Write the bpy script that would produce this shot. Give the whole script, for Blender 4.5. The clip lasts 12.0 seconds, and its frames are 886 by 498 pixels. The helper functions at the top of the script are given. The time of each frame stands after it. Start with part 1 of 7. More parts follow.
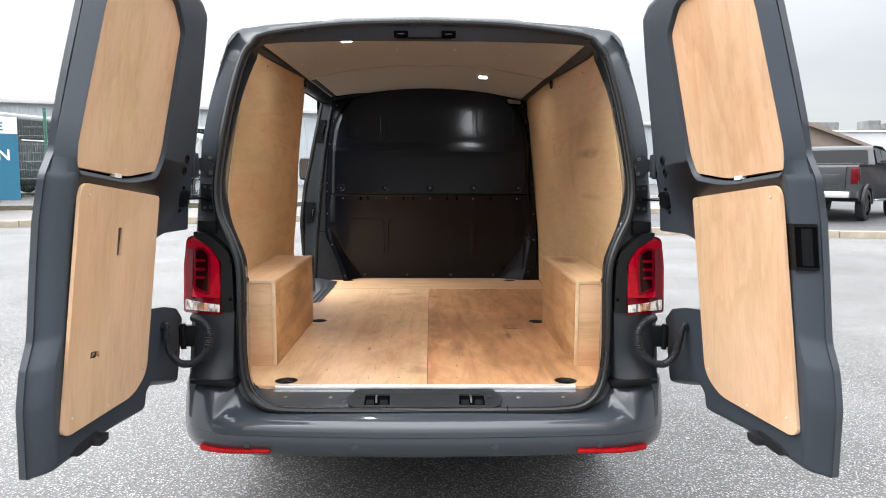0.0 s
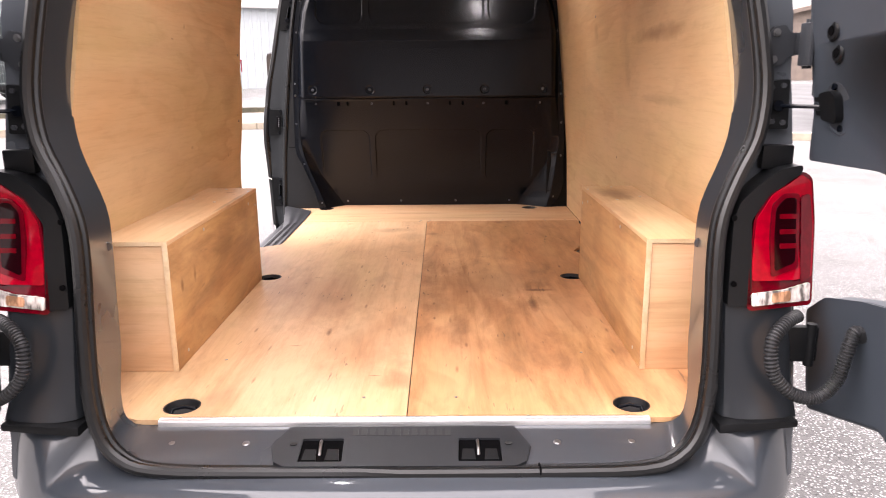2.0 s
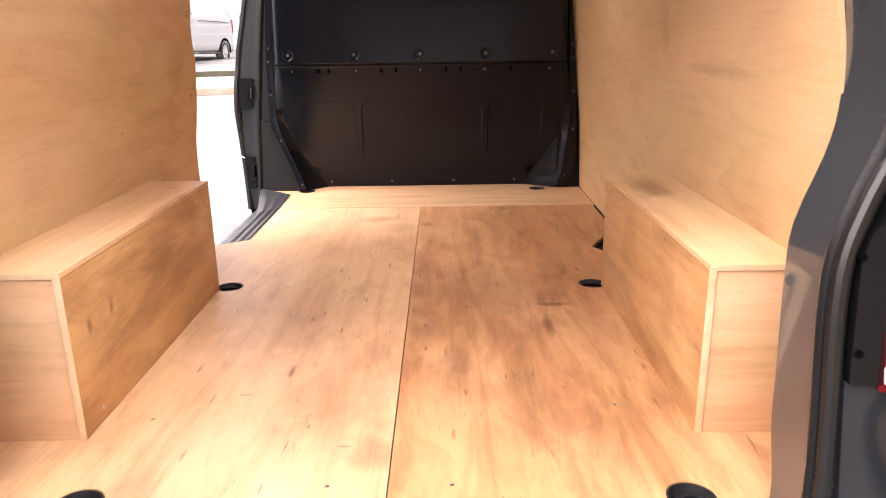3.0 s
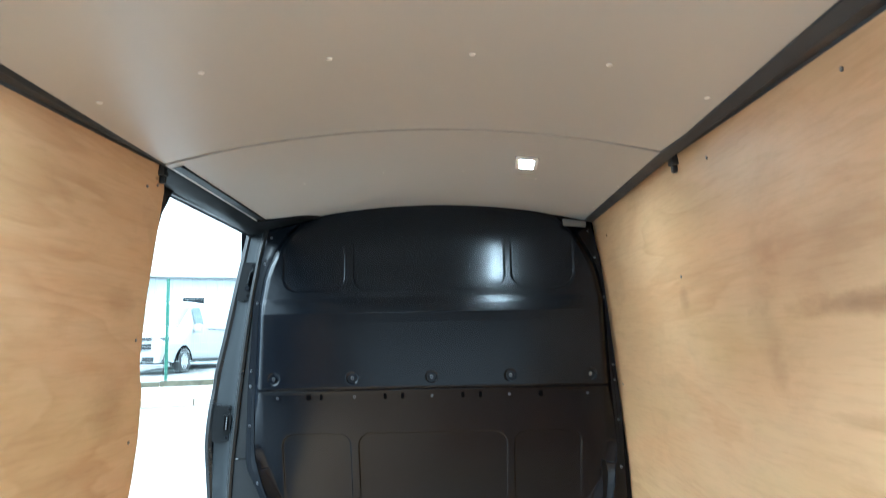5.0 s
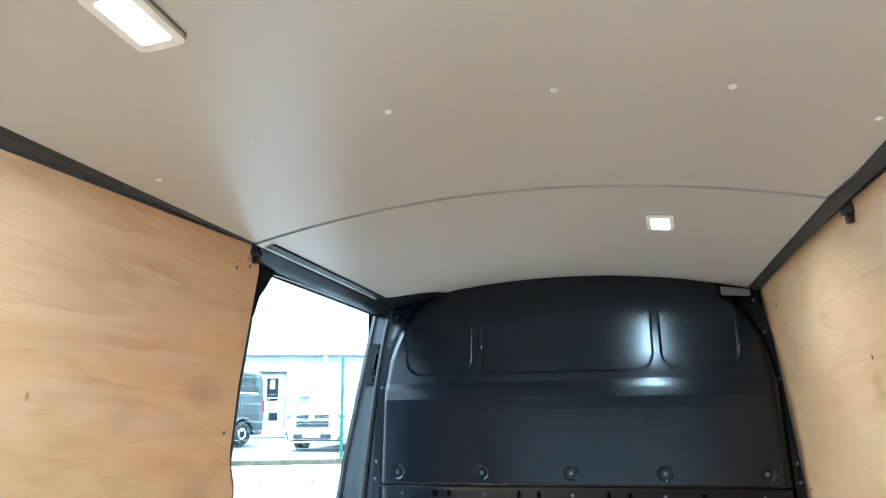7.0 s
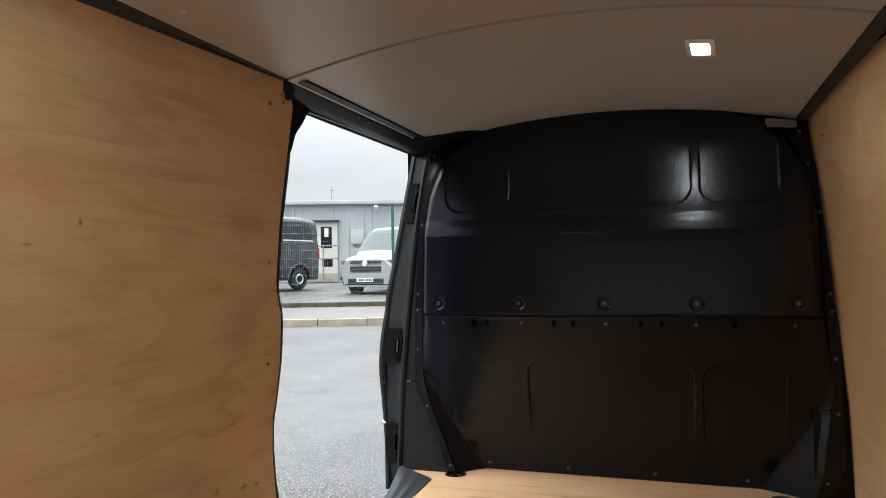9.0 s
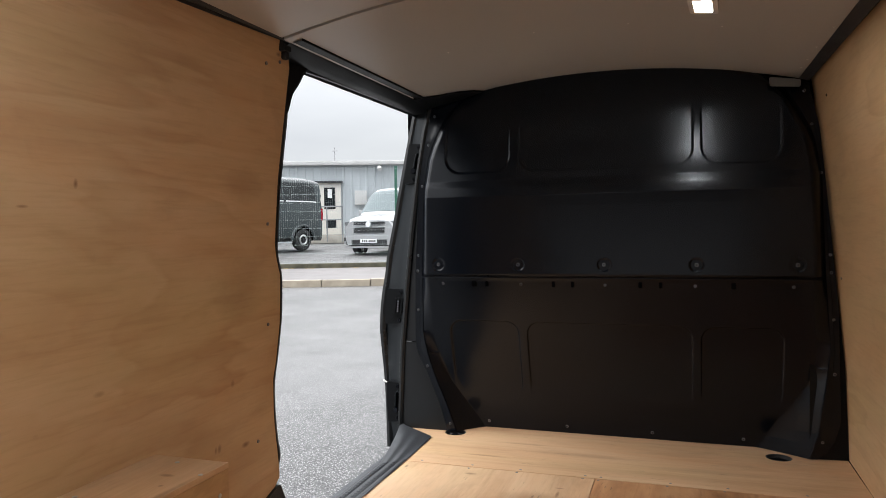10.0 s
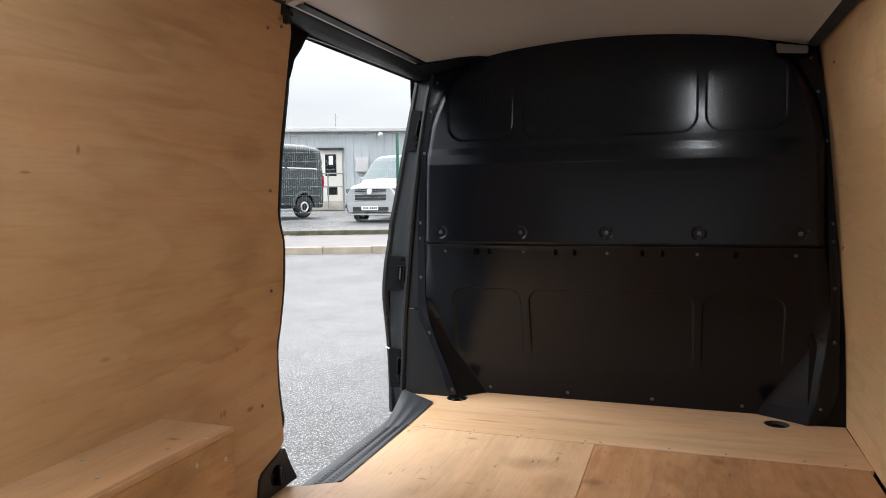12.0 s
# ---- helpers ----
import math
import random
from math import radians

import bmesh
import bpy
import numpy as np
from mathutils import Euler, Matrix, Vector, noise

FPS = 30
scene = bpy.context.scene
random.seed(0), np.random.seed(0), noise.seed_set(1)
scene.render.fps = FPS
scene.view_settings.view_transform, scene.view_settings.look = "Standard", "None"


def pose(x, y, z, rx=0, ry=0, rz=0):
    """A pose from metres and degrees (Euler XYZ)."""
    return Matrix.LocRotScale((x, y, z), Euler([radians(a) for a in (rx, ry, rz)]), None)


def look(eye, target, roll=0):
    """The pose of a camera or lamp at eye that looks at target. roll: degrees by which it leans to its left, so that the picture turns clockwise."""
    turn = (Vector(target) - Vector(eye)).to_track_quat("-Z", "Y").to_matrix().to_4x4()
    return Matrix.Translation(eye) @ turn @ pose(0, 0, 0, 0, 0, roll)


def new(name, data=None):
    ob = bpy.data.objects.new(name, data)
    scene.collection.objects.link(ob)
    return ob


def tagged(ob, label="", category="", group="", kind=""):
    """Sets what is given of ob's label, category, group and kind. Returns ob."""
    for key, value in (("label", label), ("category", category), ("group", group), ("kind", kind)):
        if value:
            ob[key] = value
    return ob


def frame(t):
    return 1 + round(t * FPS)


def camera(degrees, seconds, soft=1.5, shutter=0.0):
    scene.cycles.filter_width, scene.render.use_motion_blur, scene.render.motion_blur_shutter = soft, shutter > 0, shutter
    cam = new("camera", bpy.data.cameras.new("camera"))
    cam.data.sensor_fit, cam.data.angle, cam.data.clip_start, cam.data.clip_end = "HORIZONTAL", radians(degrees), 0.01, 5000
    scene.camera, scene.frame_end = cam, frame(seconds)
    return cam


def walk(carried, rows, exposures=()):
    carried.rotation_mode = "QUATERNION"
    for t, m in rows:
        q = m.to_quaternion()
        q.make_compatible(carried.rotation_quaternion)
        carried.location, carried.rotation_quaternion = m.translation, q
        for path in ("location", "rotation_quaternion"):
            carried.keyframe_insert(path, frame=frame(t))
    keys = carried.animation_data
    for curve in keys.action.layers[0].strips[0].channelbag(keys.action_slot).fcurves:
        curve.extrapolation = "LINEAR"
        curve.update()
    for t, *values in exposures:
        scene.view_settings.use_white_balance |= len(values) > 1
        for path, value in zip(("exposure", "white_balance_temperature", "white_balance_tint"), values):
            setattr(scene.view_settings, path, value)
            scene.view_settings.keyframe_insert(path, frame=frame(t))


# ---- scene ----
cam = camera(63.2, 12.0, soft=0.95, shutter=0.25)
PATH = [
    (0, (0.032, -2.621, 1.341), (0.057, -0.632, 1.134), 0.2),
    (0.5, (0.059, -2.369, 1.328), (0.076, -0.383, 1.094), 0.1),
    (1, (0.098, -2.079, 1.339), (0.099, -0.099, 1.059), -0.1),
    (1.5, (0.099, -1.805, 1.317), (0.094, 0.162, 0.954), -0.2),
    (2, (0.098, -1.529, 1.317), (0.09, 0.415, 0.848), -0.4),
    (2.5, (0.112, -1.289, 1.299), (0.101, 0.633, 0.747), -0.6),
    (2.7, (0.12, -1.183, 1.311), (0.106, 0.731, 0.734), -0.8),
    (4.3, (0.076, -0.619, 1.357), (0.09, 1.372, 1.165), -0.7),
    (4.5, (0.078, -0.577, 1.361), (0.084, 1.423, 1.31), -0.8),
    (4.8, (0.082, -0.485, 1.36), (0.072, 1.51, 1.502), -0.7),
    (5, (0.076, -0.396, 1.39), (0.063, 1.589, 1.638), -1.1),
    (5.5, (0.047, -0.244, 1.43), (-0.003, 1.704, 1.88), -1.3),
    (5.7, (0.021, -0.219, 1.436), (-0.047, 1.714, 1.944), -1.1),
    (6, (0.029, -0.175, 1.448), (-0.106, 1.742, 1.999), -1.3),
    (6.5, (0.13, -0.145, 1.441), (-0.196, 1.749, 1.996), -0.7),
    (7, (0.218, -0.124, 1.43), (-0.259, 1.763, 1.889), -0.6),
    (7.5, (0.256, -0.122, 1.415), (-0.316, 1.767, 1.738), -0.6),
    (7.7, (0.263, -0.128, 1.412), (-0.333, 1.761, 1.686), -0.7),
    (9.3, (0.267, -0.134, 1.384), (-0.366, 1.764, 1.393), -0.9),
    (9.5, (0.279, -0.14, 1.391), (-0.36, 1.755, 1.376), -0.9),
    (10, (0.28, -0.127, 1.387), (-0.359, 1.767, 1.326), -0.9),
    (10.5, (0.278, -0.116, 1.387), (-0.363, 1.776, 1.289), -0.9),
    (11, (0.274, -0.121, 1.386), (-0.366, 1.77, 1.262), -0.8),
    (11.5, (0.274, -0.126, 1.385), (-0.366, 1.764, 1.245), -0.8),
    (12, (0.276, -0.129, 1.387), (-0.366, 1.76, 1.236), -0.7),
]
EXPOSURES = [(0.0, 0.49, 6350, 9), (0.5, 0.64, 6300, 9), (1.5, 0.9, 6450, 15), (2.0, 1.04, 6900, 22), (2.7, 1.15, 7150, 26), (4.3, 1.24, 6800, 15), (4.6, 1.38, 6250, 8), (5.0, 1.76, 4950, -9), (5.6, 1.95, 4650, -11), (7.1, 2.0, 4650, -11), (7.7, 1.62, 5300, -4), (9.3, 0.0, 6300, 8), (10.5, 0.18, 6300, 9), (12.0, 0.28, 6300, 9)]
walk(cam, [(t, look(eye, target, roll)) for t, eye, target, roll in PATH], EXPOSURES)


# ---------------------------------------------------------------- light
world = bpy.data.worlds.new("overcast_sky")
scene.world = world
world.use_nodes = True
wn, wl = world.node_tree.nodes, world.node_tree.links
wn.clear()
w_out = wn.new("ShaderNodeOutputWorld")
w_bg = wn.new("ShaderNodeBackground")
w_sky = wn.new("ShaderNodeTexSky")
w_sky.sky_type, w_sky.sun_disc = "NISHITA", False
w_sky.sun_elevation, w_sky.sun_rotation = radians(40), radians(242)
w_gain = wn.new("ShaderNodeVectorMath")
w_gain.operation = "SCALE"
w_gain.inputs["Scale"].default_value = 0.12
w_co = wn.new("ShaderNodeTexCoord")
w_map = wn.new("ShaderNodeMapping")
w_map.inputs["Scale"].default_value = (1.0, 1.0, 3.0)
w_noise = wn.new("ShaderNodeTexNoise")
w_noise.inputs["Scale"].default_value, w_noise.inputs["Detail"].default_value = 2.2, 6.0
w_ramp = wn.new("ShaderNodeValToRGB")
w_ramp.color_ramp.elements[0].position, w_ramp.color_ramp.elements[0].color = 0.30, (0.78, 0.785, 0.81, 1)
w_ramp.color_ramp.elements[1].position, w_ramp.color_ramp.elements[1].color = 0.72, (1.0, 1.0, 1.0, 1)
w_mix = wn.new("ShaderNodeMix")
w_mix.data_type = "RGBA"
w_mix.inputs["Factor"].default_value = 0.96
wl.new(w_co.outputs["Generated"], w_map.inputs["Vector"])
wl.new(w_map.outputs["Vector"], w_noise.inputs["Vector"])
wl.new(w_noise.outputs["Fac"], w_ramp.inputs["Fac"])
wl.new(w_sky.outputs["Color"], w_gain.inputs[0])
wl.new(w_gain.outputs["Vector"], w_mix.inputs["A"])
w_sep = wn.new("ShaderNodeSeparateXYZ")
w_grad = wn.new("ShaderNodeMapRange")
w_grad.inputs["From Min"].default_value, w_grad.inputs["From Max"].default_value = 0.08, 0.9
w_grad.inputs["To Min"].default_value, w_grad.inputs["To Max"].default_value = 0.32, 2.1
w_grad.interpolation_type = "SMOOTHSTEP"
w_lift = wn.new("ShaderNodeVectorMath")
w_lift.operation = "SCALE"
wl.new(w_co.outputs["Generated"], w_sep.inputs["Vector"])
wl.new(w_sep.outputs["Z"], w_grad.inputs["Value"])
wl.new(w_ramp.outputs["Color"], w_lift.inputs[0])
w_side = wn.new("ShaderNodeMath")  # brighter towards the veiled sun
w_side.operation = "MULTIPLY_ADD"
w_side.inputs[1].default_value, w_side.inputs[2].default_value = -0.36, 1.0
w_both = wn.new("ShaderNodeMath")
w_both.operation = "MULTIPLY"
wl.new(w_sep.outputs["X"], w_side.inputs[0])
wl.new(w_side.outputs["Value"], w_both.inputs[0])
wl.new(w_grad.outputs["Result"], w_both.inputs[1])
wl.new(w_both.outputs["Value"], w_lift.inputs["Scale"])
wl.new(w_lift.outputs["Vector"], w_mix.inputs["B"])
wl.new(w_mix.outputs["Result"], w_bg.inputs["Color"])
w_bg.inputs["Strength"].default_value = 2.2
wl.new(w_bg.outputs["Background"], w_out.inputs["Surface"])

sun_data = bpy.data.lights.new("sun", "SUN")
sun_data.energy, sun_data.angle, sun_data.color = 1.35, radians(55), (1.0, 0.97, 0.93)
sun = new("sun", sun_data)
sun.matrix_world = look((-17, -6.5, 17), (0, 2, 0))


# ---------------------------------------------------------------- materials
def nodes_of(name):
    m = bpy.data.materials.new(name)
    m.use_nodes = True
    t = m.node_tree
    return m, t.nodes, t.links, t.nodes["Principled BSDF"]


def coords(n, l, scale=(1, 1, 1), rot=(0, 0, 0), offset=(0, 0, 0)):
    c = n.new("ShaderNodeTexCoord")
    g = n.new("ShaderNodeMapping")
    g.inputs["Scale"].default_value = scale
    g.inputs["Rotation"].default_value = rot
    g.inputs["Location"].default_value = offset
    l.new(c.outputs["Object"], g.inputs["Vector"])
    return g.outputs["Vector"]


def noise_tex(n, l, vec, scale, detail=4.0, rough=0.55, distort=0.0):
    t = n.new("ShaderNodeTexNoise")
    t.inputs["Scale"].default_value = scale
    t.inputs["Detail"].default_value = detail
    t.inputs["Roughness"].default_value = rough
    t.inputs["Distortion"].default_value = distort
    l.new(vec, t.inputs["Vector"])
    return t.outputs["Fac"]


def ramp(n, l, fac, stops, mode="LINEAR"):
    r = n.new("ShaderNodeValToRGB")
    e = r.color_ramp.elements
    while len(e) < len(stops):
        e.new(0.5)
    for el, (p, c) in zip(e, stops):
        el.position = p
        el.color = (*c, 1) if len(c) == 3 else c
    r.color_ramp.interpolation = mode
    l.new(fac, r.inputs["Fac"])
    return r.outputs["Color"]


def mixed(n, l, fac, a, b, kind="MIX"):
    m = n.new("ShaderNodeMix")
    m.data_type, m.blend_type = "RGBA", kind
    if isinstance(fac, float):
        m.inputs["Factor"].default_value = fac
    else:
        l.new(fac, m.inputs["Factor"])
    for key, v in (("A", a), ("B", b)):
        if isinstance(v, tuple):
            m.inputs[key].default_value = (*v, 1)
        else:
            l.new(v, m.inputs[key])
    return m.outputs["Result"]


def bumped(n, l, b, height, strength, distance):
    k = n.new("ShaderNodeBump")
    k.inputs["Strength"].default_value, k.inputs["Distance"].default_value = strength, distance
    l.new(height, k.inputs["Height"])
    l.new(k.outputs["Normal"], b.inputs["Normal"])


def mat_plain(name, color, rough=0.5, metal=0.0, coat=0.0, vary=0.15, scale=18.0, bump=0.0, bump_scale=200.0, spec=0.5):
    """A surface with soft mottling in colour and gloss, and fine relief."""
    m, n, l, b = nodes_of(name)
    v = coords(n, l)
    f = noise_tex(n, l, v, scale, 6.0)
    lo = tuple(c * (1 - vary) for c in color)
    hi = tuple(min(1, c * (1 + vary)) for c in color)
    l.new(ramp(n, l, f, [(0.15, lo), (0.85, hi)], "EASE"), b.inputs["Base Color"])
    g = noise_tex(n, l, v, scale * 0.35, 5.0)
    l.new(ramp(n, l, g, [(0.15, (rough * 0.82,) * 3), (0.85, (min(1, rough * 1.2),) * 3)], "EASE"), b.inputs["Roughness"])
    b.inputs["Metallic"].default_value = metal
    b.inputs["Specular IOR Level"].default_value = spec
    b.inputs["Coat Weight"].default_value = coat
    b.inputs["Coat Roughness"].default_value = 0.06
    if bump:
        bumped(n, l, b, noise_tex(n, l, v, bump_scale, 3.0), bump, 0.002)
    return m


def mat_ply(name, along="y", light=(0.66, 0.47, 0.29), mid=(0.58, 0.37, 0.20), dark=(0.42, 0.24, 0.115), seed=0.0, grime=0.35, rough=0.5, scuffs=0.0, flame=0.5, streaks=0.7, dirt=0.0, stains=()):
    """Rotary-cut plywood: fine long grain, contour figure, pink and straw tone, handling dirt, pin knots, and stains
    and painted gap shade (centre, radii, strength).
    """
    m, n, l, b = nodes_of(name)

    def axes(a, c):
        return {"x": (c, a, a), "y": (a, c, a), "z": (a, a, c)}[along]
    off = (seed * 3.1, seed * 1.7, seed * 2.3)
    grain = noise_tex(n, l, coords(n, l, axes(34, 2.4), offset=off), 3.0, 5.0, 0.62, 0.4)
    figure = noise_tex(n, l, coords(n, l, axes(2.0, 0.38), offset=off), 1.7, 4.5, 0.5, 0.5)
    cloud = noise_tex(n, l, coords(n, l, axes(1.3, 0.7), offset=off), 1.5, 5.0, 0.6, 0.3)
    c = ramp(n, l, cloud, [(0.27, dark), (0.47, mid), (0.70, light)])
    # pink and straw veneer tone in long soft strips
    hue = noise_tex(n, l, coords(n, l, axes(3.4, 0.8), offset=(off[1], off[2], off[0])), 1.3, 4.0, 0.6, 0.5)
    c = mixed(n, l, 0.8, c, ramp(n, l, hue, [(0.32, (1.0, 0.90, 0.83)), (0.5, (1, 1, 1)), (0.68, (0.95, 1.0, 0.93))]), "MULTIPLY")
    # contour lines of the broad figure, strong in some places and lost in others
    bands = n.new("ShaderNodeMath")
    bands.operation = "MULTIPLY"
    l.new(figure, bands.inputs[0])
    bands.inputs[1].default_value = 8.0
    fr = n.new("ShaderNodeMath")
    fr.operation = "FRACT"
    l.new(bands.outputs["Value"], fr.inputs[0])
    lines = ramp(n, l, fr.outputs["Value"], [(0.0, (1, 1, 1)), (0.45, (0.985, 0.975, 0.96)), (0.86, (0.87, 0.81, 0.75)), (1.0, (1, 1, 1))])
    gate = noise_tex(n, l, coords(n, l, offset=off), 1.1, 3.0, 0.5)
    c = mixed(n, l, ramp(n, l, gate, [(0.36, (0.12 * flame,) * 3), (0.62, (flame,) * 3)]), c, lines, "MULTIPLY")
    tone = ramp(n, l, grain, [(0.28, (0.84, 0.79, 0.74)), (0.52, (1, 1, 1)), (0.8, (1.0, 0.99, 0.97))])
    c = mixed(n, l, 0.55, c, tone, "MULTIPLY")
    streak = noise_tex(n, l, coords(n, l, axes(13, 0.5), offset=off), 1.0, 5.0, 0.65, 0.3)
    c = mixed(n, l, streaks, c, ramp(n, l, streak, [(0.30, (0.80, 0.73, 0.66)), (0.50, (1, 1, 1)), (0.72, (1.0, 0.97, 0.93))]), "MULTIPLY")
    blot = noise_tex(n, l, coords(n, l, axes(1.8, 0.9), (0.1, 0.2, 0.1), off), 3.0, 8.0, 0.68, 0.5)
    c = mixed(n, l, 0.15 + grime * 0.7, c, ramp(n, l, blot, [(0.28, (0.62, 0.57, 0.53)), (0.46, (1, 1, 1)), (1.0, (1, 1, 1))]), "MULTIPLY")
    smear = noise_tex(n, l, coords(n, l, axes(2.6, 0.9), (0.05, 0.05, 0.1), off), 2.6, 7.0, 0.65, 0.6)
    c = mixed(n, l, ramp(n, l, smear, [(0.56, (0, 0, 0)), (0.80, (grime * 0.8,) * 3)]), c, (0.25, 0.18, 0.115))
    if dirt:
        # trodden-in dirt in long ragged smudges
        worn = noise_tex(n, l, coords(n, l, axes(5.5, 1.3), (0.03, 0.04, 0.12), (off[2], off[0], off[1])), 1.5, 7.0, 0.66, 0.5)
        c = mixed(n, l, dirt, c, ramp(n, l, worn, [(0.30, (0.46, 0.40, 0.36)), (0.44, (0.80, 0.75, 0.71)), (0.54, (1, 1, 1))]), "MULTIPLY")
    # pin knots and short splits
    for scale, r, stretch in ((1.7, 0.008, 0.7), (4.3, 0.006, 0.5)):
        kv = n.new("ShaderNodeTexVoronoi")
        kv.inputs["Scale"].default_value = scale
        l.new(coords(n, l, axes(1.0, stretch), offset=off), kv.inputs["Vector"])
        knot = ramp(n, l, kv.outputs["Distance"], [(r * scale * 0.35, (0.8,) * 3), (r * scale * 0.65, (0.35,) * 3), (r * scale * 1.2, (0, 0, 0))])
        c = mixed(n, l, knot, c, (0.15, 0.08, 0.04))
    if scuffs:
        sc = noise_tex(n, l, coords(n, l, axes(120, 17), (0.25, 0.2, 0.6), off), 1.0, 1.5, 0.4)
        where = noise_tex(n, l, coords(n, l, offset=off), 6.0, 2.0)
        mul = n.new("ShaderNodeMath")
        mul.operation = "MULTIPLY"
        l.new(ramp(n, l, sc, [(0.665, (0, 0, 0)), (0.71, (scuffs,) * 3)]), mul.inputs[0])
        l.new(ramp(n, l, where, [(0.55, (0, 0, 0)), (0.64, (1, 1, 1))]), mul.inputs[1])
        c = mixed(n, l, mul.outputs["Value"], c, (0.11, 0.065, 0.04))
    if stains:
        tc = n.new("ShaderNodeTexCoord")
        ragged = noise_tex(n, l, coords(n, l, axes(1.6, 0.8), offset=off), 9.0, 5.0, 0.65)
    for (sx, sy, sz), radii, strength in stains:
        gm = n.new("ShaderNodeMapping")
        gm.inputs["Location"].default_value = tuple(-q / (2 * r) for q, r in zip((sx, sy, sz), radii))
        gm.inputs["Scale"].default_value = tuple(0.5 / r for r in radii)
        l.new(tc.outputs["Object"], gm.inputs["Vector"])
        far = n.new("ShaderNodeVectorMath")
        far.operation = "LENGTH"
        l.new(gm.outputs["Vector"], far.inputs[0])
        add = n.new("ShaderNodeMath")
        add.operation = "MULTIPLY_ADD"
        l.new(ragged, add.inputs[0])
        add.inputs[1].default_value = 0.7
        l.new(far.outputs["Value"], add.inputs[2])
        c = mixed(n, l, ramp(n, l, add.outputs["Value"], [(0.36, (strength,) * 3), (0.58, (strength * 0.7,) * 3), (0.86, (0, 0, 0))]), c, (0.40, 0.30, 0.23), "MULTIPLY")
    l.new(c, b.inputs["Base Color"])
    l.new(ramp(n, l, cloud, [(0.3, (rough * 0.85,) * 3), (0.7, (rough * 1.15,) * 3)]), b.inputs["Roughness"])
    bumped(n, l, b, grain, 0.10, 0.001)
    return m


def ticks(seed, count, x0, x1, y0, y1, z, size=0.012):
    """Short dark nicks scattered over a floor sheet."""
    rn = random.Random(seed)
    out = []
    for _ in range(count):
        long = rn.random() < 0.6
        out.append(((rn.uniform(x0, x1), rn.uniform(y0, y1), z), (size * 0.45, size * rn.uniform(1.0, 2.2), 0.1) if long else (size * 1.5, size * 0.4, 0.1), rn.uniform(0.6, 0.95)))
    return out


STAIN_FLOOR_L = [((-0.36, 0.90, 0.57), (0.30, 0.42, 0.2), 0.42), ((-0.15, 0.42, 0.57), (0.16, 0.35, 0.2), 0.34), ((-0.02, 0.15, 0.57), (0.05, 0.06, 0.1), 0.6), ((-0.17, 1.97, 0.57), (0.10, 0.07, 0.1), 0.5),
                 ((-0.06, 1.83, 0.57), (0.08, 0.09, 0.1), 0.4), ((-0.253, 0.513, 0.57), (0.008, 0.035, 0.1), 0.9), ((-0.40, 2.134, 0.57), (0.022, 0.012, 0.1), 0.8)] + ticks(3, 18, -0.55, -0.02, 0.1, 2.1, 0.57)
STAIN_FLOOR_R = [((0.22, 1.02, 0.57), (0.34, 0.40, 0.2), 0.62), ((0.45, 1.85, 0.57), (0.60, 0.50, 0.2), 0.38), ((0.50, 0.75, 0.57), (0.12, 0.45, 0.2), 0.42), ((0.43, 0.935, 0.57), (0.06, 0.018, 0.1), 1.0), ((0.391, 0.764, 0.57), (0.018, 0.08, 0.1), 1.0),
                 ((0.05, 0.90, 0.57), (0.06, 0.30, 0.1), 0.4), ((0.375, 2.15, 0.57), (0.03, 0.04, 0.1), 0.7), ((0.03, 1.88, 0.57), (0.03, 0.03, 0.1), 0.6), ((0.14, 0.50, 0.57), (0.04, 0.22, 0.1), 0.3)] + ticks(8, 18, 0.05, 0.58, 0.1, 2.1, 0.57)
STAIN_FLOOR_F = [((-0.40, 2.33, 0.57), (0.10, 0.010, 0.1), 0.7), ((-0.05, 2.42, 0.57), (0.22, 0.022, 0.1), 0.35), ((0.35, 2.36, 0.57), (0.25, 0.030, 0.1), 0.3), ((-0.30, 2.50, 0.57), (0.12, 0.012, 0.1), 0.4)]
STAIN_WALL = [((0.735, 0.72, 1.437), (0.3, 0.42, 0.028), 0.62), ((0.735, 1.12, 1.46), (0.3, 0.09, 0.24), 0.16), ((0.735, 0.85, 1.53), (0.3, 0.30, 0.11), 0.30), ((0.735, 1.10, 1.33), (0.3, 0.05, 0.10), 0.18), ((0.735, 0.70, 1.24), (0.3, 0.26, 0.018), 0.35),
              ((0.735, 1.62, 1.49), (0.3, 0.05, 0.05), 0.4), ((-0.74, 0.866, 1.473), (0.3, 0.006, 0.010), 0.95), ((-0.74, 0.759, 1.431), (0.3, 0.013, 0.003), 0.7), ((-0.74, 1.434, 0.841), (0.3, 0.018, 0.008), 0.95),
              ((-0.74, 1.324, 0.862), (0.3, 0.008, 0.012), 0.7), ((-0.74, 1.31, 0.862), (0.3, 0.005, 0.010), 0.7), ((-0.74, 1.38, 1.25), (0.3, 0.13, 0.10), 0.34), ((-0.74, 1.368, 1.012), (0.3, 0.008, 0.010), 0.5), ((-0.74, 1.38, 1.49), (0.3, 0.09, 0.05), 0.3), ((-0.74, 0.94, 1.083), (0.3, 0.018, 0.007), 0.5)]
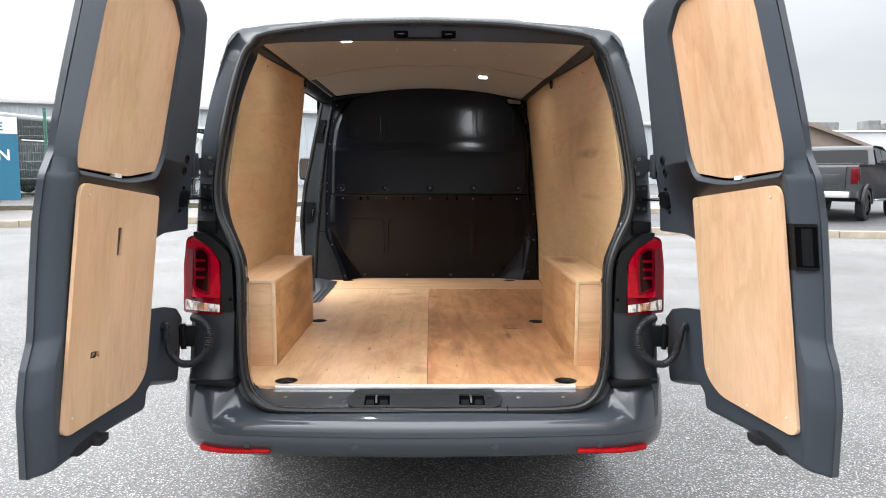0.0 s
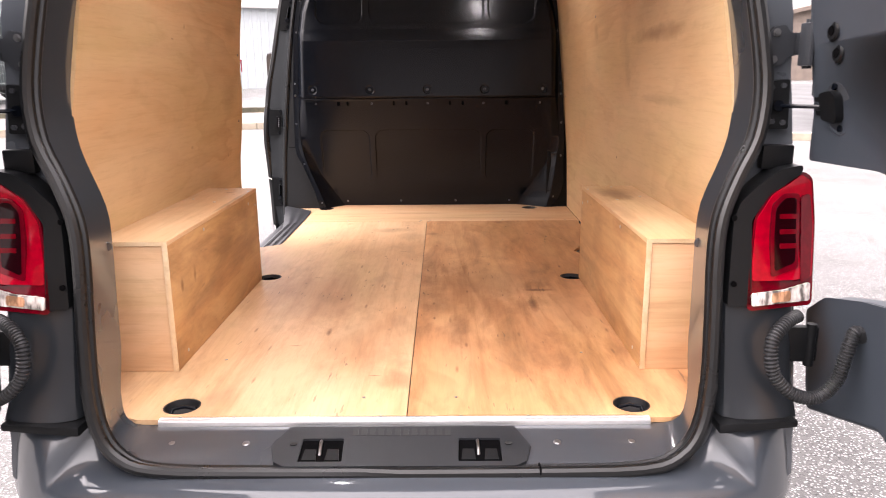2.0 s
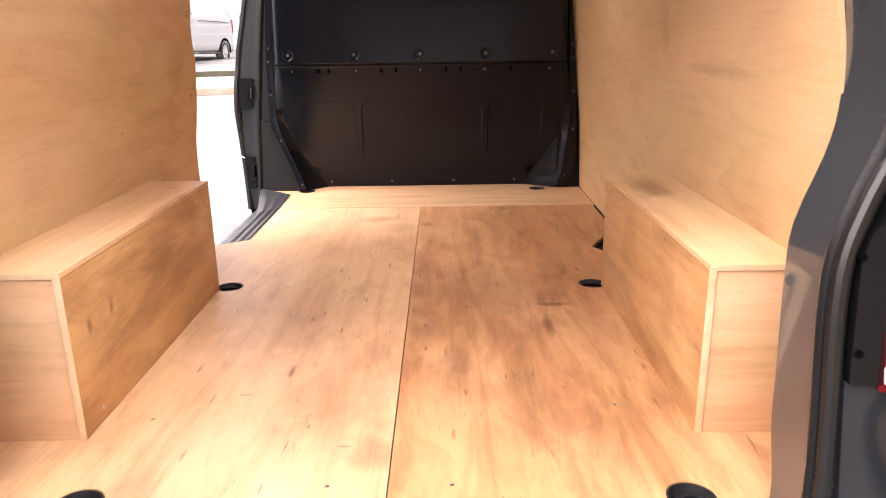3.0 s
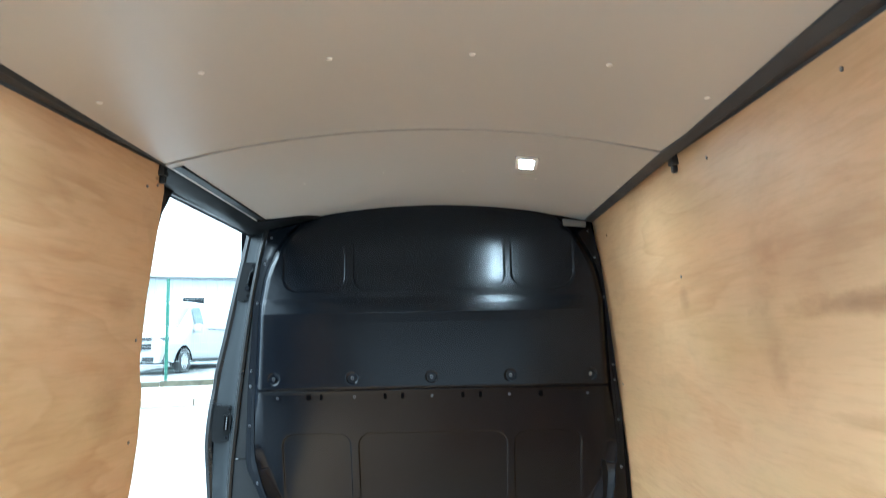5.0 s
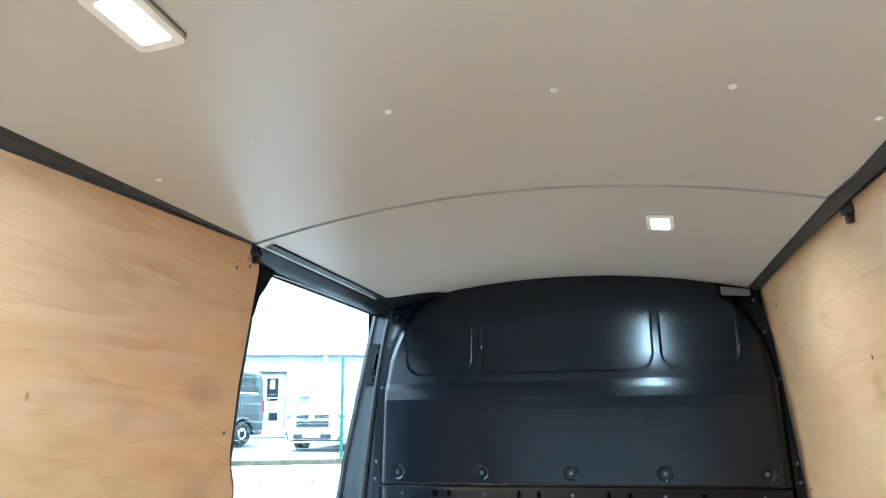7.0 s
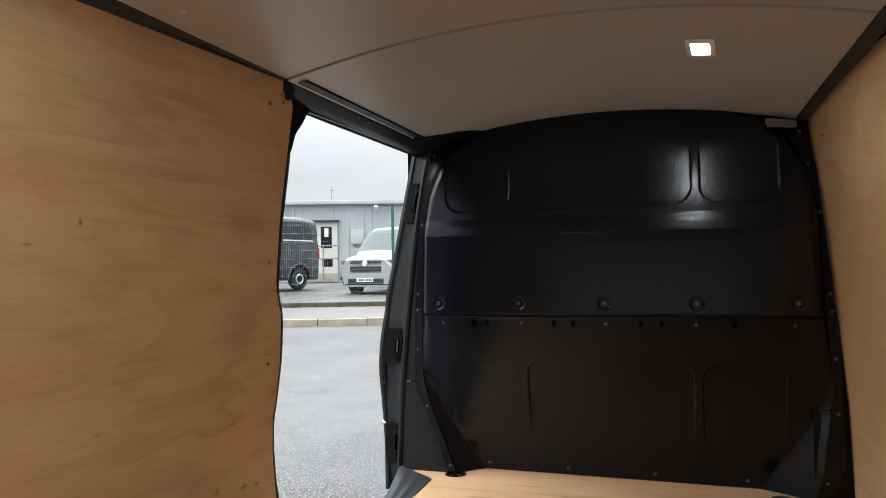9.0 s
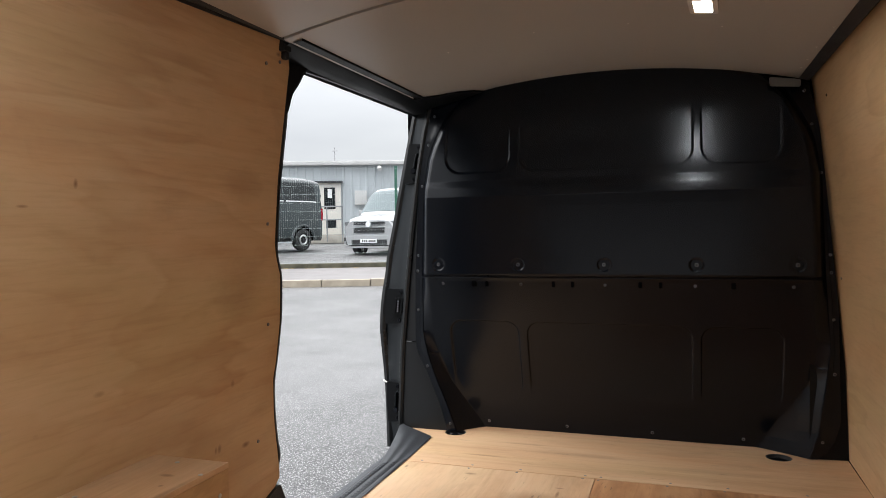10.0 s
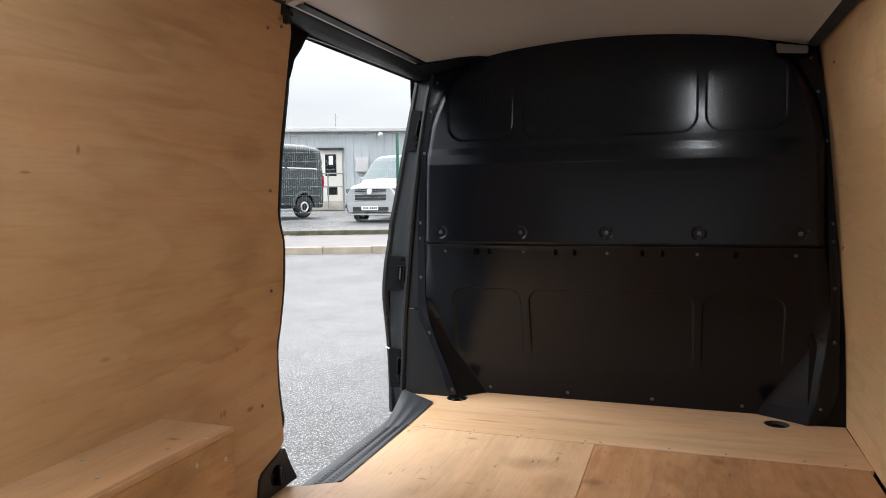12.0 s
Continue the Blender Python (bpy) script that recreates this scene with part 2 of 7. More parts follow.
STAIN_BOX = [((-0.6, 0.70, 0.81), (0.1, 0.16, 0.07), 0.5), ((-0.6, 0.92, 0.85), (0.1, 0.10, 0.06), 0.55), ((-0.6, 0.30, 0.78), (0.1, 0.012, 0.025), 0.8), ((-0.6, 0.40, 0.785), (0.1, 0.014, 0.03), 0.8), ((-0.6, 0.95, 0.73), (0.1, 0.12, 0.05), 0.45), ((-0.6, 0.50, 0.70), (0.1, 0.22, 0.04), 0.35),
             ((0.6, 0.80, 0.80), (0.1, 0.10, 0.09), 0.35), ((0.6, 0.45, 0.75), (0.1, 0.06, 0.12), 0.25)]
# third entry paints the gap shadow along the near side box edge
STAIN_GAP_SHADE_TOP = [((0.68, 0.93, 0.918), (0.06, 0.15, 0.1), 0.95), ((0.62, 0.55, 0.918), (0.03, 0.30, 0.1), 0.25), ((-0.606, 0.82, 0.918), (0.010, 0.22, 0.1), 0.85), ((-0.668, 1.0, 0.918), (0.018, 0.008, 0.1), 0.8), ((-0.64, 0.95, 0.918), (0.006, 0.006, 0.1), 0.8)]
PLY_LIGHT = dict(light=(0.71, 0.49, 0.31), mid=(0.65, 0.415, 0.24), dark=(0.51, 0.295, 0.155))
PLY_WARM = dict(light=(0.66, 0.395, 0.215), mid=(0.565, 0.30, 0.145), dark=(0.40, 0.195, 0.088))
ply_floor_l = mat_ply("plywood_floor_pale", "y", seed=1.0, scuffs=0.6, grime=0.40, dirt=0.48, stains=STAIN_FLOOR_L, **PLY_LIGHT)
ply_floor_r = mat_ply("plywood_floor_warm", "y", seed=4.2, scuffs=0.6, grime=0.55, flame=1.0, streaks=0.9, dirt=0.85, stains=STAIN_FLOOR_R, **PLY_WARM)
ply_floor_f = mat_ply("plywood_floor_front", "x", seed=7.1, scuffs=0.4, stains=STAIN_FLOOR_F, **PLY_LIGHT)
ply_wall = mat_ply("plywood_wall", "y", seed=2.4, grime=0.22, flame=1.0, streaks=0.35, dirt=0.12, stains=STAIN_WALL, light=(0.67, 0.47, 0.275), mid=(0.62, 0.41, 0.22), dark=(0.55, 0.345, 0.17))
# tops a paler base than the grubby sides, light from above put in colour
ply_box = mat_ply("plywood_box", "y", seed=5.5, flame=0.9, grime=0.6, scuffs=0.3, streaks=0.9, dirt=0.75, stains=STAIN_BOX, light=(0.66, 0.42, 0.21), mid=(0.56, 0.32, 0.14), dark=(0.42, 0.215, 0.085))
ply_box_lit_top = mat_ply("plywood_box_lit_top", "y", seed=9.5, flame=0.6, grime=0.3, stains=STAIN_GAP_SHADE_TOP, light=(0.74, 0.53, 0.33), mid=(0.68, 0.455, 0.26), dark=(0.56, 0.34, 0.17))
ply_box_end = mat_ply("plywood_box_end", "x", seed=3.3, grime=0.3, **PLY_LIGHT)
ply_door = mat_ply("plywood_door", "z", seed=6.0, grime=0.35, flame=0.7, streaks=0.45, dirt=0.15, light=(0.66, 0.455, 0.30), mid=(0.60, 0.39, 0.24), dark=(0.52, 0.32, 0.18))
ply_edge = mat_ply("plywood_edge", "y", seed=8.0, grime=0.1, light=(0.74, 0.58, 0.40), mid=(0.70, 0.53, 0.34), dark=(0.55, 0.38, 0.22))
paint = mat_plain("grey_paint", (0.034, 0.041, 0.051), 0.40, coat=1.0, spec=0.2, vary=0.03, scale=2)
paint_in = mat_plain("grey_paint_inner", (0.036, 0.044, 0.055), 0.46, coat=0.05, spec=0.32, vary=0.08, scale=5, bump=0.05, bump_scale=40)
black_steel, bs_n, bs_l, bs_b = nodes_of("black_painted_steel")
bs_f = noise_tex(bs_n, bs_l, coords(bs_n, bs_l), 3.0, 3.0)
bs_l.new(ramp(bs_n, bs_l, bs_f, [(0.0, (0.0024, 0.0036, 0.0062)), (1.0, (0.0031, 0.0044, 0.0074))]), bs_b.inputs["Base Color"])
bs_l.new(ramp(bs_n, bs_l, bs_f, [(0.0, (0.17,) * 3), (1.0, (0.24,) * 3)]), bs_b.inputs["Roughness"])
bs_b.inputs["Specular IOR Level"].default_value = 0.27
matt_black = mat_plain("matt_black_plastic", (0.0045, 0.005, 0.0058), 0.42, spec=0.16, vary=0.15, bump=0.15, bump_scale=500)
hinge_paint = mat_plain("satin_grey_hinge_paint", (0.030, 0.033, 0.038), 0.42, spec=0.35, vary=0.08, scale=12)
# body grey darkened for the recessed corner, its shade put in the colour
shaded_corner_paint = mat_plain("shaded_grey_corner_paint", (0.014, 0.0165, 0.020), 0.32, coat=0.25, spec=0.3, vary=0.06, scale=6)
# inner body grey darkened, the pillar's shade put in the colour
shaded_pillar_paint = mat_plain("shaded_grey_pillar_paint", (0.013, 0.015, 0.017), 0.40, spec=0.14, vary=0.06, scale=5)
header_paint = mat_plain("dull_header_paint", (0.034, 0.039, 0.048), 0.45, spec=0.3, vary=0.1, scale=6)
black_plastic = mat_plain("black_plastic", (0.010, 0.0105, 0.012), 0.48, vary=0.15, bump=0.25, bump_scale=500)
grey_plastic = mat_plain("dark_grey_plastic", (0.028, 0.031, 0.036), 0.45, vary=0.1, bump=0.2, bump_scale=500)
sill_plastic = mat_plain("charcoal_sill_plastic", (0.0115, 0.013, 0.0155), 0.42, vary=0.1, bump=0.08, bump_scale=400, spec=0.35)
hose_rubber = mat_plain("grey_black_hose", (0.016, 0.017, 0.019), 0.45, vary=0.15, spec=0.35)
rubber = mat_plain("rubber_seal", (0.005, 0.0055, 0.0062), 0.30, vary=0.15, spec=0.38)
paint_frame = mat_plain("grey_paint_frame", (0.056, 0.063, 0.073), 0.28, coat=0.5, vary=0.05, scale=5)
paint_jamb = mat_plain("grey_paint_jamb", (0.036, 0.041, 0.048), 0.28, coat=1.0, spec=0.3, vary=0.04, scale=3)
lining, lin_n, lin_l, lin_b = nodes_of("taupe_roof_lining")
lin_f = noise_tex(lin_n, lin_l, coords(lin_n, lin_l), 2.0, 3.0)
lin_l.new(ramp(lin_n, lin_l, lin_f, [(0.0, (0.425, 0.41, 0.38)), (1.0, (0.465, 0.45, 0.42))]), lin_b.inputs["Base Color"])
lin_b.inputs["Roughness"].default_value = 0.30
bumped(lin_n, lin_l, lin_b, noise_tex(lin_n, lin_l, coords(lin_n, lin_l), 90, 2.0), 0.05, 0.002)
alu = mat_plain("aluminium", (0.78, 0.78, 0.79), 0.33, metal=0.85, vary=0.06, scale=30)
steel = mat_plain("zinc_steel", (0.55, 0.55, 0.56), 0.3, metal=1.0, vary=0.1)
bolt_steel = mat_plain("dull_zinc", (0.22, 0.22, 0.225), 0.30, metal=0.9, vary=0.2)
pale_screw = mat_plain("pale_zinc_screw", (0.60, 0.55, 0.46), 0.4, metal=0.3, vary=0.2)
cap_grey = mat_plain("grey_gasket", (0.16, 0.155, 0.15), 0.5, vary=0.05)
cap_white = mat_plain("white_cap", (0.75, 0.73, 0.68), 0.4, vary=0.05)
# near-black stands in for shade in recesses, gaps and under bodies
dark_void = mat_plain("recess_shade_black", (0.002, 0.002, 0.0023), 0.9, vary=0.2, spec=0.02)
tyre_mat = mat_plain("tyre_rubber", (0.018, 0.018, 0.019), 0.75, vary=0.2, bump=0.3)
dark_alloy = mat_plain("dark_alloy", (0.10, 0.10, 0.105), 0.35, metal=0.5, vary=0.1)
rim_mat = mat_plain("alloy", (0.55, 0.56, 0.57), 0.3, metal=0.7, vary=0.08)


def mat_lens(name, color, rough=0.08, coat=0.08, low=0.8, stretch=(1, 1, 1)):
    m, n, l, b = nodes_of(name)
    v = coords(n, l, stretch)
    f = noise_tex(n, l, v, 60, 2.0)
    l.new(ramp(n, l, f, [(0.38, tuple(c * low for c in color)), (0.62, color)]), b.inputs["Base Color"])
    b.inputs["Roughness"].default_value = rough
    b.inputs["Coat Weight"].default_value = coat
    b.inputs["Coat Roughness"].default_value = 0.03
    b.inputs["Specular IOR Level"].default_value = 0.16
    return m


red_lens = mat_lens("red_lens", (0.28, 0.0004, 0.010), 0.10, 0.22)
red_deep = mat_lens("deep_red_lens", (0.10, 0.0003, 0.005), 0.08, 0.25)
red_dark = mat_lens("dark_red_lens", (0.010, 0.0002, 0.0012), 0.10, 0.1)
red_bar = mat_lens("red_light_bar", (0.10, 0.0003, 0.004), 0.15)
red_reflector = mat_lens("red_reflector", (0.42, 0.004, 0.008), 0.25)
clear_lens = mat_lens("clear_lens", (0.62, 0.57, 0.54), 0.1, 0.4, 0.16, (1.6, 1, 0.5))
amber_lens = mat_lens("amber_lens", (0.50, 0.27, 0.16), 0.1, 0.4, 0.35, (1.6, 1, 0.5))
glass_dark = mat_lens("tinted_glass", (0.012, 0.015, 0.017), 0.04)
# slate and pale glass: the sky's reflection is put into the base colour
glass_slate = mat_lens("reflection_toned_glass", (0.030, 0.034, 0.035), 0.06)
glass_pale = mat_lens("windscreen_glass", (0.13, 0.16, 0.165), 0.04)


def mat_glow(name, color, strength):
    m, n, l, b = nodes_of(name)
    b.inputs["Base Color"].default_value = (0.9, 0.9, 0.9, 1)
    b.inputs["Emission Color"].default_value = (*color, 1)
    b.inputs["Emission Strength"].default_value = strength
    return m


led = mat_glow("led_diffuser", (0.95, 0.98, 1.0), 135.0)


def mat_asphalt():
    m, n, l, b = nodes_of("wet_asphalt")
    v = coords(n, l)
    vor = n.new("ShaderNodeTexVoronoi")
    vor.inputs["Scale"].default_value = 88
    l.new(v, vor.inputs["Vector"])
    # stone tones far paler than asphalt, carrying the sky's sheen on wet ground
    stone = ramp(n, l, vor.outputs["Color"], [(0.1, (0.35, 0.343, 0.338)), (0.5, (0.44, 0.428, 0.42)), (0.95, (0.52, 0.506, 0.496))])
    gap = ramp(n, l, vor.outputs["Distance"], [(0.16, (1, 1, 1)), (0.44, (0.13, 0.13, 0.13))])
    c = mixed(n, l, 1.0, stone, gap, "MULTIPLY")
    pits = noise_tex(n, l, v, 62, 2.5, 0.6)
    c = mixed(n, l, 1.0, c, ramp(n, l, pits, [(0.37, (0.06, 0.06, 0.06)), (0.43, (1, 1, 1))]), "MULTIPLY")
    patch = noise_tex(n, l, v, 0.45, 5.0)
    c = mixed(n, l, ramp(n, l, patch, [(0.35, (0, 0, 0)), (0.7, (0.3,) * 3)]), c, (0.25, 0.245, 0.24))
    l.new(c, b.inputs["Base Color"])
    wet = noise_tex(n, l, v, 0.8, 6.0)
    l.new(ramp(n, l, wet, [(0.38, (0.42,) * 3), (0.62, (0.60,) * 3)]), b.inputs["Roughness"])
    b.inputs["Specular IOR Level"].default_value = 0.5
    mul = n.new("ShaderNodeMath")
    mul.operation = "ADD"
    l.new(ramp(n, l, vor.outputs["Distance"], [(0.1, (1, 1, 1)), (0.7, (0, 0, 0))]), mul.inputs[0])
    l.new(noise_tex(n, l, v, 220, 3.0), mul.inputs[1])
    bumped(n, l, b, mul.outputs["Value"], 0.7, 0.003)
    return m


asphalt = mat_asphalt()
concrete = mat_plain("concrete", (0.36, 0.335, 0.29), 0.7, vary=0.25, scale=3.5, bump=0.4, bump_scale=120)
kerb_mat = mat_plain("kerb_concrete", (0.34, 0.29, 0.225), 0.65, vary=0.28, scale=4, bump=0.4, bump_scale=120)
paving = mat_plain("pavement_tarmac", (0.155, 0.14, 0.135), 0.5, vary=0.2, scale=1.3, bump=0.5, bump_scale=150)
mossy = mat_plain("mossy_edging", (0.075, 0.07, 0.045), 0.85, vary=0.5, scale=6, bump=0.6, bump_scale=60)
green_post = mat_plain("green_powder_coat", (0.02, 0.10, 0.065), 0.4, vary=0.15)
wire_mat = mat_plain("pale_fence_wire", (0.33, 0.38, 0.37), 0.4, metal=0.2, vary=0.1)
cladding = mat_plain("pale_blue_grey_cladding", (0.42, 0.455, 0.475), 0.45, vary=0.05, scale=0.8)
gutter_white = mat_plain("weathered_white_gutter", (0.50, 0.50, 0.49), 0.5, vary=0.12, scale=1.5)
trim_white = mat_plain("white_trim", (0.78, 0.79, 0.79), 0.4, vary=0.04)
roof_brown = mat_plain("brown_roof", (0.19, 0.15, 0.125), 0.7, vary=0.2, scale=2)
white_wall = mat_plain("white_cladding", (0.52, 0.53, 0.54), 0.5, vary=0.05, scale=0.6)
paint_white = mat_plain("white_van_paint", (0.32, 0.325, 0.33), 0.2, coat=0.4, vary=0.03, scale=2)
paint_green = mat_plain("dark_slate_van_paint", (0.046, 0.056, 0.058), 0.25, coat=0.3, spec=0.35, vary=0.05, scale=2)
paint_pickup = mat_plain("dark_grey_pickup_paint", (0.030, 0.032, 0.035), 0.3, coat=0.2, spec=0.3, vary=0.05, scale=2)
sign_blue = mat_plain("blue_sign_panel", (0.022, 0.13, 0.215), 0.4, vary=0.05)


# ---------------------------------------------------------------- mesh helpers
def finish(name, bm, material, parent=None, label="", smooth=None):
    bmesh.ops.recalc_face_normals(bm, faces=bm.faces)
    me = bpy.data.meshes.new(name)
    bm.to_mesh(me)
    bm.free()
    me.materials.append(material)
    if smooth is not None:
        me.shade_smooth()
        me.set_sharp_from_angle(angle=radians(smooth))
    ob = new(name, me)
    if parent is not None:
        ob.parent = parent
    if label:
        ob["label"] = label
    return ob


def part(name, bm, material, parent, label="", smooth=35):
    return finish(name, bm, material, parent, label, smooth)


def thing(name, label, category, group="", at=None):
    ob = new(name)
    if at is not None:
        ob.matrix_world = at
    return tagged(ob, label, category, group)


def structure(name, bm, material, label, category, smooth=35):
    return tagged(finish(name, bm, material, None, "", smooth), label, category, kind="structure")


def add_box(bm, x0, x1, y0, y1, z0, z1, bevel=0.0, tf=None):
    vs = [bm.verts.new((x, y, z)) for x in (x0, x1) for y in (y0, y1) for z in (z0, z1)]
    fs = [bm.faces.new([vs[i] for i in q]) for q in ((0, 1, 3, 2), (4, 6, 7, 5), (0, 4, 5, 1), (2, 3, 7, 6), (0, 2, 6, 4), (1, 5, 7, 3))]
    made = vs
    if bevel:
        es = list({e for f in fs for e in f.edges})
        r = bmesh.ops.bevel(bm, geom=es, offset=bevel, segments=2, profile=0.6, affect="EDGES")
        made = list({v for f in r["faces"] for v in f.verts} | {v for v in vs if v.is_valid})
    if tf is not None:
        for v in made:
            v.co = tf(v.co)
    return made


def add_cyl(bm, centre, axis, r, length, seg=16, r2=None, caps=True):
    """A cylinder or cone from centre along axis."""
    a = Vector(axis).normalized()
    q = Vector((0, 0, 1)).rotation_difference(a)
    c = Vector(centre)
    rings = []
    for d, rr in ((0, r), (length, r if r2 is None else r2)):
        rings.append([bm.verts.new(c + q @ Vector((rr * math.cos(2 * math.pi * i / seg), rr * math.sin(2 * math.pi * i / seg), d))) for i in range(seg)])
    for i in range(seg):
        bm.faces.new((rings[0][i], rings[0][(i + 1) % seg], rings[1][(i + 1) % seg], rings[1][i]))
    if caps:
        bm.faces.new(rings[0][::-1])
        bm.faces.new(rings[1])


def spline(pts, per=6, closed=False):
    """Catmull-Rom through points of any dimension."""
    p = [np.array(q, float) for q in pts]
    n = len(p)
    out = []
    for i in range(n if closed else n - 1):
        a, b, c, d = (p[(i + k) % n] if closed else p[min(max(i + k, 0), n - 1)] for k in (-1, 0, 1, 2))
        for j in range(per):
            t = j / per
            out.append(0.5 * (2 * b + (c - a) * t + (2 * a - 5 * b + 4 * c - d) * t * t + (3 * b - a - 3 * c + d) * t ** 3))
    if not closed:
        out.append(p[-1])
    return [tuple(float(v) for v in q) for q in out]


def add_tube(bm, path, radius, seg=10, closed=False, flat=1.0):
    """A tube along a path; radius may be a function of the point's index."""
    pts = [Vector(p) for p in path]
    n = len(pts)
    rings = []
    side = None
    for i, p in enumerate(pts):
        a = pts[(i - 1) % n] if closed or i else p
        b = pts[(i + 1) % n] if closed or i < n - 1 else p
        d = (b - a).normalized()
        if side is None:
            side = d.orthogonal().normalized()
        side = (side - d * side.dot(d)).normalized()
        up = d.cross(side)
        r = radius(i) if callable(radius) else radius
        rings.append([bm.verts.new(p + side * r * math.cos(2 * math.pi * k / seg) + up * r * flat * math.sin(2 * math.pi * k / seg)) for k in range(seg)])
    for i in range(n if closed else n - 1):
        r0, r1 = rings[i], rings[(i + 1) % n]
        shift = 0
        if closed and i == n - 1:
            shift = min(range(seg), key=lambda s: (r0[0].co - r1[s].co).length)
        for k in range(seg):
            bm.faces.new((r0[k], r0[(k + 1) % seg], r1[(k + 1 + shift) % seg], r1[(k + shift) % seg]))
    if not closed:
        bm.faces.new(rings[0][::-1])
        bm.faces.new(rings[-1])


def add_loft(bm, rows, closed=False):
    grid = [[bm.verts.new(p) for p in row] for row in rows]
    for a, b in zip(grid, grid[1:]):
        m = len(a)
        for i in range(m if closed else m - 1):
            bm.faces.new((a[i], a[(i + 1) % m], b[(i + 1) % m], b[i]))
    return grid


def add_plate(bm, outer, holes, place, w0, w1):
    """A slab from a flat outline with holes; place(u, v, w) gives the point."""
    loops = [outer] + list(holes)
    for w, flip in ((w1, False), (w0, True)):
        tmp = bmesh.new()
        edges = []
        for loop in loops:
            vs = [tmp.verts.new((u, v, 0)) for u, v in loop]
            edges += [tmp.edges.new((vs[i], vs[(i + 1) % len(vs)])) for i in range(len(vs))]
        bmesh.ops.triangle_fill(tmp, use_beauty=True, use_dissolve=False, edges=edges)
        tmp.verts.index_update()
        vv = [bm.verts.new(place(v.co.x, v.co.y, w)) for v in tmp.verts]
        for f in tmp.faces:
            ids = [v.index for v in f.verts]
            try:
                bm.faces.new([vv[i] for i in (ids[::-1] if flip else ids)])
            except ValueError:
                pass
        tmp.free()
    for loop in loops:
        a = [bm.verts.new(place(u, v, w0)) for u, v in loop]
        b = [bm.verts.new(place(u, v, w1)) for u, v in loop]
        for i in range(len(loop)):
            j = (i + 1) % len(loop)
            bm.faces.new((a[i], a[j], b[j], b[i]))
    bmesh.ops.remove_doubles(bm, verts=bm.verts, dist=1e-5)


def circle(cx, cy, r, seg=20, ry=None):
    return [(cx + r * math.cos(2 * math.pi * i / seg), cy + (ry or r) * math.sin(2 * math.pi * i / seg)) for i in range(seg)]


def rounded(pts, r, seg=5):
    """A polygon with its corners rounded."""
    out = []
    n = len(pts)
    for i in range(n):
        a, b, c = (Vector((*pts[(i + k) % n], 0)) for k in (-1, 0, 1))
        rr = r[i] if isinstance(r, (list, tuple)) else r
        d0, d1 = (a - b), (c - b)
        k = min(rr, d0.length * 0.45, d1.length * 0.45)
        p0, p1 = b + d0.normalized() * k, b + d1.normalized() * k
        for j in range(seg + 1):
            t = j / seg
            q = p0 * (1 - t) ** 2 + b * 2 * t * (1 - t) + p1 * t * t
            out.append((q.x, q.y))
    return out


def flat_xy(u, v, w):
    return (u, v, w)


# ---------------------------------------------------------------- shape of the van
FLOOR = 0.57


def y_rear(z):
    return -0.305 + 0.2 * z


def wall_x(z):
    """Half width between the plywood side walls."""
    return float(np.interp(z, [0.5, 0.57, 0.9, 1.2, 1.5, 1.84, 1.95], [0.803, 0.80, 0.786, 0.757, 0.73, 0.697, 0.68]))


def roof_z(x):
    return 1.945 - 0.18 * x * x


SEAL = [(0.0, 0.525), (0.30, 0.526), (0.50, 0.531), (0.575, 0.556), (0.617, 0.61), (0.636, 0.70), (0.643, 0.82), (0.647, 0.95), (0.658, 1.035),
        (0.69, 1.115), (0.727, 1.19), (0.742, 1.28), (0.736, 1.38), (0.716, 1.52), (0.695, 1.63), (0.662, 1.755), (0.63, 1.806), (0.572, 1.845), (0.30, 1.881), (0.0, 1.89)]
JAMB = [(0.0, 0.561), (0.30, 0.561), (0.50, 0.561), (0.60, 0.564), (0.638, 0.60), (0.652, 0.68), (0.661, 0.80), (0.669, 0.94), (0.682, 1.03),
        (0.728, 1.135), (0.748, 1.205), (0.754, 1.29), (0.746, 1.40), (0.730, 1.52), (0.713, 1.63), (0.678, 1.738), (0.642, 1.800), (0.548, 1.822), (0.30, 1.830), (0.0, 1.833)]
OUTER = [(0.0, 0.46), (0.30, 0.46), (0.55, 0.46), (0.80, 0.47), (0.826, 0.56), (0.828, 0.64), (0.828, 0.76), (0.826, 0.9), (0.824, 1.0),
         (0.822, 1.10), (0.820, 1.18), (0.817, 1.28), (0.808, 1.39), (0.789, 1.53), (0.770, 1.63), (0.735, 1.765), (0.705, 1.845), (0.62, 1.874), (0.32, 1.900), (0.0, 1.908)]


def ring(half, depth, grow=0.0):
    """Closed ring on the leaning rear plane from a half outline; depth goes forwards."""
    pts = []
    h = spline(half, 3)
    full = h + [(-x, z) for x, z in h[-2:0:-1]]
    for x, z in full:
        d = depth(z, abs(x)) if callable(depth) else depth
        pts.append((x, y_rear(z) + d, z))
    return pts


def jamb_depth(z, x):
    return float(np.interp(z, [0.56, 0.60, 0.70, 1.79, 1.815], [0.135, 0.16, 0.20, 0.20, 0.06]))


van = thing("panel_van", "grey panel van with rear doors wide open", "van")

# rear frame: pocket, flange and jamb
bm = bmesh.new()
shelf = lambda deep: lambda z, x: float(np.interp(z, [1.32, 1.44], [deep, 0.014]))
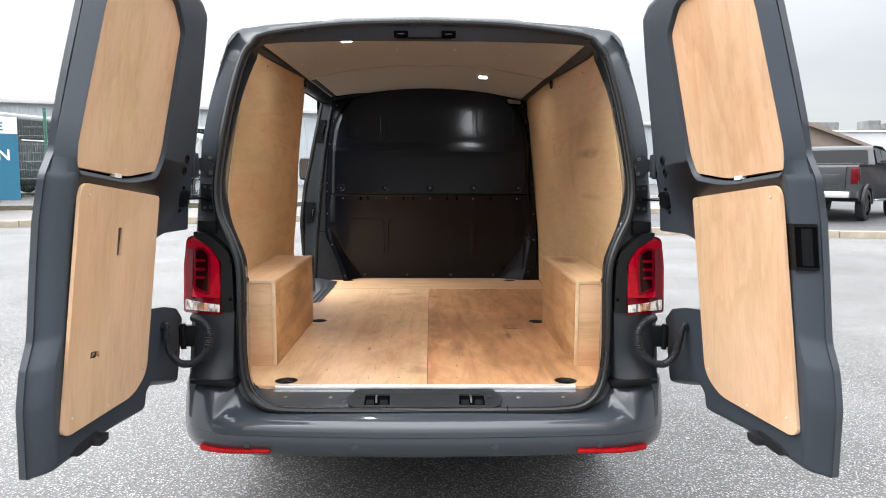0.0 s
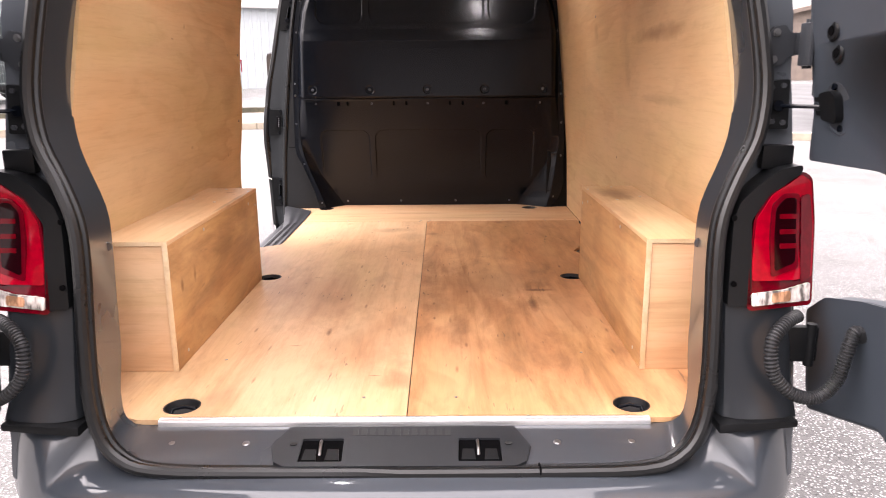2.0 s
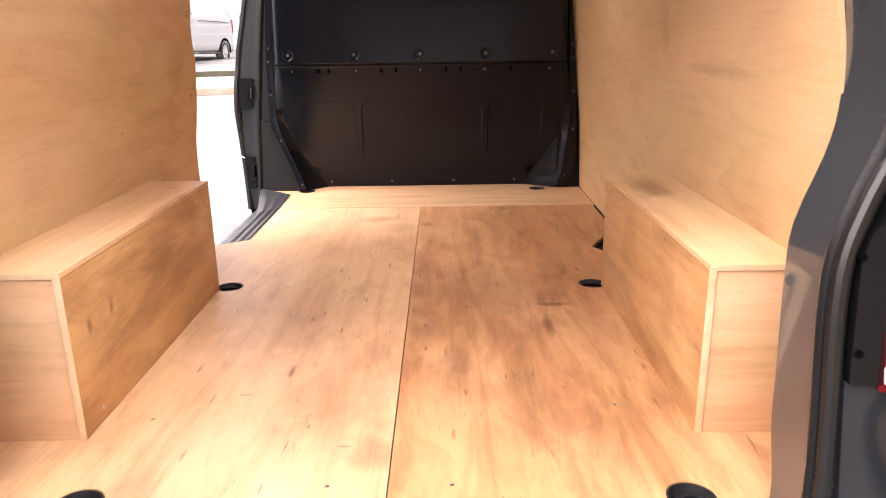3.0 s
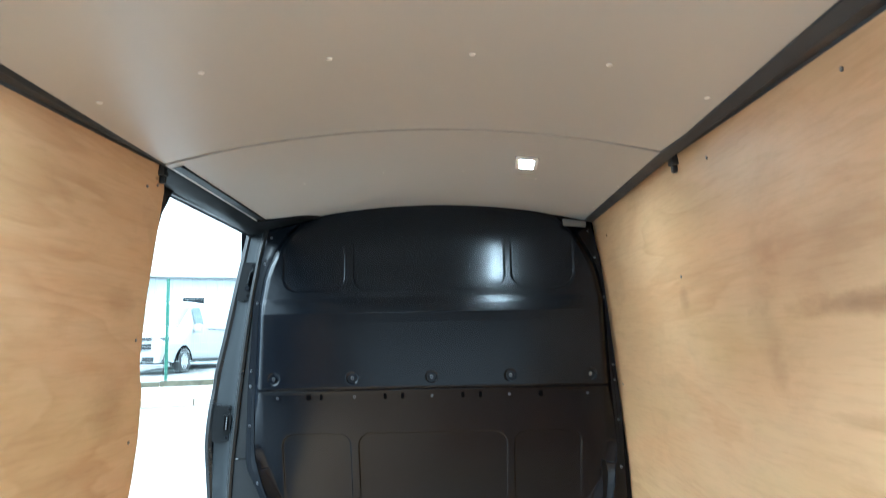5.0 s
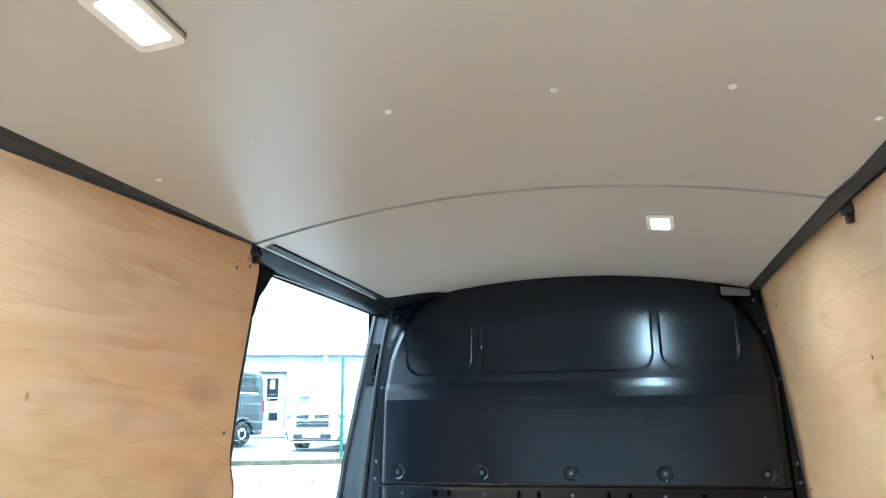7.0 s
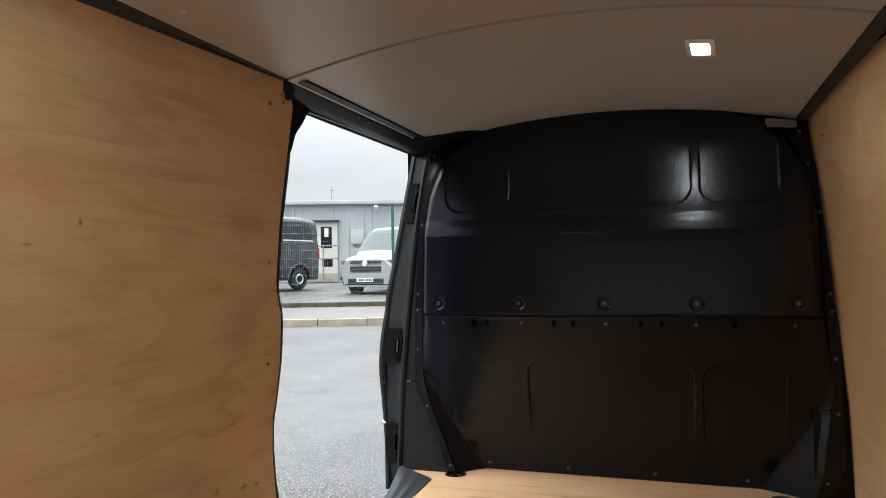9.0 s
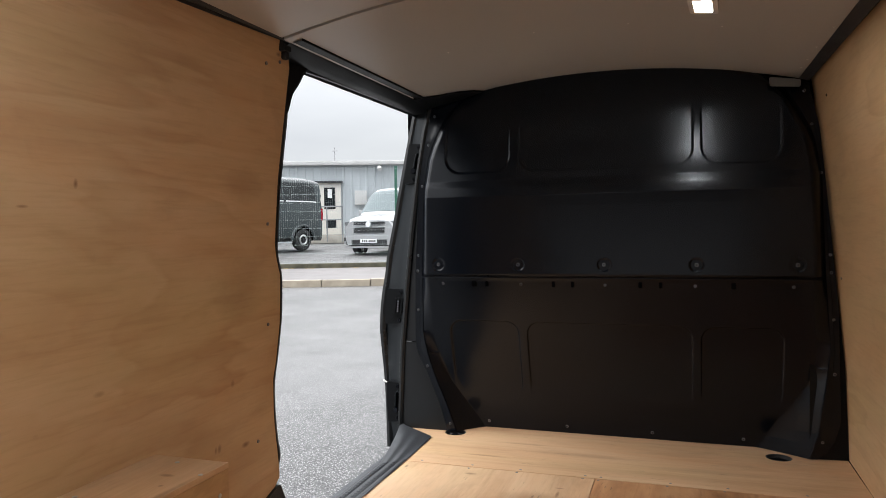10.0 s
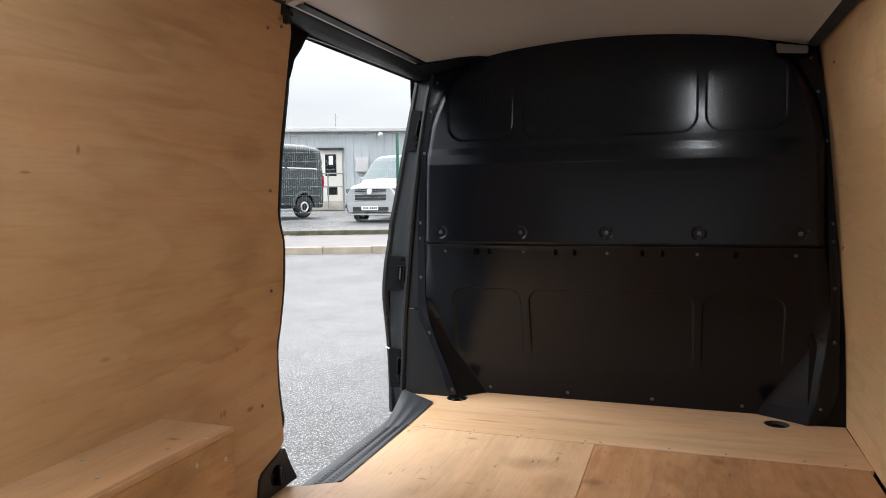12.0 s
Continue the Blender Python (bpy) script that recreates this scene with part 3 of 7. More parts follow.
rows = [ring(OUTER, shelf(0.05)), ring([(s[0] * 0.35 + o[0] * 0.65, s[1] * 0.35 + o[1] * 0.65) for s, o in zip(SEAL, OUTER)], shelf(0.055)),
        ring([(s[0] * 0.86 + o[0] * 0.14, s[1] * 0.86 + o[1] * 0.14) for s, o in zip(SEAL, OUTER)], shelf(0.04)), ring(SEAL, 0.0)]
add_loft(bm, rows, closed=True)
part("rear_frame", bm, paint_frame, van, "glossy grey painted rear door frame", 50)
bm = bmesh.new()
mid = [(s[0] * 0.6 + j[0] * 0.4, s[1] * 0.6 + j[1] * 0.4) for s, j in zip(SEAL, JAMB)]
add_loft(bm, [ring(SEAL, 0.004), ring(mid, lambda z, x: jamb_depth(z, x) * 0.25), ring(JAMB, jamb_depth)], closed=True)
bm2 = bm.copy()
for b, low in ((bm, True), (bm2, False)):
    bmesh.ops.delete(b, geom=[f for f in b.faces if (f.calc_center_median().z > 1.79) == low], context="FACES")
part("door_jamb", bm, paint_jamb, van, "glossy grey painted inner jamb", 50)
part("header_panel", bm2, header_paint, van, "dull dark grey header above the opening", 50)
bm = bmesh.new()
add_tube(bm, ring(SEAL, -0.004), 0.013, 10, True)
add_tube(bm, ring([(x * 0.985, z) for x, z in SEAL], 0.012), 0.009, 8, True)
part("weather_seal", bm, rubber, van, "ribbed black rubber door seal")

# ---------------------------------------------------------------- outer skin of a van
SECTION = [(0.30, 0.86), (0.42, 0.925), (0.60, 0.945), (0.90, 0.952), (1.15, 0.945), (1.32, 0.918), (1.55, 0.855), (1.75, 0.80), (1.86, 0.757),
           (1.93, 0.66), (1.962, 0.50), (1.975, 0.25), (1.98, 0.0)]
SEC = spline([(x, z) for z, x in SECTION], 4)


def skin(y, s, side=1, off=0.0):
    """A point of the van's skin: y from the tail, s from 0 (sill) to 1 (middle of the roof)."""
    f = s * (len(SEC) - 1)
    i = min(int(f), len(SEC) - 2)
    x, z = (SEC[i][k] + (SEC[i + 1][k] - SEC[i][k]) * (f - i) for k in (0, 1))
    top = float(np.interp(y, [0, 0.1, 0.2, 0.5, 3.0, 3.35, 3.55, 4.1, 4.25, 4.6, 4.8, 4.9], [1.92, 1.940, 1.950, 1.975, 1.985, 1.95, 1.80, 1.25, 1.17, 1.10, 1.04, 0.98]))
    wide = float(np.interp(y, [0.0, 0.08, 0.25, 0.7, 3.2, 4.2, 4.6, 4.8, 4.9], [0.872, 0.89, 0.945, 1.0, 1.0, 0.975, 0.945, 0.90, 0.80]))
    if z > 0.6:
        z = 0.6 + (z - 0.6) * (top - 0.6) / 1.38
    wide = wide + (0.06 if y < 0.25 and z > 1.5 else 0.0) * (1 - y / 0.25)
    n = Vector((x + 0.05, 0, (z - 1.0) * 1.2)).normalized() * off
    return (side * (x * wide + n.x), y, z + n.z)


def skin_patch(bm, y0, y1, s0, s1, side=1, off=0.0, ny=12, ns=14):
    add_loft(bm, [[skin(y0 + (y1 - y0) * i / ny, s0 + (s1 - s0) * j / ns, side, off) for j in range(ns + 1)] for i in range(ny + 1)])


def wheel_on(parent, x, y, z=0.335, r=0.335, spokes=10, name="wheel", rim=None):
    sgn = 1 if x > 0 else -1
    bm = bmesh.new()
    prof = [(0.0, 0.215), (0.0, 0.29), (0.02, 0.322), (0.05, 0.335), (0.165, 0.335), (0.195, 0.322), (0.215, 0.29), (0.215, 0.215)]
    rows = []
    for i in range(40):
        a = 2 * math.pi * i / 40
        rows.append([(x + sgn * (0.07 - d), y + rr * r / 0.335 * math.cos(a), z + rr * r / 0.335 * math.sin(a)) for d, rr in prof])
    add_loft(bm, rows + [rows[0]])
    bmesh.ops.remove_doubles(bm, verts=bm.verts, dist=1e-5)
    w = part(name, bm, tyre_mat, parent, "worn black tyre on a light alloy wheel")
    bm = bmesh.new()
    add_cyl(bm, (x - sgn * 0.06, y, z), (sgn, 0, 0), 0.215, 0.10, 32)
    add_cyl(bm, (x + sgn * 0.04, y, z), (sgn, 0, 0), 0.05, 0.03, 20)
    for i in range(spokes):
        a = 2 * math.pi * i / spokes
        rot = Matrix.Rotation(a, 4, "X")
        add_box(bm, 0.035, 0.06, -0.018, 0.018, 0.04, 0.205, 0.004, lambda c, rot=rot: Vector((x, y, z)) + rot @ Vector((sgn * c.x, c.y, c.z)))
    rm = part("rim", bm, rim or rim_mat, w, "spoked alloy rim" if spokes else "plain dark steel rim")
    for i in range(spokes):
        a = 2 * math.pi * (i + 0.5) / spokes
        bm = bmesh.new()
        add_cyl(bm, (x + sgn * 0.041, y + 0.15 * math.cos(a), z + 0.15 * math.sin(a)), (sgn, 0, 0), 0.03, 0.002, 10)
        part("spoke_gap", bm, dark_void, rm)
    return w


# skin of the van that is walked up to; the near side stands open at the sliding door
for side in (1, -1):
    for name, y0, y1, s0, s1 in ([("side_panel", 0.04, 2.72, 0.0, 0.70)] if side > 0 else
                                 [("side_panel", 0.04, 1.60, 0.0, 0.70), ("side_rail", 1.60, 2.72, 0.645, 0.70)]):
        bm = bmesh.new()
        skin_patch(bm, y0, y1, s0, s1, side, 0.0, 16)
        part(name, bm, paint, van)
    bm = bmesh.new()
    skin_patch(bm, 2.72, 4.9, 0.0, 1.0, side, 0.0, 26, 26)
    part("cab_panel", bm, paint, van)
    bm = bmesh.new()
    skin_patch(bm, 2.95, 3.75, 0.40, 0.63, side, 0.02, 12)
    part("cab_window", bm, glass_dark, van, "tinted cab side window")
    bm = bmesh.new()
    skin_patch(bm, 3.50, 4.06, 0.72, 1.0, side, 0.006, 8)
    part("windscreen", bm, glass_dark, van, "tinted windscreen")
bm = bmesh.new()
for side in (1, -1):
    skin_patch(bm, 0.36, 2.72, 0.70, 1.0, side, 0.0, 16)
bmesh.ops.remove_doubles(bm, verts=bm.verts, dist=1e-4)
part("roof", bm, paint, van)
# rolled tail edge of the roof, raised over the middle and at the two corners
def tail_top(x):
    return float(np.interp(abs(x), [0, 0.32, 0.35, 0.375, 0.40, 0.50, 0.605, 0.622, 0.655, 0.668, 0.684, 0.706, 0.725, 0.745],
                           [1.929, 1.922, 1.917, 1.908, 1.899, 1.903, 1.899, 1.884, 1.881, 1.889, 1.886, 1.862, 1.822, 1.765]))


def tail_low(x):
    return float(np.interp(abs(x), [0, 0.30, 0.572, 0.63, 0.66, 0.70, 0.735, 0.745], [1.904, 1.895, 1.861, 1.832, 1.81, 1.79, 1.75, 1.735]))


crown = [skin(0.37, 1 - j / 60) for j in range(30)]
bm = bmesh.new()
xs = [-0.745 + 1.49 * i / 180 for i in range(181)]
add_loft(bm, [[(x * g, y_rear(tail_top(x)) + d, tail_low(x) * (1 - f) + tail_top(x) * f + lift) for x in xs]
              for d, f, lift, g in ((0.030, 0.0, -0.003, 1.0), (0.006, 0.02, 0.0, 1.0), (0.008, 0.25, 0.0, 1.0), (0.018, 0.6, 0.0, 1.0), (0.036, 0.88, 0.0, 1.0), (0.055, 1.0, 0.001, 1.0), (0.085, 1.0, 0.007, 1.0))]
         + [[(x, 0.20, min(tail_top(x) + 0.015, 1.946 - 0.13 * x * x)) for x in xs], [(x, 0.285, min(tail_top(x) + 0.028, 1.953 - 0.13 * x * x)) for x in xs],
            [(x, 0.37, float(np.interp(abs(x), [q[0] for q in crown], [q[2] for q in crown])) + 0.001) for x in xs]])
part("roof_tail", bm, paint_frame, van, "grey painted rolled roof edge", 60)
# underbody coloured near-black for the shade below the van
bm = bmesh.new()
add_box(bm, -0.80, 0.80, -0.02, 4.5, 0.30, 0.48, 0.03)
part("underbody", bm, dark_void, van, "underbody box, near-black for the shade below")
for x, y in ((0.80, 0.93), (-0.80, 0.93), (0.80, 3.98), (-0.80, 3.98)):
    wheel_on(van, x, y)
# mirror on the near side cab door
bm = bmesh.new()
add_box(bm, -1.098, -0.94, 3.42, 3.53, 1.285, 1.475, 0.04)
add_box(bm, -1.0, -0.86, 3.45, 3.51, 1.29, 1.33, 0.01)
mirror = part("door_mirror", bm, black_plastic, van, "black door mirror housing")
bm = bmesh.new()
add_plate(bm, rounded([(-1.086, 1.30), (-0.955, 1.30), (-0.955, 1.462), (-1.086, 1.462)], 0.03), [], lambda u, v, w: (u, 3.418 + w, v), 0.0, 0.006)
mirror_glass = mat_plain("mirror_glass", (0.5, 0.52, 0.54), 0.03, metal=1.0, vary=0.01)
part("mirror_glass", bm, mirror_glass, mirror, "clear mirror glass")

# ---------------------------------------------------------------- bumper
BUMP = [(0.10, 0.528), (0.085, 0.5265), (0.07, 0.524), (0.055, 0.5205), (0.045, 0.5175), (0.037, 0.514), (0.030, 0.511), (0.023, 0.507), (0.016, 0.502), (0.010, 0.496), (0.006, 0.487), (0.003, 0.475), (0.0, 0.462),
        (0.0035, 0.459), (0.0040, 0.455), (0.002, 0.450), (0.006, 0.428), (0.022, 0.395), (0.04, 0.378), (0.075, 0.368), (0.16, 0.366)]


def bumper_plan(x):
    ax = abs(x)
    return -0.288 + 0.05 * (ax / 0.8) ** 2 + (0.0 if ax < 0.62 else 1.6 * (ax - 0.62) ** 2.0 + 60 * max(0, ax - 0.70) ** 4)


def bumper_row(s):
    """One section; the face turns up into the corner behind a ridge that sweeps outwards to the crease."""
    a, sgn = abs(s), (1 if s > 0 else -1)
    pull = float(np.interp(a, [0.50, 0.645, 0.70, 0.85], [0, 1, 1, 0]))
    rise = float(np.interp(a, [0.640, 0.650, 0.658, 0.668, 0.69, 0.72, 0.86], [0, 0.06, 0.30, 0.58, 0.82, 0.95, 1.0]))
    lift = float(np.interp(a, [0.54, 0.58, 0.61, 0.635, 0.655, 0.67], [0, 0.05, 0.18, 0.42, 0.75, 0.95]))
    row = []
    for d, z in BUMP:
        up = max(0.0, (z - 0.468) / 0.06)
        x = sgn * (a + 0.80 * (0.10 - d) * pull)
        flat = z + 0.088 * lift * max(0.0, (d - 0.02) / 0.08) ** 1.6
        tall = z if d > 0.11 or z < 0.462 else float(np.interp(d, [0.0, 0.003, 0.010, 0.02, 0.03, 0.04, 0.055, 0.10], [0.462, 0.486, 0.520, 0.560, 0.588, 0.606, 0.614, 0.618]))
        row.append((x, bumper_plan(x) + d * (1.0 + 0.1 * up), flat + (tall - flat) * rise))
    return row


bm = bmesh.new()
half = [0.03 * i for i in range(20)] + [0.60, 0.62, 0.635, 0.645, 0.650, 0.653, 0.656, 0.659, 0.662, 0.666, 0.670, 0.68, 0.69, 0.70, 0.715, 0.73, 0.745, 0.76, 0.775, 0.79, 0.805, 0.82, 0.835, 0.85, 0.86]
rows = [bumper_row(x) for x in [-q for q in half[:0:-1]] + half]
add_loft(bm, rows)
for sgn, last in ((-1, rows[0]), (1, rows[-1])):
    side_rows = [last] + [[(p[0] + sgn * k * 0.012, p[1] + dy, p[2]) for p in last] for k, dy in ((1, 0.10), (2, 0.28), (2.4, 0.5))]
    add_loft(bm, side_rows)
bmesh.ops.remove_doubles(bm, verts=bm.verts, dist=1e-4)
bumper = part("bumper", bm, paint, van, "glossy grey painted rear bumper with scuffs", 40)
for sgn in (1, -1):
    bm = bmesh.new()
    n = 14
    rows = []
    for i in range(n + 1):
        x = 0.522 + 0.256 * i / n
        zc = 0.4045 - 0.011 * i / n
        h = 0.0095 * (1 - 0.35 * (1 - i / n))
        y = bumper_plan(x) + 0.004
        rows.append([(sgn * x, y + 0.018, zc + h), (sgn * x, y, zc + h), (sgn * x, y - 0.001, zc), (sgn * x, y + 0.004, zc - h), (sgn * x, y + 0.024, zc - h)])
    add_loft(bm, rows)
    part("reflector", bm, red_reflector, bumper, "long red reflector strip")
for x in (-0.235, 0.24, -0.60, 0.60):
    bm = bmesh.new()
    add_cyl(bm, (x, bumper_plan(x) + 0.012, 0.426), (0, -1, -0.12), 0.011, 0.010, 20, 0.010)
    part("parking_sensor", bm, paint_in, bumper)
for sgn in (1, -1):
    bm = bmesh.new()
    wedge = lambda c: Vector((c.x, c.y, c.z + 0.09 * (abs(c.x) - 0.652) + (0.006 if c.z > 0.617 else 0.0) * (0.81 - abs(c.x)) / 0.16))
    add_box(bm, min(sgn * 0.648, sgn * 0.806), max(sgn * 0.648, sgn * 0.806), -0.202, -0.11, 0.608, 0.623, 0.006, wedge)
    part("corner_gasket", bm, matt_black, bumper, "black plastic gap gasket")
    # folded upper corner below the lamp
    bm = bmesh.new()
    rows = []
    for i in range(13):
        z = 0.632 + 0.231 * i / 12
        f = max(0.0, (0.72 - z) / 0.10)
        y = -0.150 + 0.18 * (z - 0.75)
        out = 0.815 + 0.014 * f * f
        rows.append([(sgn * x, yy, z) for x, yy in ((0.655, y + 0.06), (0.658, y + 0.012), (0.666, y), (0.690, y - 0.004 - 0.008 * f), (0.74, y - 0.004 - 0.016 * f * f), (0.785, y - 0.001 - 0.018 * f * f), (out - 0.012, y + 0.010 - 0.012 * f * f), (out, y + 0.028), (out + 0.003, y + 0.12))])
    add_loft(bm, rows)
    part("corner_panel", bm, shaded_corner_paint, van)

# ---------------------------------------------------------------- tail lamps
LAMP = [(0.703, 0.851), (0.843, 0.859), (0.850, 1.02), (0.842, 1.112), (0.815, 1.126), (0.750, 1.086), (0.717, 1.035), (0.708, 0.95)]


def lamp_piece(bm, poly, sgn, w0, w1, bulge=0.018):
    def place(u, v, w):
        e = (u - 0.775) / 0.065
        return (sgn * u, y_rear(v) - 0.012 - w + bulge * max(0, e) ** 2, v)
    add_plate(bm, poly, [], place, w0, w1)


for sgn in (1, -1):
    bm = bmesh.new()
    lamp_piece(bm, rounded(LAMP, 0.012), sgn, -0.10, 0.0)
    lamp = part("tail_lamp", bm, red_deep, van, "red tail lamp with a clear lower lens")
    for name, poly, mat, w, lab in (("inner_lens", [(0.713, 0.910), (0.800, 0.912), (0.841, 0.915), (0.845, 1.02), (0.837, 1.104), (0.813, 1.119), (0.753, 1.080), (0.722, 1.033), (0.713, 0.95)], red_lens, 0.0012, "bright red lens"),
                                    ("outer_lens", [(0.812, 0.905), (0.837, 0.915), (0.841, 1.02), (0.834, 1.080), (0.812, 1.076)], red_deep, 0.0022, "deep red outer lens"),
                                    ("lens_border", [(0.750, 0.918), (0.806, 0.936), (0.808, 1.082), (0.776, 1.082), (0.752, 1.060), (0.748, 1.0)], red_deep, 0.0028, "deep red border of the dark field"),
                                    ("dark_lens", [(0.757, 0.930), (0.799, 0.948), (0.801, 1.074), (0.778, 1.074), (0.759, 1.054), (0.756, 1.0)], red_dark, 0.0034, "smoked dark red lens field")):
        bm = bmesh.new()
        lamp_piece(bm, rounded(poly, 0.007), sgn, -0.004, w)
        part(name, bm, mat, lamp, lab)
    for z in (0.980, 1.008, 1.038):
        bm = bmesh.new()
        lamp_piece(bm, rounded([(0.766, z - 0.005), (0.803, z - 0.005), (0.803, z + 0.005), (0.766, z + 0.005)], 0.002, 2), sgn, 0.0, 0.0042)
        part("light_bar", bm, red_bar, lamp, "dull red light bar")
    bm = bmesh.new()
    lamp_piece(bm, rounded([(0.712, 0.861), (0.834, 0.869), (0.836, 0.904), (0.775, 0.893), (0.712, 0.886)], 0.004), sgn, -0.002, 0.004)
    part("clear_lens", bm, clear_lens, lamp, "clear reversing lens")
    bm = bmesh.new()
    lamp_piece(bm, rounded([(0.752, 0.868), (0.790, 0.872), (0.790, 0.892), (0.752, 0.887)], 0.005), sgn, 0.003, 0.0046)
    part("indicator_lens", bm, amber_lens, lamp, "pale amber indicator lens")
    bm = bmesh.new()
    add_plate(bm, rounded([(0.664, 0.86), (0.712, 0.86), (0.712, 1.03), (0.748, 1.08), (0.812, 1.122), (0.814, 1.138), (0.772, 1.130), (0.735, 1.106), (0.690, 1.066), (0.676, 1.03)], 0.008), [],
              lambda u, v, w, sgn=sgn: (sgn * u, y_rear(v) - w, v), -0.06, 0.012)
    part("lamp_surround", bm, matt_black, van, "black plastic lamp surround")
    for z in (0.905, 1.035):
        bm = bmesh.new()
        add_cyl(bm, (sgn * 0.676, y_rear(z) - 0.011, z), (0, -1, 0), 0.006, 0.004, 12)
        part("screw", bm, dark_void, van)

# hinge plates and the check strap on each side
def frame_face(z):
    """Depth of the painted frame between seal and outer edge."""
    return y_rear(z) + float(np.interp(z, [1.32, 1.44], [0.054, 0.018]))


for sgn in (1, -1):
    on_frame = lambda u, v, w, sgn=sgn: (sgn * u, frame_face(v) - w, v)
    bm = bmesh.new()
    add_plate(bm, rounded([(0.744, 1.366), (0.764, 1.408), (0.790, 1.412), (0.801, 1.396), (0.824, 1.396), (0.824, 1.352), (0.801, 1.350), (0.790, 1.332), (0.764, 1.330)], 0.006, 3), [], on_frame, -0.01, 0.009)
    hinge = part("upper_hinge", bm, hinge_paint, van, "grey painted three-bolt door hinge")
    bm = bmesh.new()
    add_cyl(bm, (sgn * 0.822, -0.040, 1.325), (0, 0, 1), 0.009, 0.095, 16)
    add_box(bm, min(sgn * 0.812, sgn * 0.824), max(sgn * 0.812, sgn * 0.824), -0.044, 0.0, 1.352, 1.396, 0.003)
    part("hinge_barrel", bm, hinge_paint, hinge)
    bm = bmesh.new()
    add_box(bm, min(sgn * 0.800, sgn * 0.811), max(sgn * 0.800, sgn * 0.811), -0.088, -0.044, 1.330, 1.412, 0.004)
    part("hinge_leaf", bm, hinge_paint, hinge)
    for u, z in ((0.773, 1.397), (0.757, 1.369), (0.773, 1.344)):
        bm = bmesh.new()
        y = frame_face(z) - 0.008
        add_cyl(bm, (sgn * u, y, z), (0, -1, 0.1), 0.0085, 0.0025, 16, 0.008)
        add_cyl(bm, (sgn * u, y - 0.002, z), (0, -1, 0.1), 0.0055, 0.004, 6)
        part("hinge_bolt", bm, bolt_steel, hinge, "dull grey bolt")
    bm = bmesh.new()
    add_plate(bm, rounded([(0.754, 1.205), (0.802, 1.205), (0.806, 1.305), (0.756, 1.300)], 0.006, 3), [], lambda u, v, w, sgn=sgn: (sgn * u, y_rear(v) + 0.045 - w, v), -0.01, 0.012)
    strap = part("check_plate", bm, matt_black, van, "black door check plate")
    bm = bmesh.new()
    add_tube(bm, [(sgn * 0.778, -0.026, 1.252), (sgn * 0.80, -0.05, 1.252), (sgn * 0.846, -0.105, 1.252)], 0.0042, 8)
    add_cyl(bm, (sgn * 0.778, -0.012, 1.252), (0, -1, 0), 0.011, 0.022, 12)
    part("check_arm", bm, black_steel, strap, "thin dark steel check arm")
    for u, z in ((0.768, 1.288), (0.792, 1.292), (0.768, 1.220), (0.790, 1.218)):
        bm = bmesh.new()
        add_cyl(bm, (sgn * u, y_rear(z) + 0.034, z), (0, -1, 0), 0.006, 0.006, 6)
        part("plate_bolt", bm, hinge_paint, strap)
    bm = bmesh.new()
    add_box(bm, min(sgn * 0.745, sgn * 0.81), max(sgn * 0.745, sgn * 0.81), -0.055, -0.03, 1.125, 1.175, 0.006)
    part("pocket_trim", bm, matt_black, van)
    bm = bmesh.new()
    add_box(bm, min(sgn * 0.795, sgn * 0.862), max(sgn * 0.795, sgn * 0.862), -0.135, -0.115, 0.735, 0.812, 0.006)
    add_cyl(bm, (sgn * 0.846, -0.132, 0.728), (0, 0, 1), 0.010, 0.090, 14)
    part("lower_hinge", bm, matt_black, van, "dark lower door hinge")

# ---------------------------------------------------------------- rear doors
DOOR = [(-0.058, 1.137), (-0.032, 1.25), (-0.025, 1.38), (0.01, 1.58), (0.045, 1.76), (0.075, 1.88), (0.13, 1.93), (0.26, 1.95), (0.70, 1.965), (0.720, 1.94),
        (0.738, 1.76), (0.755, 1.60), (0.764, 1.475), (0.762, 1.395), (0.788, 1.335), (0.785, 1.24), (0.782, 1.10), (0.781, 0.92), (0.806, 0.846), (0.811, 0.75), (0.782, 0.560), (0.765, 0.555), (0.47, 0.562), (0.228, 0.545), (0.224, 0.597), (0.185, 0.625), (-0.055, 0.563), (-0.06, 0.62), (-0.06, 0.80),
        (0.0, 0.845), (0.12, 0.872), (0.235, 0.885), (0.262, 0.91), (0.262, 1.06), (0.252, 1.10), (0.222, 1.128), (0.16, 1.140)]
DOOR_IN = [(u if u < 0.6 else u - 0.005, z if z < 1.9 else z - 0.02) for u, z in DOOR]


def door_place(sgn):
    k = 0.125 if sgn > 0 else 0.05

    def place(u, z, w):
        h = 0.845 + (-0.2 * (z - 1.2) if z > 1.2 else 0.1 * (1.2 - z))
        return (sgn * (h + k * u - w), -0.065 - u - w * k, z)
    return place


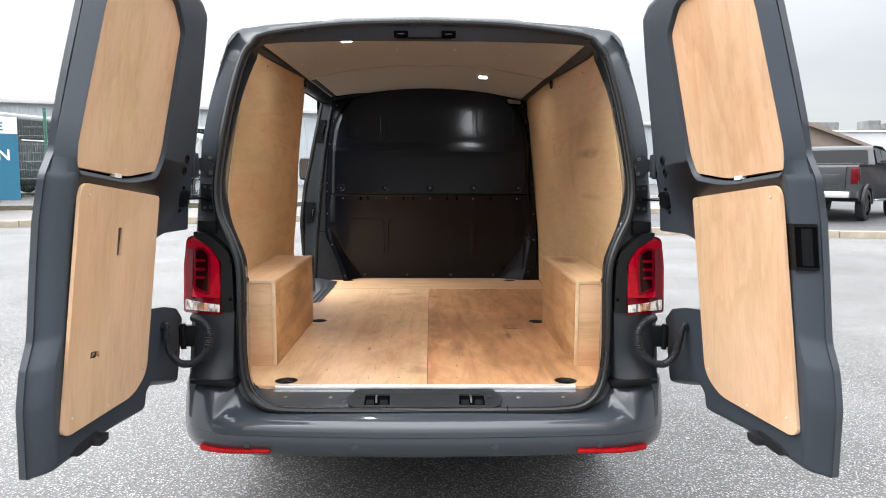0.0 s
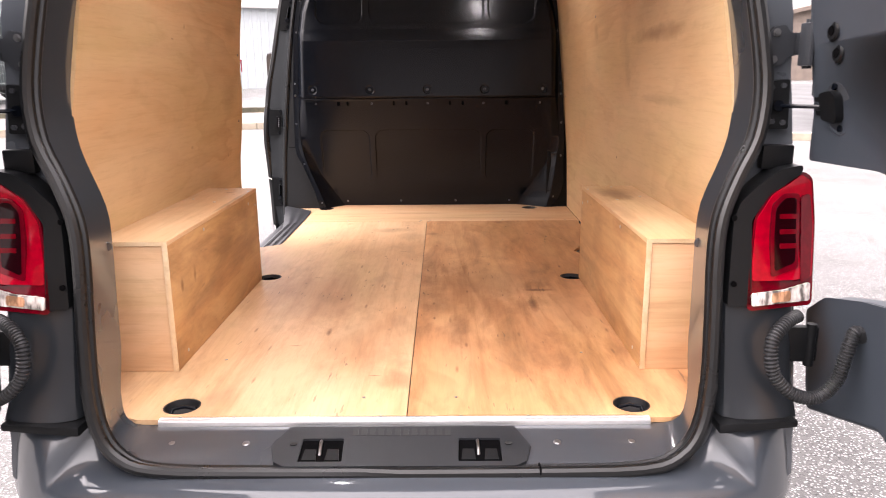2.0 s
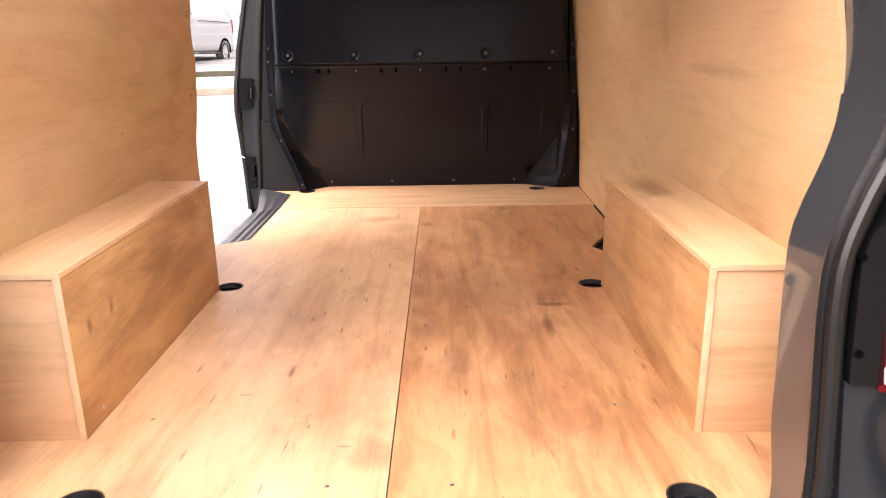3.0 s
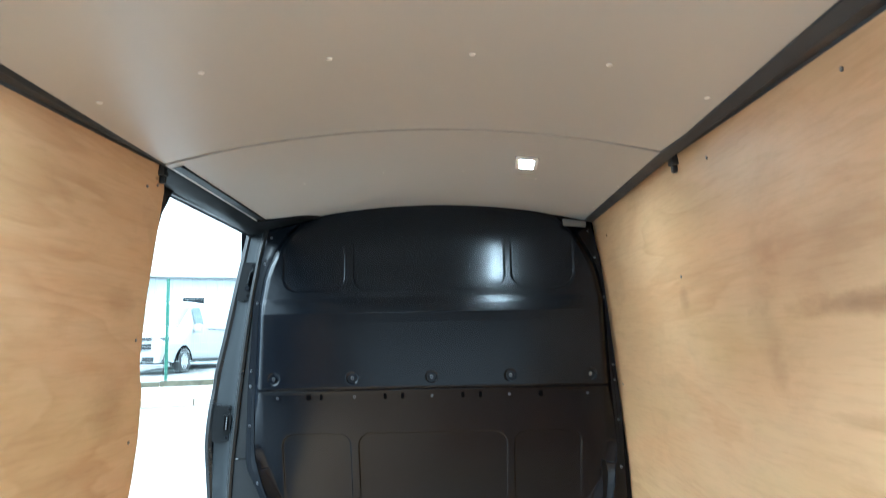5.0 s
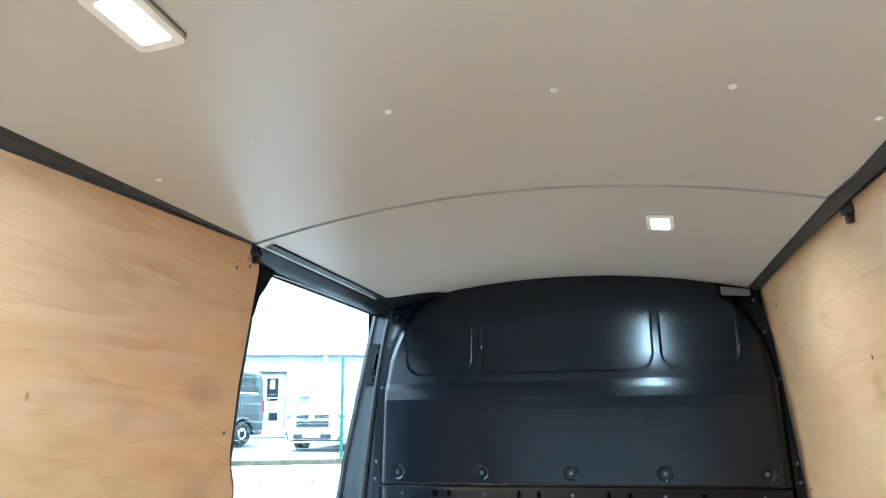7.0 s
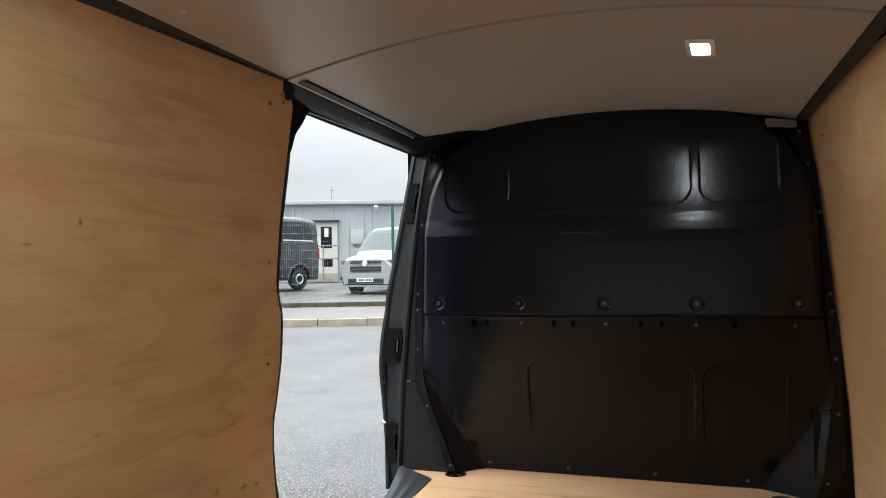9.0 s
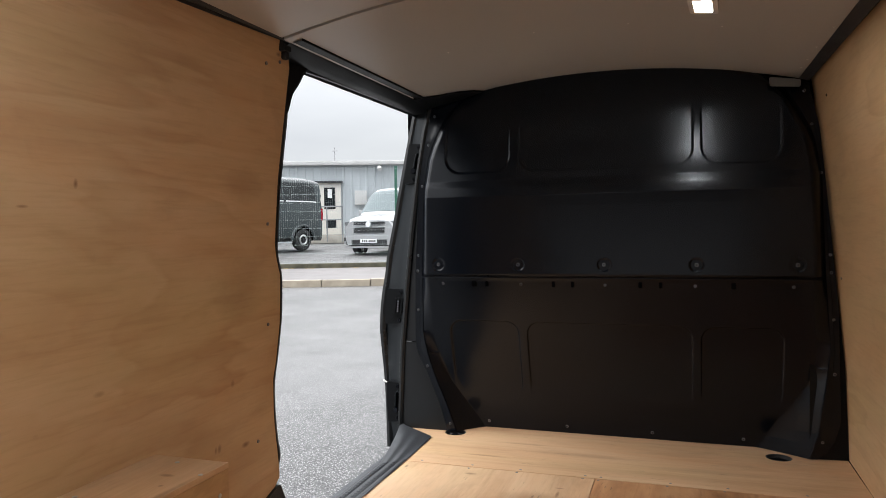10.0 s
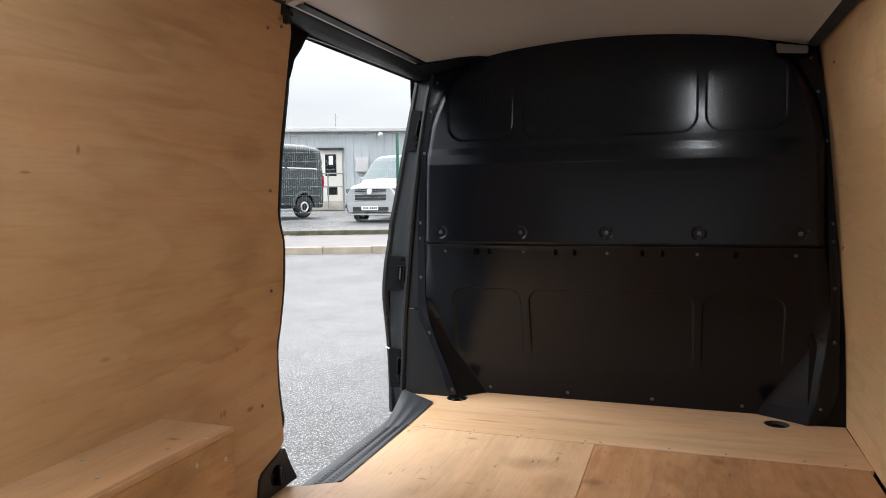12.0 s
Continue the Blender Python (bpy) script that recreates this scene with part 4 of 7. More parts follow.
def rear_door(sgn):
    place = door_place(sgn)
    bm = bmesh.new()
    add_plate(bm, rounded(DOOR, 0.015, 3), [], place, -0.076, -0.058)
    door = part("rear_door", bm, paint, van, "grey rear door, wide open, plywood lined")
    up = rounded([(0.262, 1.775), (0.345, 1.85), (0.70, 1.86), (0.728, 1.83), (0.765, 1.42), (0.748, 1.352), (0.46, 1.322), (0.29, 1.338), (0.262, 1.40)], [0.02, 0.03, 0.03, 0.03, 0.05, 0.05, 0.2, 0.05, 0.05])
    low = rounded([(0.270, 1.268), (0.742, 1.318), (0.752, 0.672), (0.722, 0.656), (0.36, 0.652), (0.272, 0.70)], [0.025, 0.035, 0.03, 0.02, 0.06, 0.06])
    bm = bmesh.new()
    inner = rounded(DOOR_IN, 0.012, 3)
    # beside the window blank the edge turns back at once, lower down it slopes
    lip = lambda z: float(np.interp(z, [1.30, 1.37, 1.42, 1.83, 1.87], [0.70, 0.767, 0.771, 0.734, 0.715]))
    shrink = lambda e: [(max(0.46 + (u - 0.46) * e, lip(z)) if u > 0.6 and z > 1.30 and e < 0.999 else 0.46 + (u - 0.46) * e, 1.25 + (z - 1.25) * (1 - (1 - e) * 0.6)) for u, z in inner]
    lips = lambda poly, e: [(0.515 + (u - 0.515) * (1 + 0.35 * e), z - (0.27 * e if z < 1.5 else -0.1 * e)) for u, z in poly]
    add_plate(bm, shrink(0.93), [lips(up, 0.002)], place, -0.055, -0.014)
    rim = ((1.0, -0.0585), (0.994, -0.052), (0.984, -0.036), (0.970, -0.018), (0.952, -0.005), (0.932, 0.002), (0.912, 0.004))
    well = ((0.002, -0.012), (0.008, -0.009), (0.026, -0.001), (0.045, 0.003), (0.062, 0.004))
    add_loft(bm, [[place(u, z, w) for u, z in shrink(e)] for e, w in rim], closed=True)
    add_loft(bm, [[place(u, z, w) for u, z in lips(up, g)] for g, w in well], closed=True)
    add_plate(bm, shrink(0.912), [lips(up, 0.062)], place, 0.0, 0.004)
    part("inner_frame", bm, paint_in, door, "grey painted pressed inner frame", 22)
    bm = bmesh.new()
    add_plate(bm, [(u, max(z, 1.331 + 0.022 * abs(u - 0.46) / 0.25)) for u, z in up], [], place, -0.030, -0.0095)
    part("upper_ply_panel", bm, ply_door, door, "pale plywood window blank")
    bm = bmesh.new()
    add_plate(bm, up, [], place, -0.045, -0.031)
    part("window_backing", bm, dark_void, door)
    bm = bmesh.new()
    add_plate(bm, rounded([(0.505, 1.326), (0.543, 1.329), (0.541, 1.340), (0.507, 1.338)], 0.004, 3), [], place, -0.02, -0.004)
    part("panel_clip", bm, cap_white, door, "small white clip under the window blank")
    bm = bmesh.new()
    holes = []
    if sgn < 0:
        holes = [rounded([(0.492, 1.105), (0.518, 1.107), (0.518, 1.188), (0.492, 1.186)], 0.006, 3), rounded([(0.585, 0.832), (0.635, 0.838), (0.632, 0.858), (0.59, 0.852)], 0.006, 3)]
    add_plate(bm, low, holes, place, 0.0045, 0.014)
    part("lower_ply_panel", bm, ply_door, door, "pale plywood door lining screwed at the edges")
    if holes:
        for back in ([(0.48, 1.09), (0.53, 1.09), (0.53, 1.20), (0.48, 1.20)], [(0.57, 0.82), (0.65, 0.82), (0.65, 0.87), (0.57, 0.87)]):
            bm = bmesh.new()
            add_plate(bm, back, [], place, 0.002, 0.0046)
            part("slot_backing", bm, dark_void, door)
        bm = bmesh.new()
        add_plate(bm, [(0.60, 0.84), (0.615, 0.838), (0.613, 0.856), (0.60, 0.852)], [], place, 0.004, 0.008)
        part("latch_lever", bm, steel, door)
    for u, z in ((0.30, 1.245), (0.70, 1.285), (0.29, 1.12), (0.73, 1.20), (0.29, 0.80), (0.30, 0.72), (0.52, 0.672), (0.71, 0.70), (0.70, 0.95)):
        bm = bmesh.new()
        p = Vector(place(u, z, 0.013))
        add_cyl(bm, p, (-sgn, 0, 0), 0.0042, 0.003, 10)
        part("screw", bm, pale_screw, door)
    # handle recess towards the free edge of the off side door
    if sgn > 0:
        bm = bmesh.new()
        box = lambda a0, a1, b0, b1: [(a0, b0), (a1, b0), (a1, b1), (a0, b1)]
        slope = lambda u, z, w: place(u - 0.30 * max(0.0, w + 0.052), z, w)
        for z0, z1, w0, w1 in ((1.102, 1.110, -0.060, -0.004), (1.212, 1.220, -0.060, -0.004), (1.110, 1.212, -0.060, -0.056), (1.110, 1.212, -0.008, -0.004)):
            add_plate(bm, box(0.749, 0.7855, z0, z1), [], slope, w0 + 0.013, w1 + 0.0105)
        h = part("latch_recess", bm, matt_black, door, "black latch housing in the door edge")
        bm = bmesh.new()
        add_plate(bm, box(0.749, 0.7838, 1.110, 1.212), [], slope, -0.044, 0.003)
        part("recess_backing", bm, dark_void, h)
        bm = bmesh.new()
        add_plate(bm, box(0.749, 0.785, 1.114, 1.208), [], slope, -0.034, -0.010)
        part("latch_flap", bm, matt_black, h)
    # grommets, check box, latch
    for u, z, r in ((0.080, 1.392, 0.020), (0.088, 1.352, 0.019)):
        bm = bmesh.new()
        p = Vector(place(u, z, 0.003))
        add_cyl(bm, p, (-sgn, 0, 0), r, 0.0035, 20, r * 0.8)
        g = part("grommet", bm, matt_black, door, "round black rubber grommet")
        bm = bmesh.new()
        add_cyl(bm, p + Vector((-sgn * 0.002, 0, 0)), (-sgn, 0, 0), r * 0.45, 0.003, 14)
        part("grommet_plug", bm, dark_void, g)
    bm = bmesh.new()
    add_plate(bm, rounded([(0.048, 1.228), (0.086, 1.224), (0.094, 1.234), (0.094, 1.274), (0.084, 1.284), (0.048, 1.278)], 0.007, 3), [], place, 0.0, 0.022)
    check = part("check_box", bm, matt_black, door, "black door check housing")
    # flat disc in darker paint stands in for the shaded recess
    bm = bmesh.new()
    dish = circle(0.078, 1.252, 0.036, 28, 0.048)
    add_plate(bm, dish, [], place, 0.003, 0.0048)
    part("dish_shade", bm, hinge_paint, check, "flat disc, darker for the shade in the check recess")
    # bead on the lower arc only, shaped to give the rim's highlight
    bm = bmesh.new()
    arc = [(0.078 + 0.037 * math.cos(a), 1.252 + 0.049 * math.sin(a)) for a in (math.radians(205 + 7.0 * i) for i in range(19))]
    add_tube(bm, [place(u, z, 0.0030) for u, z in arc], lambda i: 0.0012 + 0.0042 * math.sin(math.pi * i / 18), 8)
    part("rim_highlight", bm, paint_in, check, "lower arc bead shaped for the highlight on the recess rim")
    for u, z, w0, w1 in ((0.030, 1.262, 0.006, 0.018), (0.030, 1.236, 0.006, 0.018)):
        bm = bmesh.new()
        add_plate(bm, rounded([(u, z), (u + 0.022, z), (u + 0.022, z + 0.009), (u, z + 0.009)], 0.002, 2), [], place, w0, w1)
        part("check_prong", bm, matt_black, check)
    for u, z in ((0.078, 1.291), (0.084, 1.214)):
        bm = bmesh.new()
        add_cyl(bm, Vector(place(u, z, 0.005)), (-sgn, 0, 0), 0.0062, 0.006, 6)
        part("bolt", bm, black_steel, check)
    bm = bmesh.new()
    add_plate(bm, rounded([(0.545, 0.585), (0.665, 0.578), (0.70, 0.592), (0.66, 0.606), (0.56, 0.612)], 0.008, 3), [], place, -0.03, 0.014)
    latch = part("bottom_latch", bm, black_plastic, door, "black latch at the foot of the door")
    bm = bmesh.new()
    add_plate(bm, rounded([(0.545, 0.580), (0.595, 0.578), (0.595, 0.600), (0.545, 0.604)], 0.006, 3), [], place, 0.014, 0.034)
    part("latch_tongue", bm, black_plastic, latch)
    # corrugated cable hose between body and door
    bm = bmesh.new()
    a = Vector((sgn * 0.80, -0.16, 0.845))
    b = Vector(place(0.155, 0.82, 0.0))
    path = spline([a, (sgn * 0.765, -0.185, 0.838), (sgn * 0.733, -0.205, 0.805), (sgn * 0.738, -0.215, 0.745), (sgn * 0.775, -0.222, 0.706), (sgn * 0.822, -0.226, 0.700), (sgn * 0.856, -0.226, 0.735), (sgn * 0.868, -0.225, 0.785), b + Vector((-sgn * 0.02, 0.0, 0.01)), b], 34)
    add_tube(bm, path, lambda i: 0.0138 if i % 4 < 2 else 0.0112, 12)
    part("cable_hose", bm, hose_rubber, door, "black corrugated cable hose")
    return door


for sgn in (1, -1):
    rear_door(sgn)

bm = bmesh.new()
add_box(bm, 0.286, 0.2895, -0.216, -0.188, 0.516, 0.5395, 0.0006)
part("seal_joint", bm, dark_void, van)

# top latches in the header
for cx in (-0.091, 0.084):
    bm = bmesh.new()
    z = 1.853
    add_box(bm, cx - 0.026, cx + 0.026, y_rear(z) - 0.012 + 0.03, y_rear(z) + 0.05, z - 0.012, z + 0.010, 0.003)
    latch = part("top_striker", bm, dark_void, van, "black latch striker in the header")
    bm = bmesh.new()
    add_cyl(bm, (cx - 0.012, y_rear(z) + 0.012, z - 0.004), (1, 0, 0), 0.003, 0.024, 8)
    part("striker_pin", bm, black_steel, latch)

# ---------------------------------------------------------------- rear sill cover
def sill(u, v, w):
    """u across, v from the seal (0) to the floor (1), w up."""
    return (u, -0.197 + 0.125 * v, 0.527 + 0.034 * v + w)


bm = bmesh.new()
cover = [(-0.262, 0.10), (-0.24, 0.0), (0.24, 0.0), (0.262, 0.10), (0.275, 0.45), (0.245, 0.90), (-0.245, 0.90), (-0.275, 0.45)]
holes = [rounded([(cx - 0.046, 0.10), (cx + 0.046, 0.10), (cx + 0.044, 0.62), (cx - 0.044, 0.62)], 0.010, 3) for cx in (-0.167, 0.167)]
add_plate(bm, rounded(cover, 0.012, 3), holes, sill, 0.001, 0.011)
cover_ob = part("sill_cover", bm, sill_plastic, van, "dark plastic sill cover with two striker pockets")
for i in range(12):
    x = -0.10 + 0.2 * i / 11
    bm = bmesh.new()
    add_plate(bm, [(x - 0.006, 0.68), (x + 0.006, 0.68), (x + 0.006, 0.86), (x - 0.006, 0.86)], [], sill, 0.0108, 0.0118)
    part("cover_slot", bm, black_plastic, cover_ob)
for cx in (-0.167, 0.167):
    # near-black sheet under each opening gives the pocket its shade
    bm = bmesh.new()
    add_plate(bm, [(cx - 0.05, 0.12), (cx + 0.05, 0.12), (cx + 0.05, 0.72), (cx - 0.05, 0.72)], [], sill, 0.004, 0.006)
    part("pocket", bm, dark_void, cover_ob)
    for dx in (-0.024, 0.024):
        bm = bmesh.new()
        add_plate(bm, rounded([(cx + dx - 0.015, 0.16), (cx + dx + 0.015, 0.16), (cx + dx + 0.012, 0.40), (cx + dx - 0.012, 0.40)], 0.004, 3), [], sill, 0.004, 0.0085)
        part("striker_guide", bm, matt_black, cover_ob)
    bm = bmesh.new()
    add_tube(bm, spline([sill(cx - 0.004, 0.60, 0.004), sill(cx - 0.004, 0.56, 0.010), sill(cx - 0.003, 0.36, 0.010), sill(cx - 0.003, 0.30, 0.004)], 4), 0.0034, 8)
    part("striker", bm, bolt_steel, cover_ob, "steel door striker loop")
    bm = bmesh.new()
    add_cyl(bm, sill(cx + math.copysign(0.062, cx), 0.50, 0.0105), (0, 0, 1), 0.008, 0.002, 12)
    part("cover_plug", bm, black_plastic, cover_ob)
for x in (-0.495, -0.335, 0.335, 0.495):
    bm = bmesh.new()
    p = Vector(sill(x, 0.62, 0.0))
    add_cyl(bm, p, (0, -0.2, 1), 0.009, 0.003, 14, 0.006)
    part("sill_plug", bm, bolt_steel, van)
for sgn in (1, -1):
    bm = bmesh.new()
    add_cyl(bm, (sgn * 0.668, 0.055, 0.945), (-sgn, -0.5, 0), 0.012, 0.004, 20, 0.009)
    part("jamb_plug", bm, paint_jamb, van)

# ---------------------------------------------------------------- load floor
HOLE = [(-0.520, 0.018), (0.528, 0.018), (-0.575, 1.125), (0.575, 1.115), (-0.592, 2.580), (0.582, 2.585)]
HOLE_R = 0.043
left_poly = [(0.0062, -0.050), (-0.60, -0.050), (-0.640, -0.030), (-0.665, 0.02), (-0.73, 0.09), (-0.80, 0.12), (-0.80, 1.595), (-0.745, 1.615), (-0.655, 1.674), (-0.655, 2.1965), (-0.0018, 2.1965)]
right_poly = [(0.0088, -0.050), (0.60, -0.050), (0.640, -0.030), (0.665, 0.02), (0.73, 0.09), (0.80, 0.12), (0.80, 1.30), (0.696, 1.434), (0.654, 1.523), (0.788, 1.78), (0.788, 2.1965), (0.0006, 2.1965)]
front_poly = [(-0.655, 2.2005), (0.80, 2.2005), (0.80, 2.70), (-0.835, 2.70), (-0.835, 2.60), (-0.816, 2.566), (-0.661, 2.484)]
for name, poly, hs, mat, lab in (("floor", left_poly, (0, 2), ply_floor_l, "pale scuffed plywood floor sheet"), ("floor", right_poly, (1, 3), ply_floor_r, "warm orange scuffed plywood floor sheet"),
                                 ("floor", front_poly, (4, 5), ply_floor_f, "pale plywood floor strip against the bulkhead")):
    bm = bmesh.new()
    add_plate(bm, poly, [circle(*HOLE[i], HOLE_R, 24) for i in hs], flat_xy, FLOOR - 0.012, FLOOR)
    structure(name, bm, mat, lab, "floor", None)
floors = [o for o in bpy.data.objects if o.name.startswith("floor")]
for x, y, k in ((-0.417, 2.219, 2), (-0.421, 2.184, 0), (-0.248, 2.216, 2), (-0.255, 2.187, 0), (-0.034, 2.218, 2), (-0.039, 2.189, 0), (0.016, 2.217, 2), (0.010, 2.187, 1), (0.231, 2.221, 2), (0.221, 2.191, 1),
                (0.399, 2.222, 2), (0.388, 2.191, 1), (0.62, 2.225, 2), (0.731, 2.226, 2), (-0.60, 2.217, 2), (0.62, 2.188, 1), (-0.50, 0.30, 0), (0.47, 0.34, 1), (-0.10, 0.06, 0), (0.12, 0.06, 1)):
    bm = bmesh.new()
    add_cyl(bm, (x, y, FLOOR - 0.001), (0, 0, 1), 0.0048, 0.0016, 10, 0.0042)
    part("screw", bm, bolt_steel, floors[k])
bm = bmesh.new()
add_box(bm, -0.80, 0.80, -0.05, 2.70, 0.48, 0.53)
structure("subfloor", bm, grey_plastic, "dark steel van floor below the plywood", "floor")
ring_group = "lashing eyes in the floor"
for i, (hx, hy) in enumerate(HOLE):
    eye = thing("lashing_eye", "black recessed lashing eye in the plywood floor", "lashing eye", ring_group)
    bm = bmesh.new()
    rows = [[(hx + r * math.cos(a), hy + r * math.sin(a), z) for a in [2 * math.pi * k / 28 for k in range(28)]] for r, z in ((0.0428, FLOOR - 0.001), (0.0395, FLOOR - 0.001), (0.036, 0.548), (0.010, 0.5335))]
    add_loft(bm, rows, closed=True)
    bm.faces.new([v for v in bm.verts if abs(v.co.z - 0.5335) < 1e-5])
    part("cup", bm, black_plastic, eye, "black cup")
    bm = bmesh.new()
    add_tube(bm, [(hx - 0.03, hy, 0.546), (hx - 0.026, hy + 0.012, 0.557), (hx, hy + 0.016, 0.561), (hx + 0.026, hy + 0.012, 0.557), (hx + 0.03, hy, 0.546)], 0.0045, 8)
    add_cyl(bm, (hx, hy, 0.534), (0, 0, 1), 0.007, 0.014, 10)
    part("ring_bar", bm, black_steel, eye, "dark steel ring")

bm = bmesh.new()
prof = [(-0.045, 0.5705), (-0.045, 0.5735), (-0.052, 0.5745), (-0.053, 0.573), (-0.055, 0.573), (-0.056, 0.5745), (-0.060, 0.5745), (-0.063, 0.573), (-0.0645, 0.570), (-0.0645, 0.560), (-0.062, 0.560), (-0.062, 0.568), (-0.059, 0.5705)]
add_loft(bm, [[(x, y, z) for y, z in prof] for x in (-0.545, 0.55)], closed=True)
for x in (-0.545, 0.55):
    bm.faces.new([v for v in bm.verts if abs(v.co.x - x) < 1e-6])
trim = tagged(finish("threshold_trim", bm, alu, None, "", 30), "ribbed aluminium threshold trim along the plywood floor edge", "threshold trim")
for x in (-0.50, -0.38, -0.05, 0.13, 0.28, 0.50):
    bm = bmesh.new()
    add_cyl(bm, (x, -0.0485, 0.5742), (0, 0, 1), 0.0035, 0.0012, 10)
    part("screw", bm, steel, trim)

# ---------------------------------------------------------------- plywood side walls
def wall_top(y):
    return float(np.interp(y, [0.0, 1.5, 1.62, 2.6], [1.822, 1.873, 1.874, 1.874]))


def side_wall(sgn, edge):
    """edge(z) gives the front edge; the rear edge follows the jamb."""
    bm = bmesh.new()
    rows_in, rows_out = [], []
    for i in range(61):
        z0 = 0.571 + (1.85 - 0.571) * i / 60
        y0 = y_rear(z0) + 0.19
        y1 = edge(z0)
        ys = [y0 + (y1 - y0) * k / 14 for k in range(15)]
        row = []
        for y in ys:
            z = 0.571 + (wall_top(y) - 0.571) * i / 60
            row.append((wall_x(z) + 0.004 * math.sin(y * 2.1 + z * 3), y, z))
        rows_in.append([(sgn * x, y, z) for x, y, z in row])
        rows_out.append([(sgn * (x + 0.010), y, z) for x, y, z in row])
    a = add_loft(bm, rows_in)
    b = add_loft(bm, rows_out)
    for i in range(60):
        for k in (0, -1):
            bm.faces.new((a[i][k], a[i + 1][k], b[i + 1][k], b[i][k]))
    for i in (0, -1):
        for k in range(14):
            bm.faces.new((a[i][k], a[i][k + 1], b[i][k + 1], b[i][k]))
    return bm


def left_edge(z):
    return float(np.interp(z, [0.57, 0.640, 0.688, 0.72, 0.85, 0.98, 1.02, 1.12, 1.25, 1.29, 1.33, 1.5, 1.74, 1.80, 1.815, 1.83, 1.85],
                           [1.46, 1.475, 1.600, 1.598, 1.572, 1.556, 1.566, 1.575, 1.566, 1.545, 1.530, 1.528, 1.545, 1.550, 1.535, 1.515, 1.512]))


structure("wall_left", side_wall(-1, left_edge), ply_wall, "pale plywood side lining with a wavy cut front edge", "wall", 30)
structure("wall_right", side_wall(1, lambda z: 2.62), ply_wall, "pale plywood side lining from tail to bulkhead", "wall", 30)
wl_ob = bpy.data.objects["wall_left"]
wr_ob = bpy.data.objects["wall_right"]
for ob, sgn, places in ((wl_ob, -1, ((1.50, 1.815), (0.62, 1.81), (1.489, 1.402), (1.515, 1.138), (1.49, 0.833), (1.44, 1.80))), (wr_ob, 1, ((2.40, 1.78), (1.30, 1.81), (0.70, 1.80), (2.5, 1.2), (1.62, 1.55)))):
    for y, z in places:
        bm = bmesh.new()
        add_cyl(bm, (sgn * (wall_x(z) + 0.004 * math.sin(y * 2.1 + z * 3) + 0.002), y, z), (-sgn, 0, 0), 0.0045, 0.0045, 10)
        part("screw", bm, bolt_steel, ob)

# ---------------------------------------------------------------- wheel arch boxes
BOX_Y0, BOX_Y1, BOX_Z = 0.22, 1.10, 0.918
for sgn in (-1, 1):
    t = thing("wheel_arch_box", "plywood box over the wheel arch, grubby on its long side", "wheel arch box", "wheel arch boxes")

    def seg(x0, x1):
        return (min(sgn * x0, sgn * x1), max(sgn * x0, sgn * x1))
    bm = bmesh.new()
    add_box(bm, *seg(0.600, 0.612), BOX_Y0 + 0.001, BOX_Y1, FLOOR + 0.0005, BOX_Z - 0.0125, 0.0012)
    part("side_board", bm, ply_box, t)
    bm = bmesh.new()
    add_box(bm, *seg(0.613, 0.793), BOX_Y0 + 0.002, BOX_Y0 + 0.014, FLOOR + 0.0005, BOX_Z - 0.0125, 0.0012)
    part("end_board", bm, ply_box_end, t)
    bm = bmesh.new()
    add_box(bm, *seg(0.613, 0.793), BOX_Y1 - 0.014, BOX_Y1 - 0.002, FLOOR + 0.0005, BOX_Z - 0.0125, 0.0012)
    part("end_board", bm, ply_box_end, t)
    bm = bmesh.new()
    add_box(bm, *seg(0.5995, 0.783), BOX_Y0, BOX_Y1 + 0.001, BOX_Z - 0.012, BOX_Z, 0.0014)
    part("top_board", bm, ply_box_lit_top, t)
    bm = bmesh.new()
    add_box(bm, *seg(0.5985, 0.6125), BOX_Y0 - 0.0015, BOX_Y0 + 0.001, FLOOR + 0.001, BOX_Z - 0.002, 0.0006)
    add_box(bm, *seg(0.6125, 0.735), BOX_Y0 - 0.0012, BOX_Y0 - 0.0002, BOX_Z - 0.0112, BOX_Z - 0.0008)
    part("edge_grain", bm, ply_edge, t, "bare pale plywood edges")
    for x, y, z, ax in ((0.606, 1.02, BOX_Z, (0, 0, 1)), (0.70, 1.07, BOX_Z, (0, 0, 1)), (0.66, 0.80, BOX_Z, (0, 0, 1)), (0.75, 0.86, BOX_Z, (0, 0, 1)), (0.600, 1.07, 0.86, (-sgn, 0, 0)), (0.600, 0.98, 0.88, (-sgn, 0, 0)), (0.6, 0.5, 0.89, (-sgn, 0, 0)), (0.6, 0.3, 0.6, (-sgn, 0, 0))):
        bm = bmesh.new()
        add_cyl(bm, Vector((sgn * x, y, z)) - Vector(ax) * 0.001, ax, 0.005, 0.002, 10)
        part("screw", bm, steel, t)

# ---------------------------------------------------------------- roof lining, edge strips, lamps
for name, y0, y1, lab in (("ceiling", 0.24, 1.4605, "taupe laminate roof lining sheet"), ("ceiling", 1.4695, 2.56, "taupe laminate roof lining sheet by the bulkhead")):
    bm = bmesh.new()
    xs = [-0.67 + 1.34 * i / 40 for i in range(41)]
    ys = [y0 + (y1 - y0) * k / 10 for k in range(11)]
    drop = 0.0 if y0 < 1 else 0.003
    lower = add_loft(bm, [[(x, y, roof_z(x) - drop) for x in xs] for y in ys])
    upper = add_loft(bm, [[(x, y, roof_z(x) + 0.006) for x in xs] for y in ys])
    for k in (0, -1):
        for i in range(40):
            bm.faces.new((lower[k][i], lower[k][i + 1], upper[k][i + 1], upper[k][i]))
    structure(name, bm, lining, lab, "ceiling", 40)
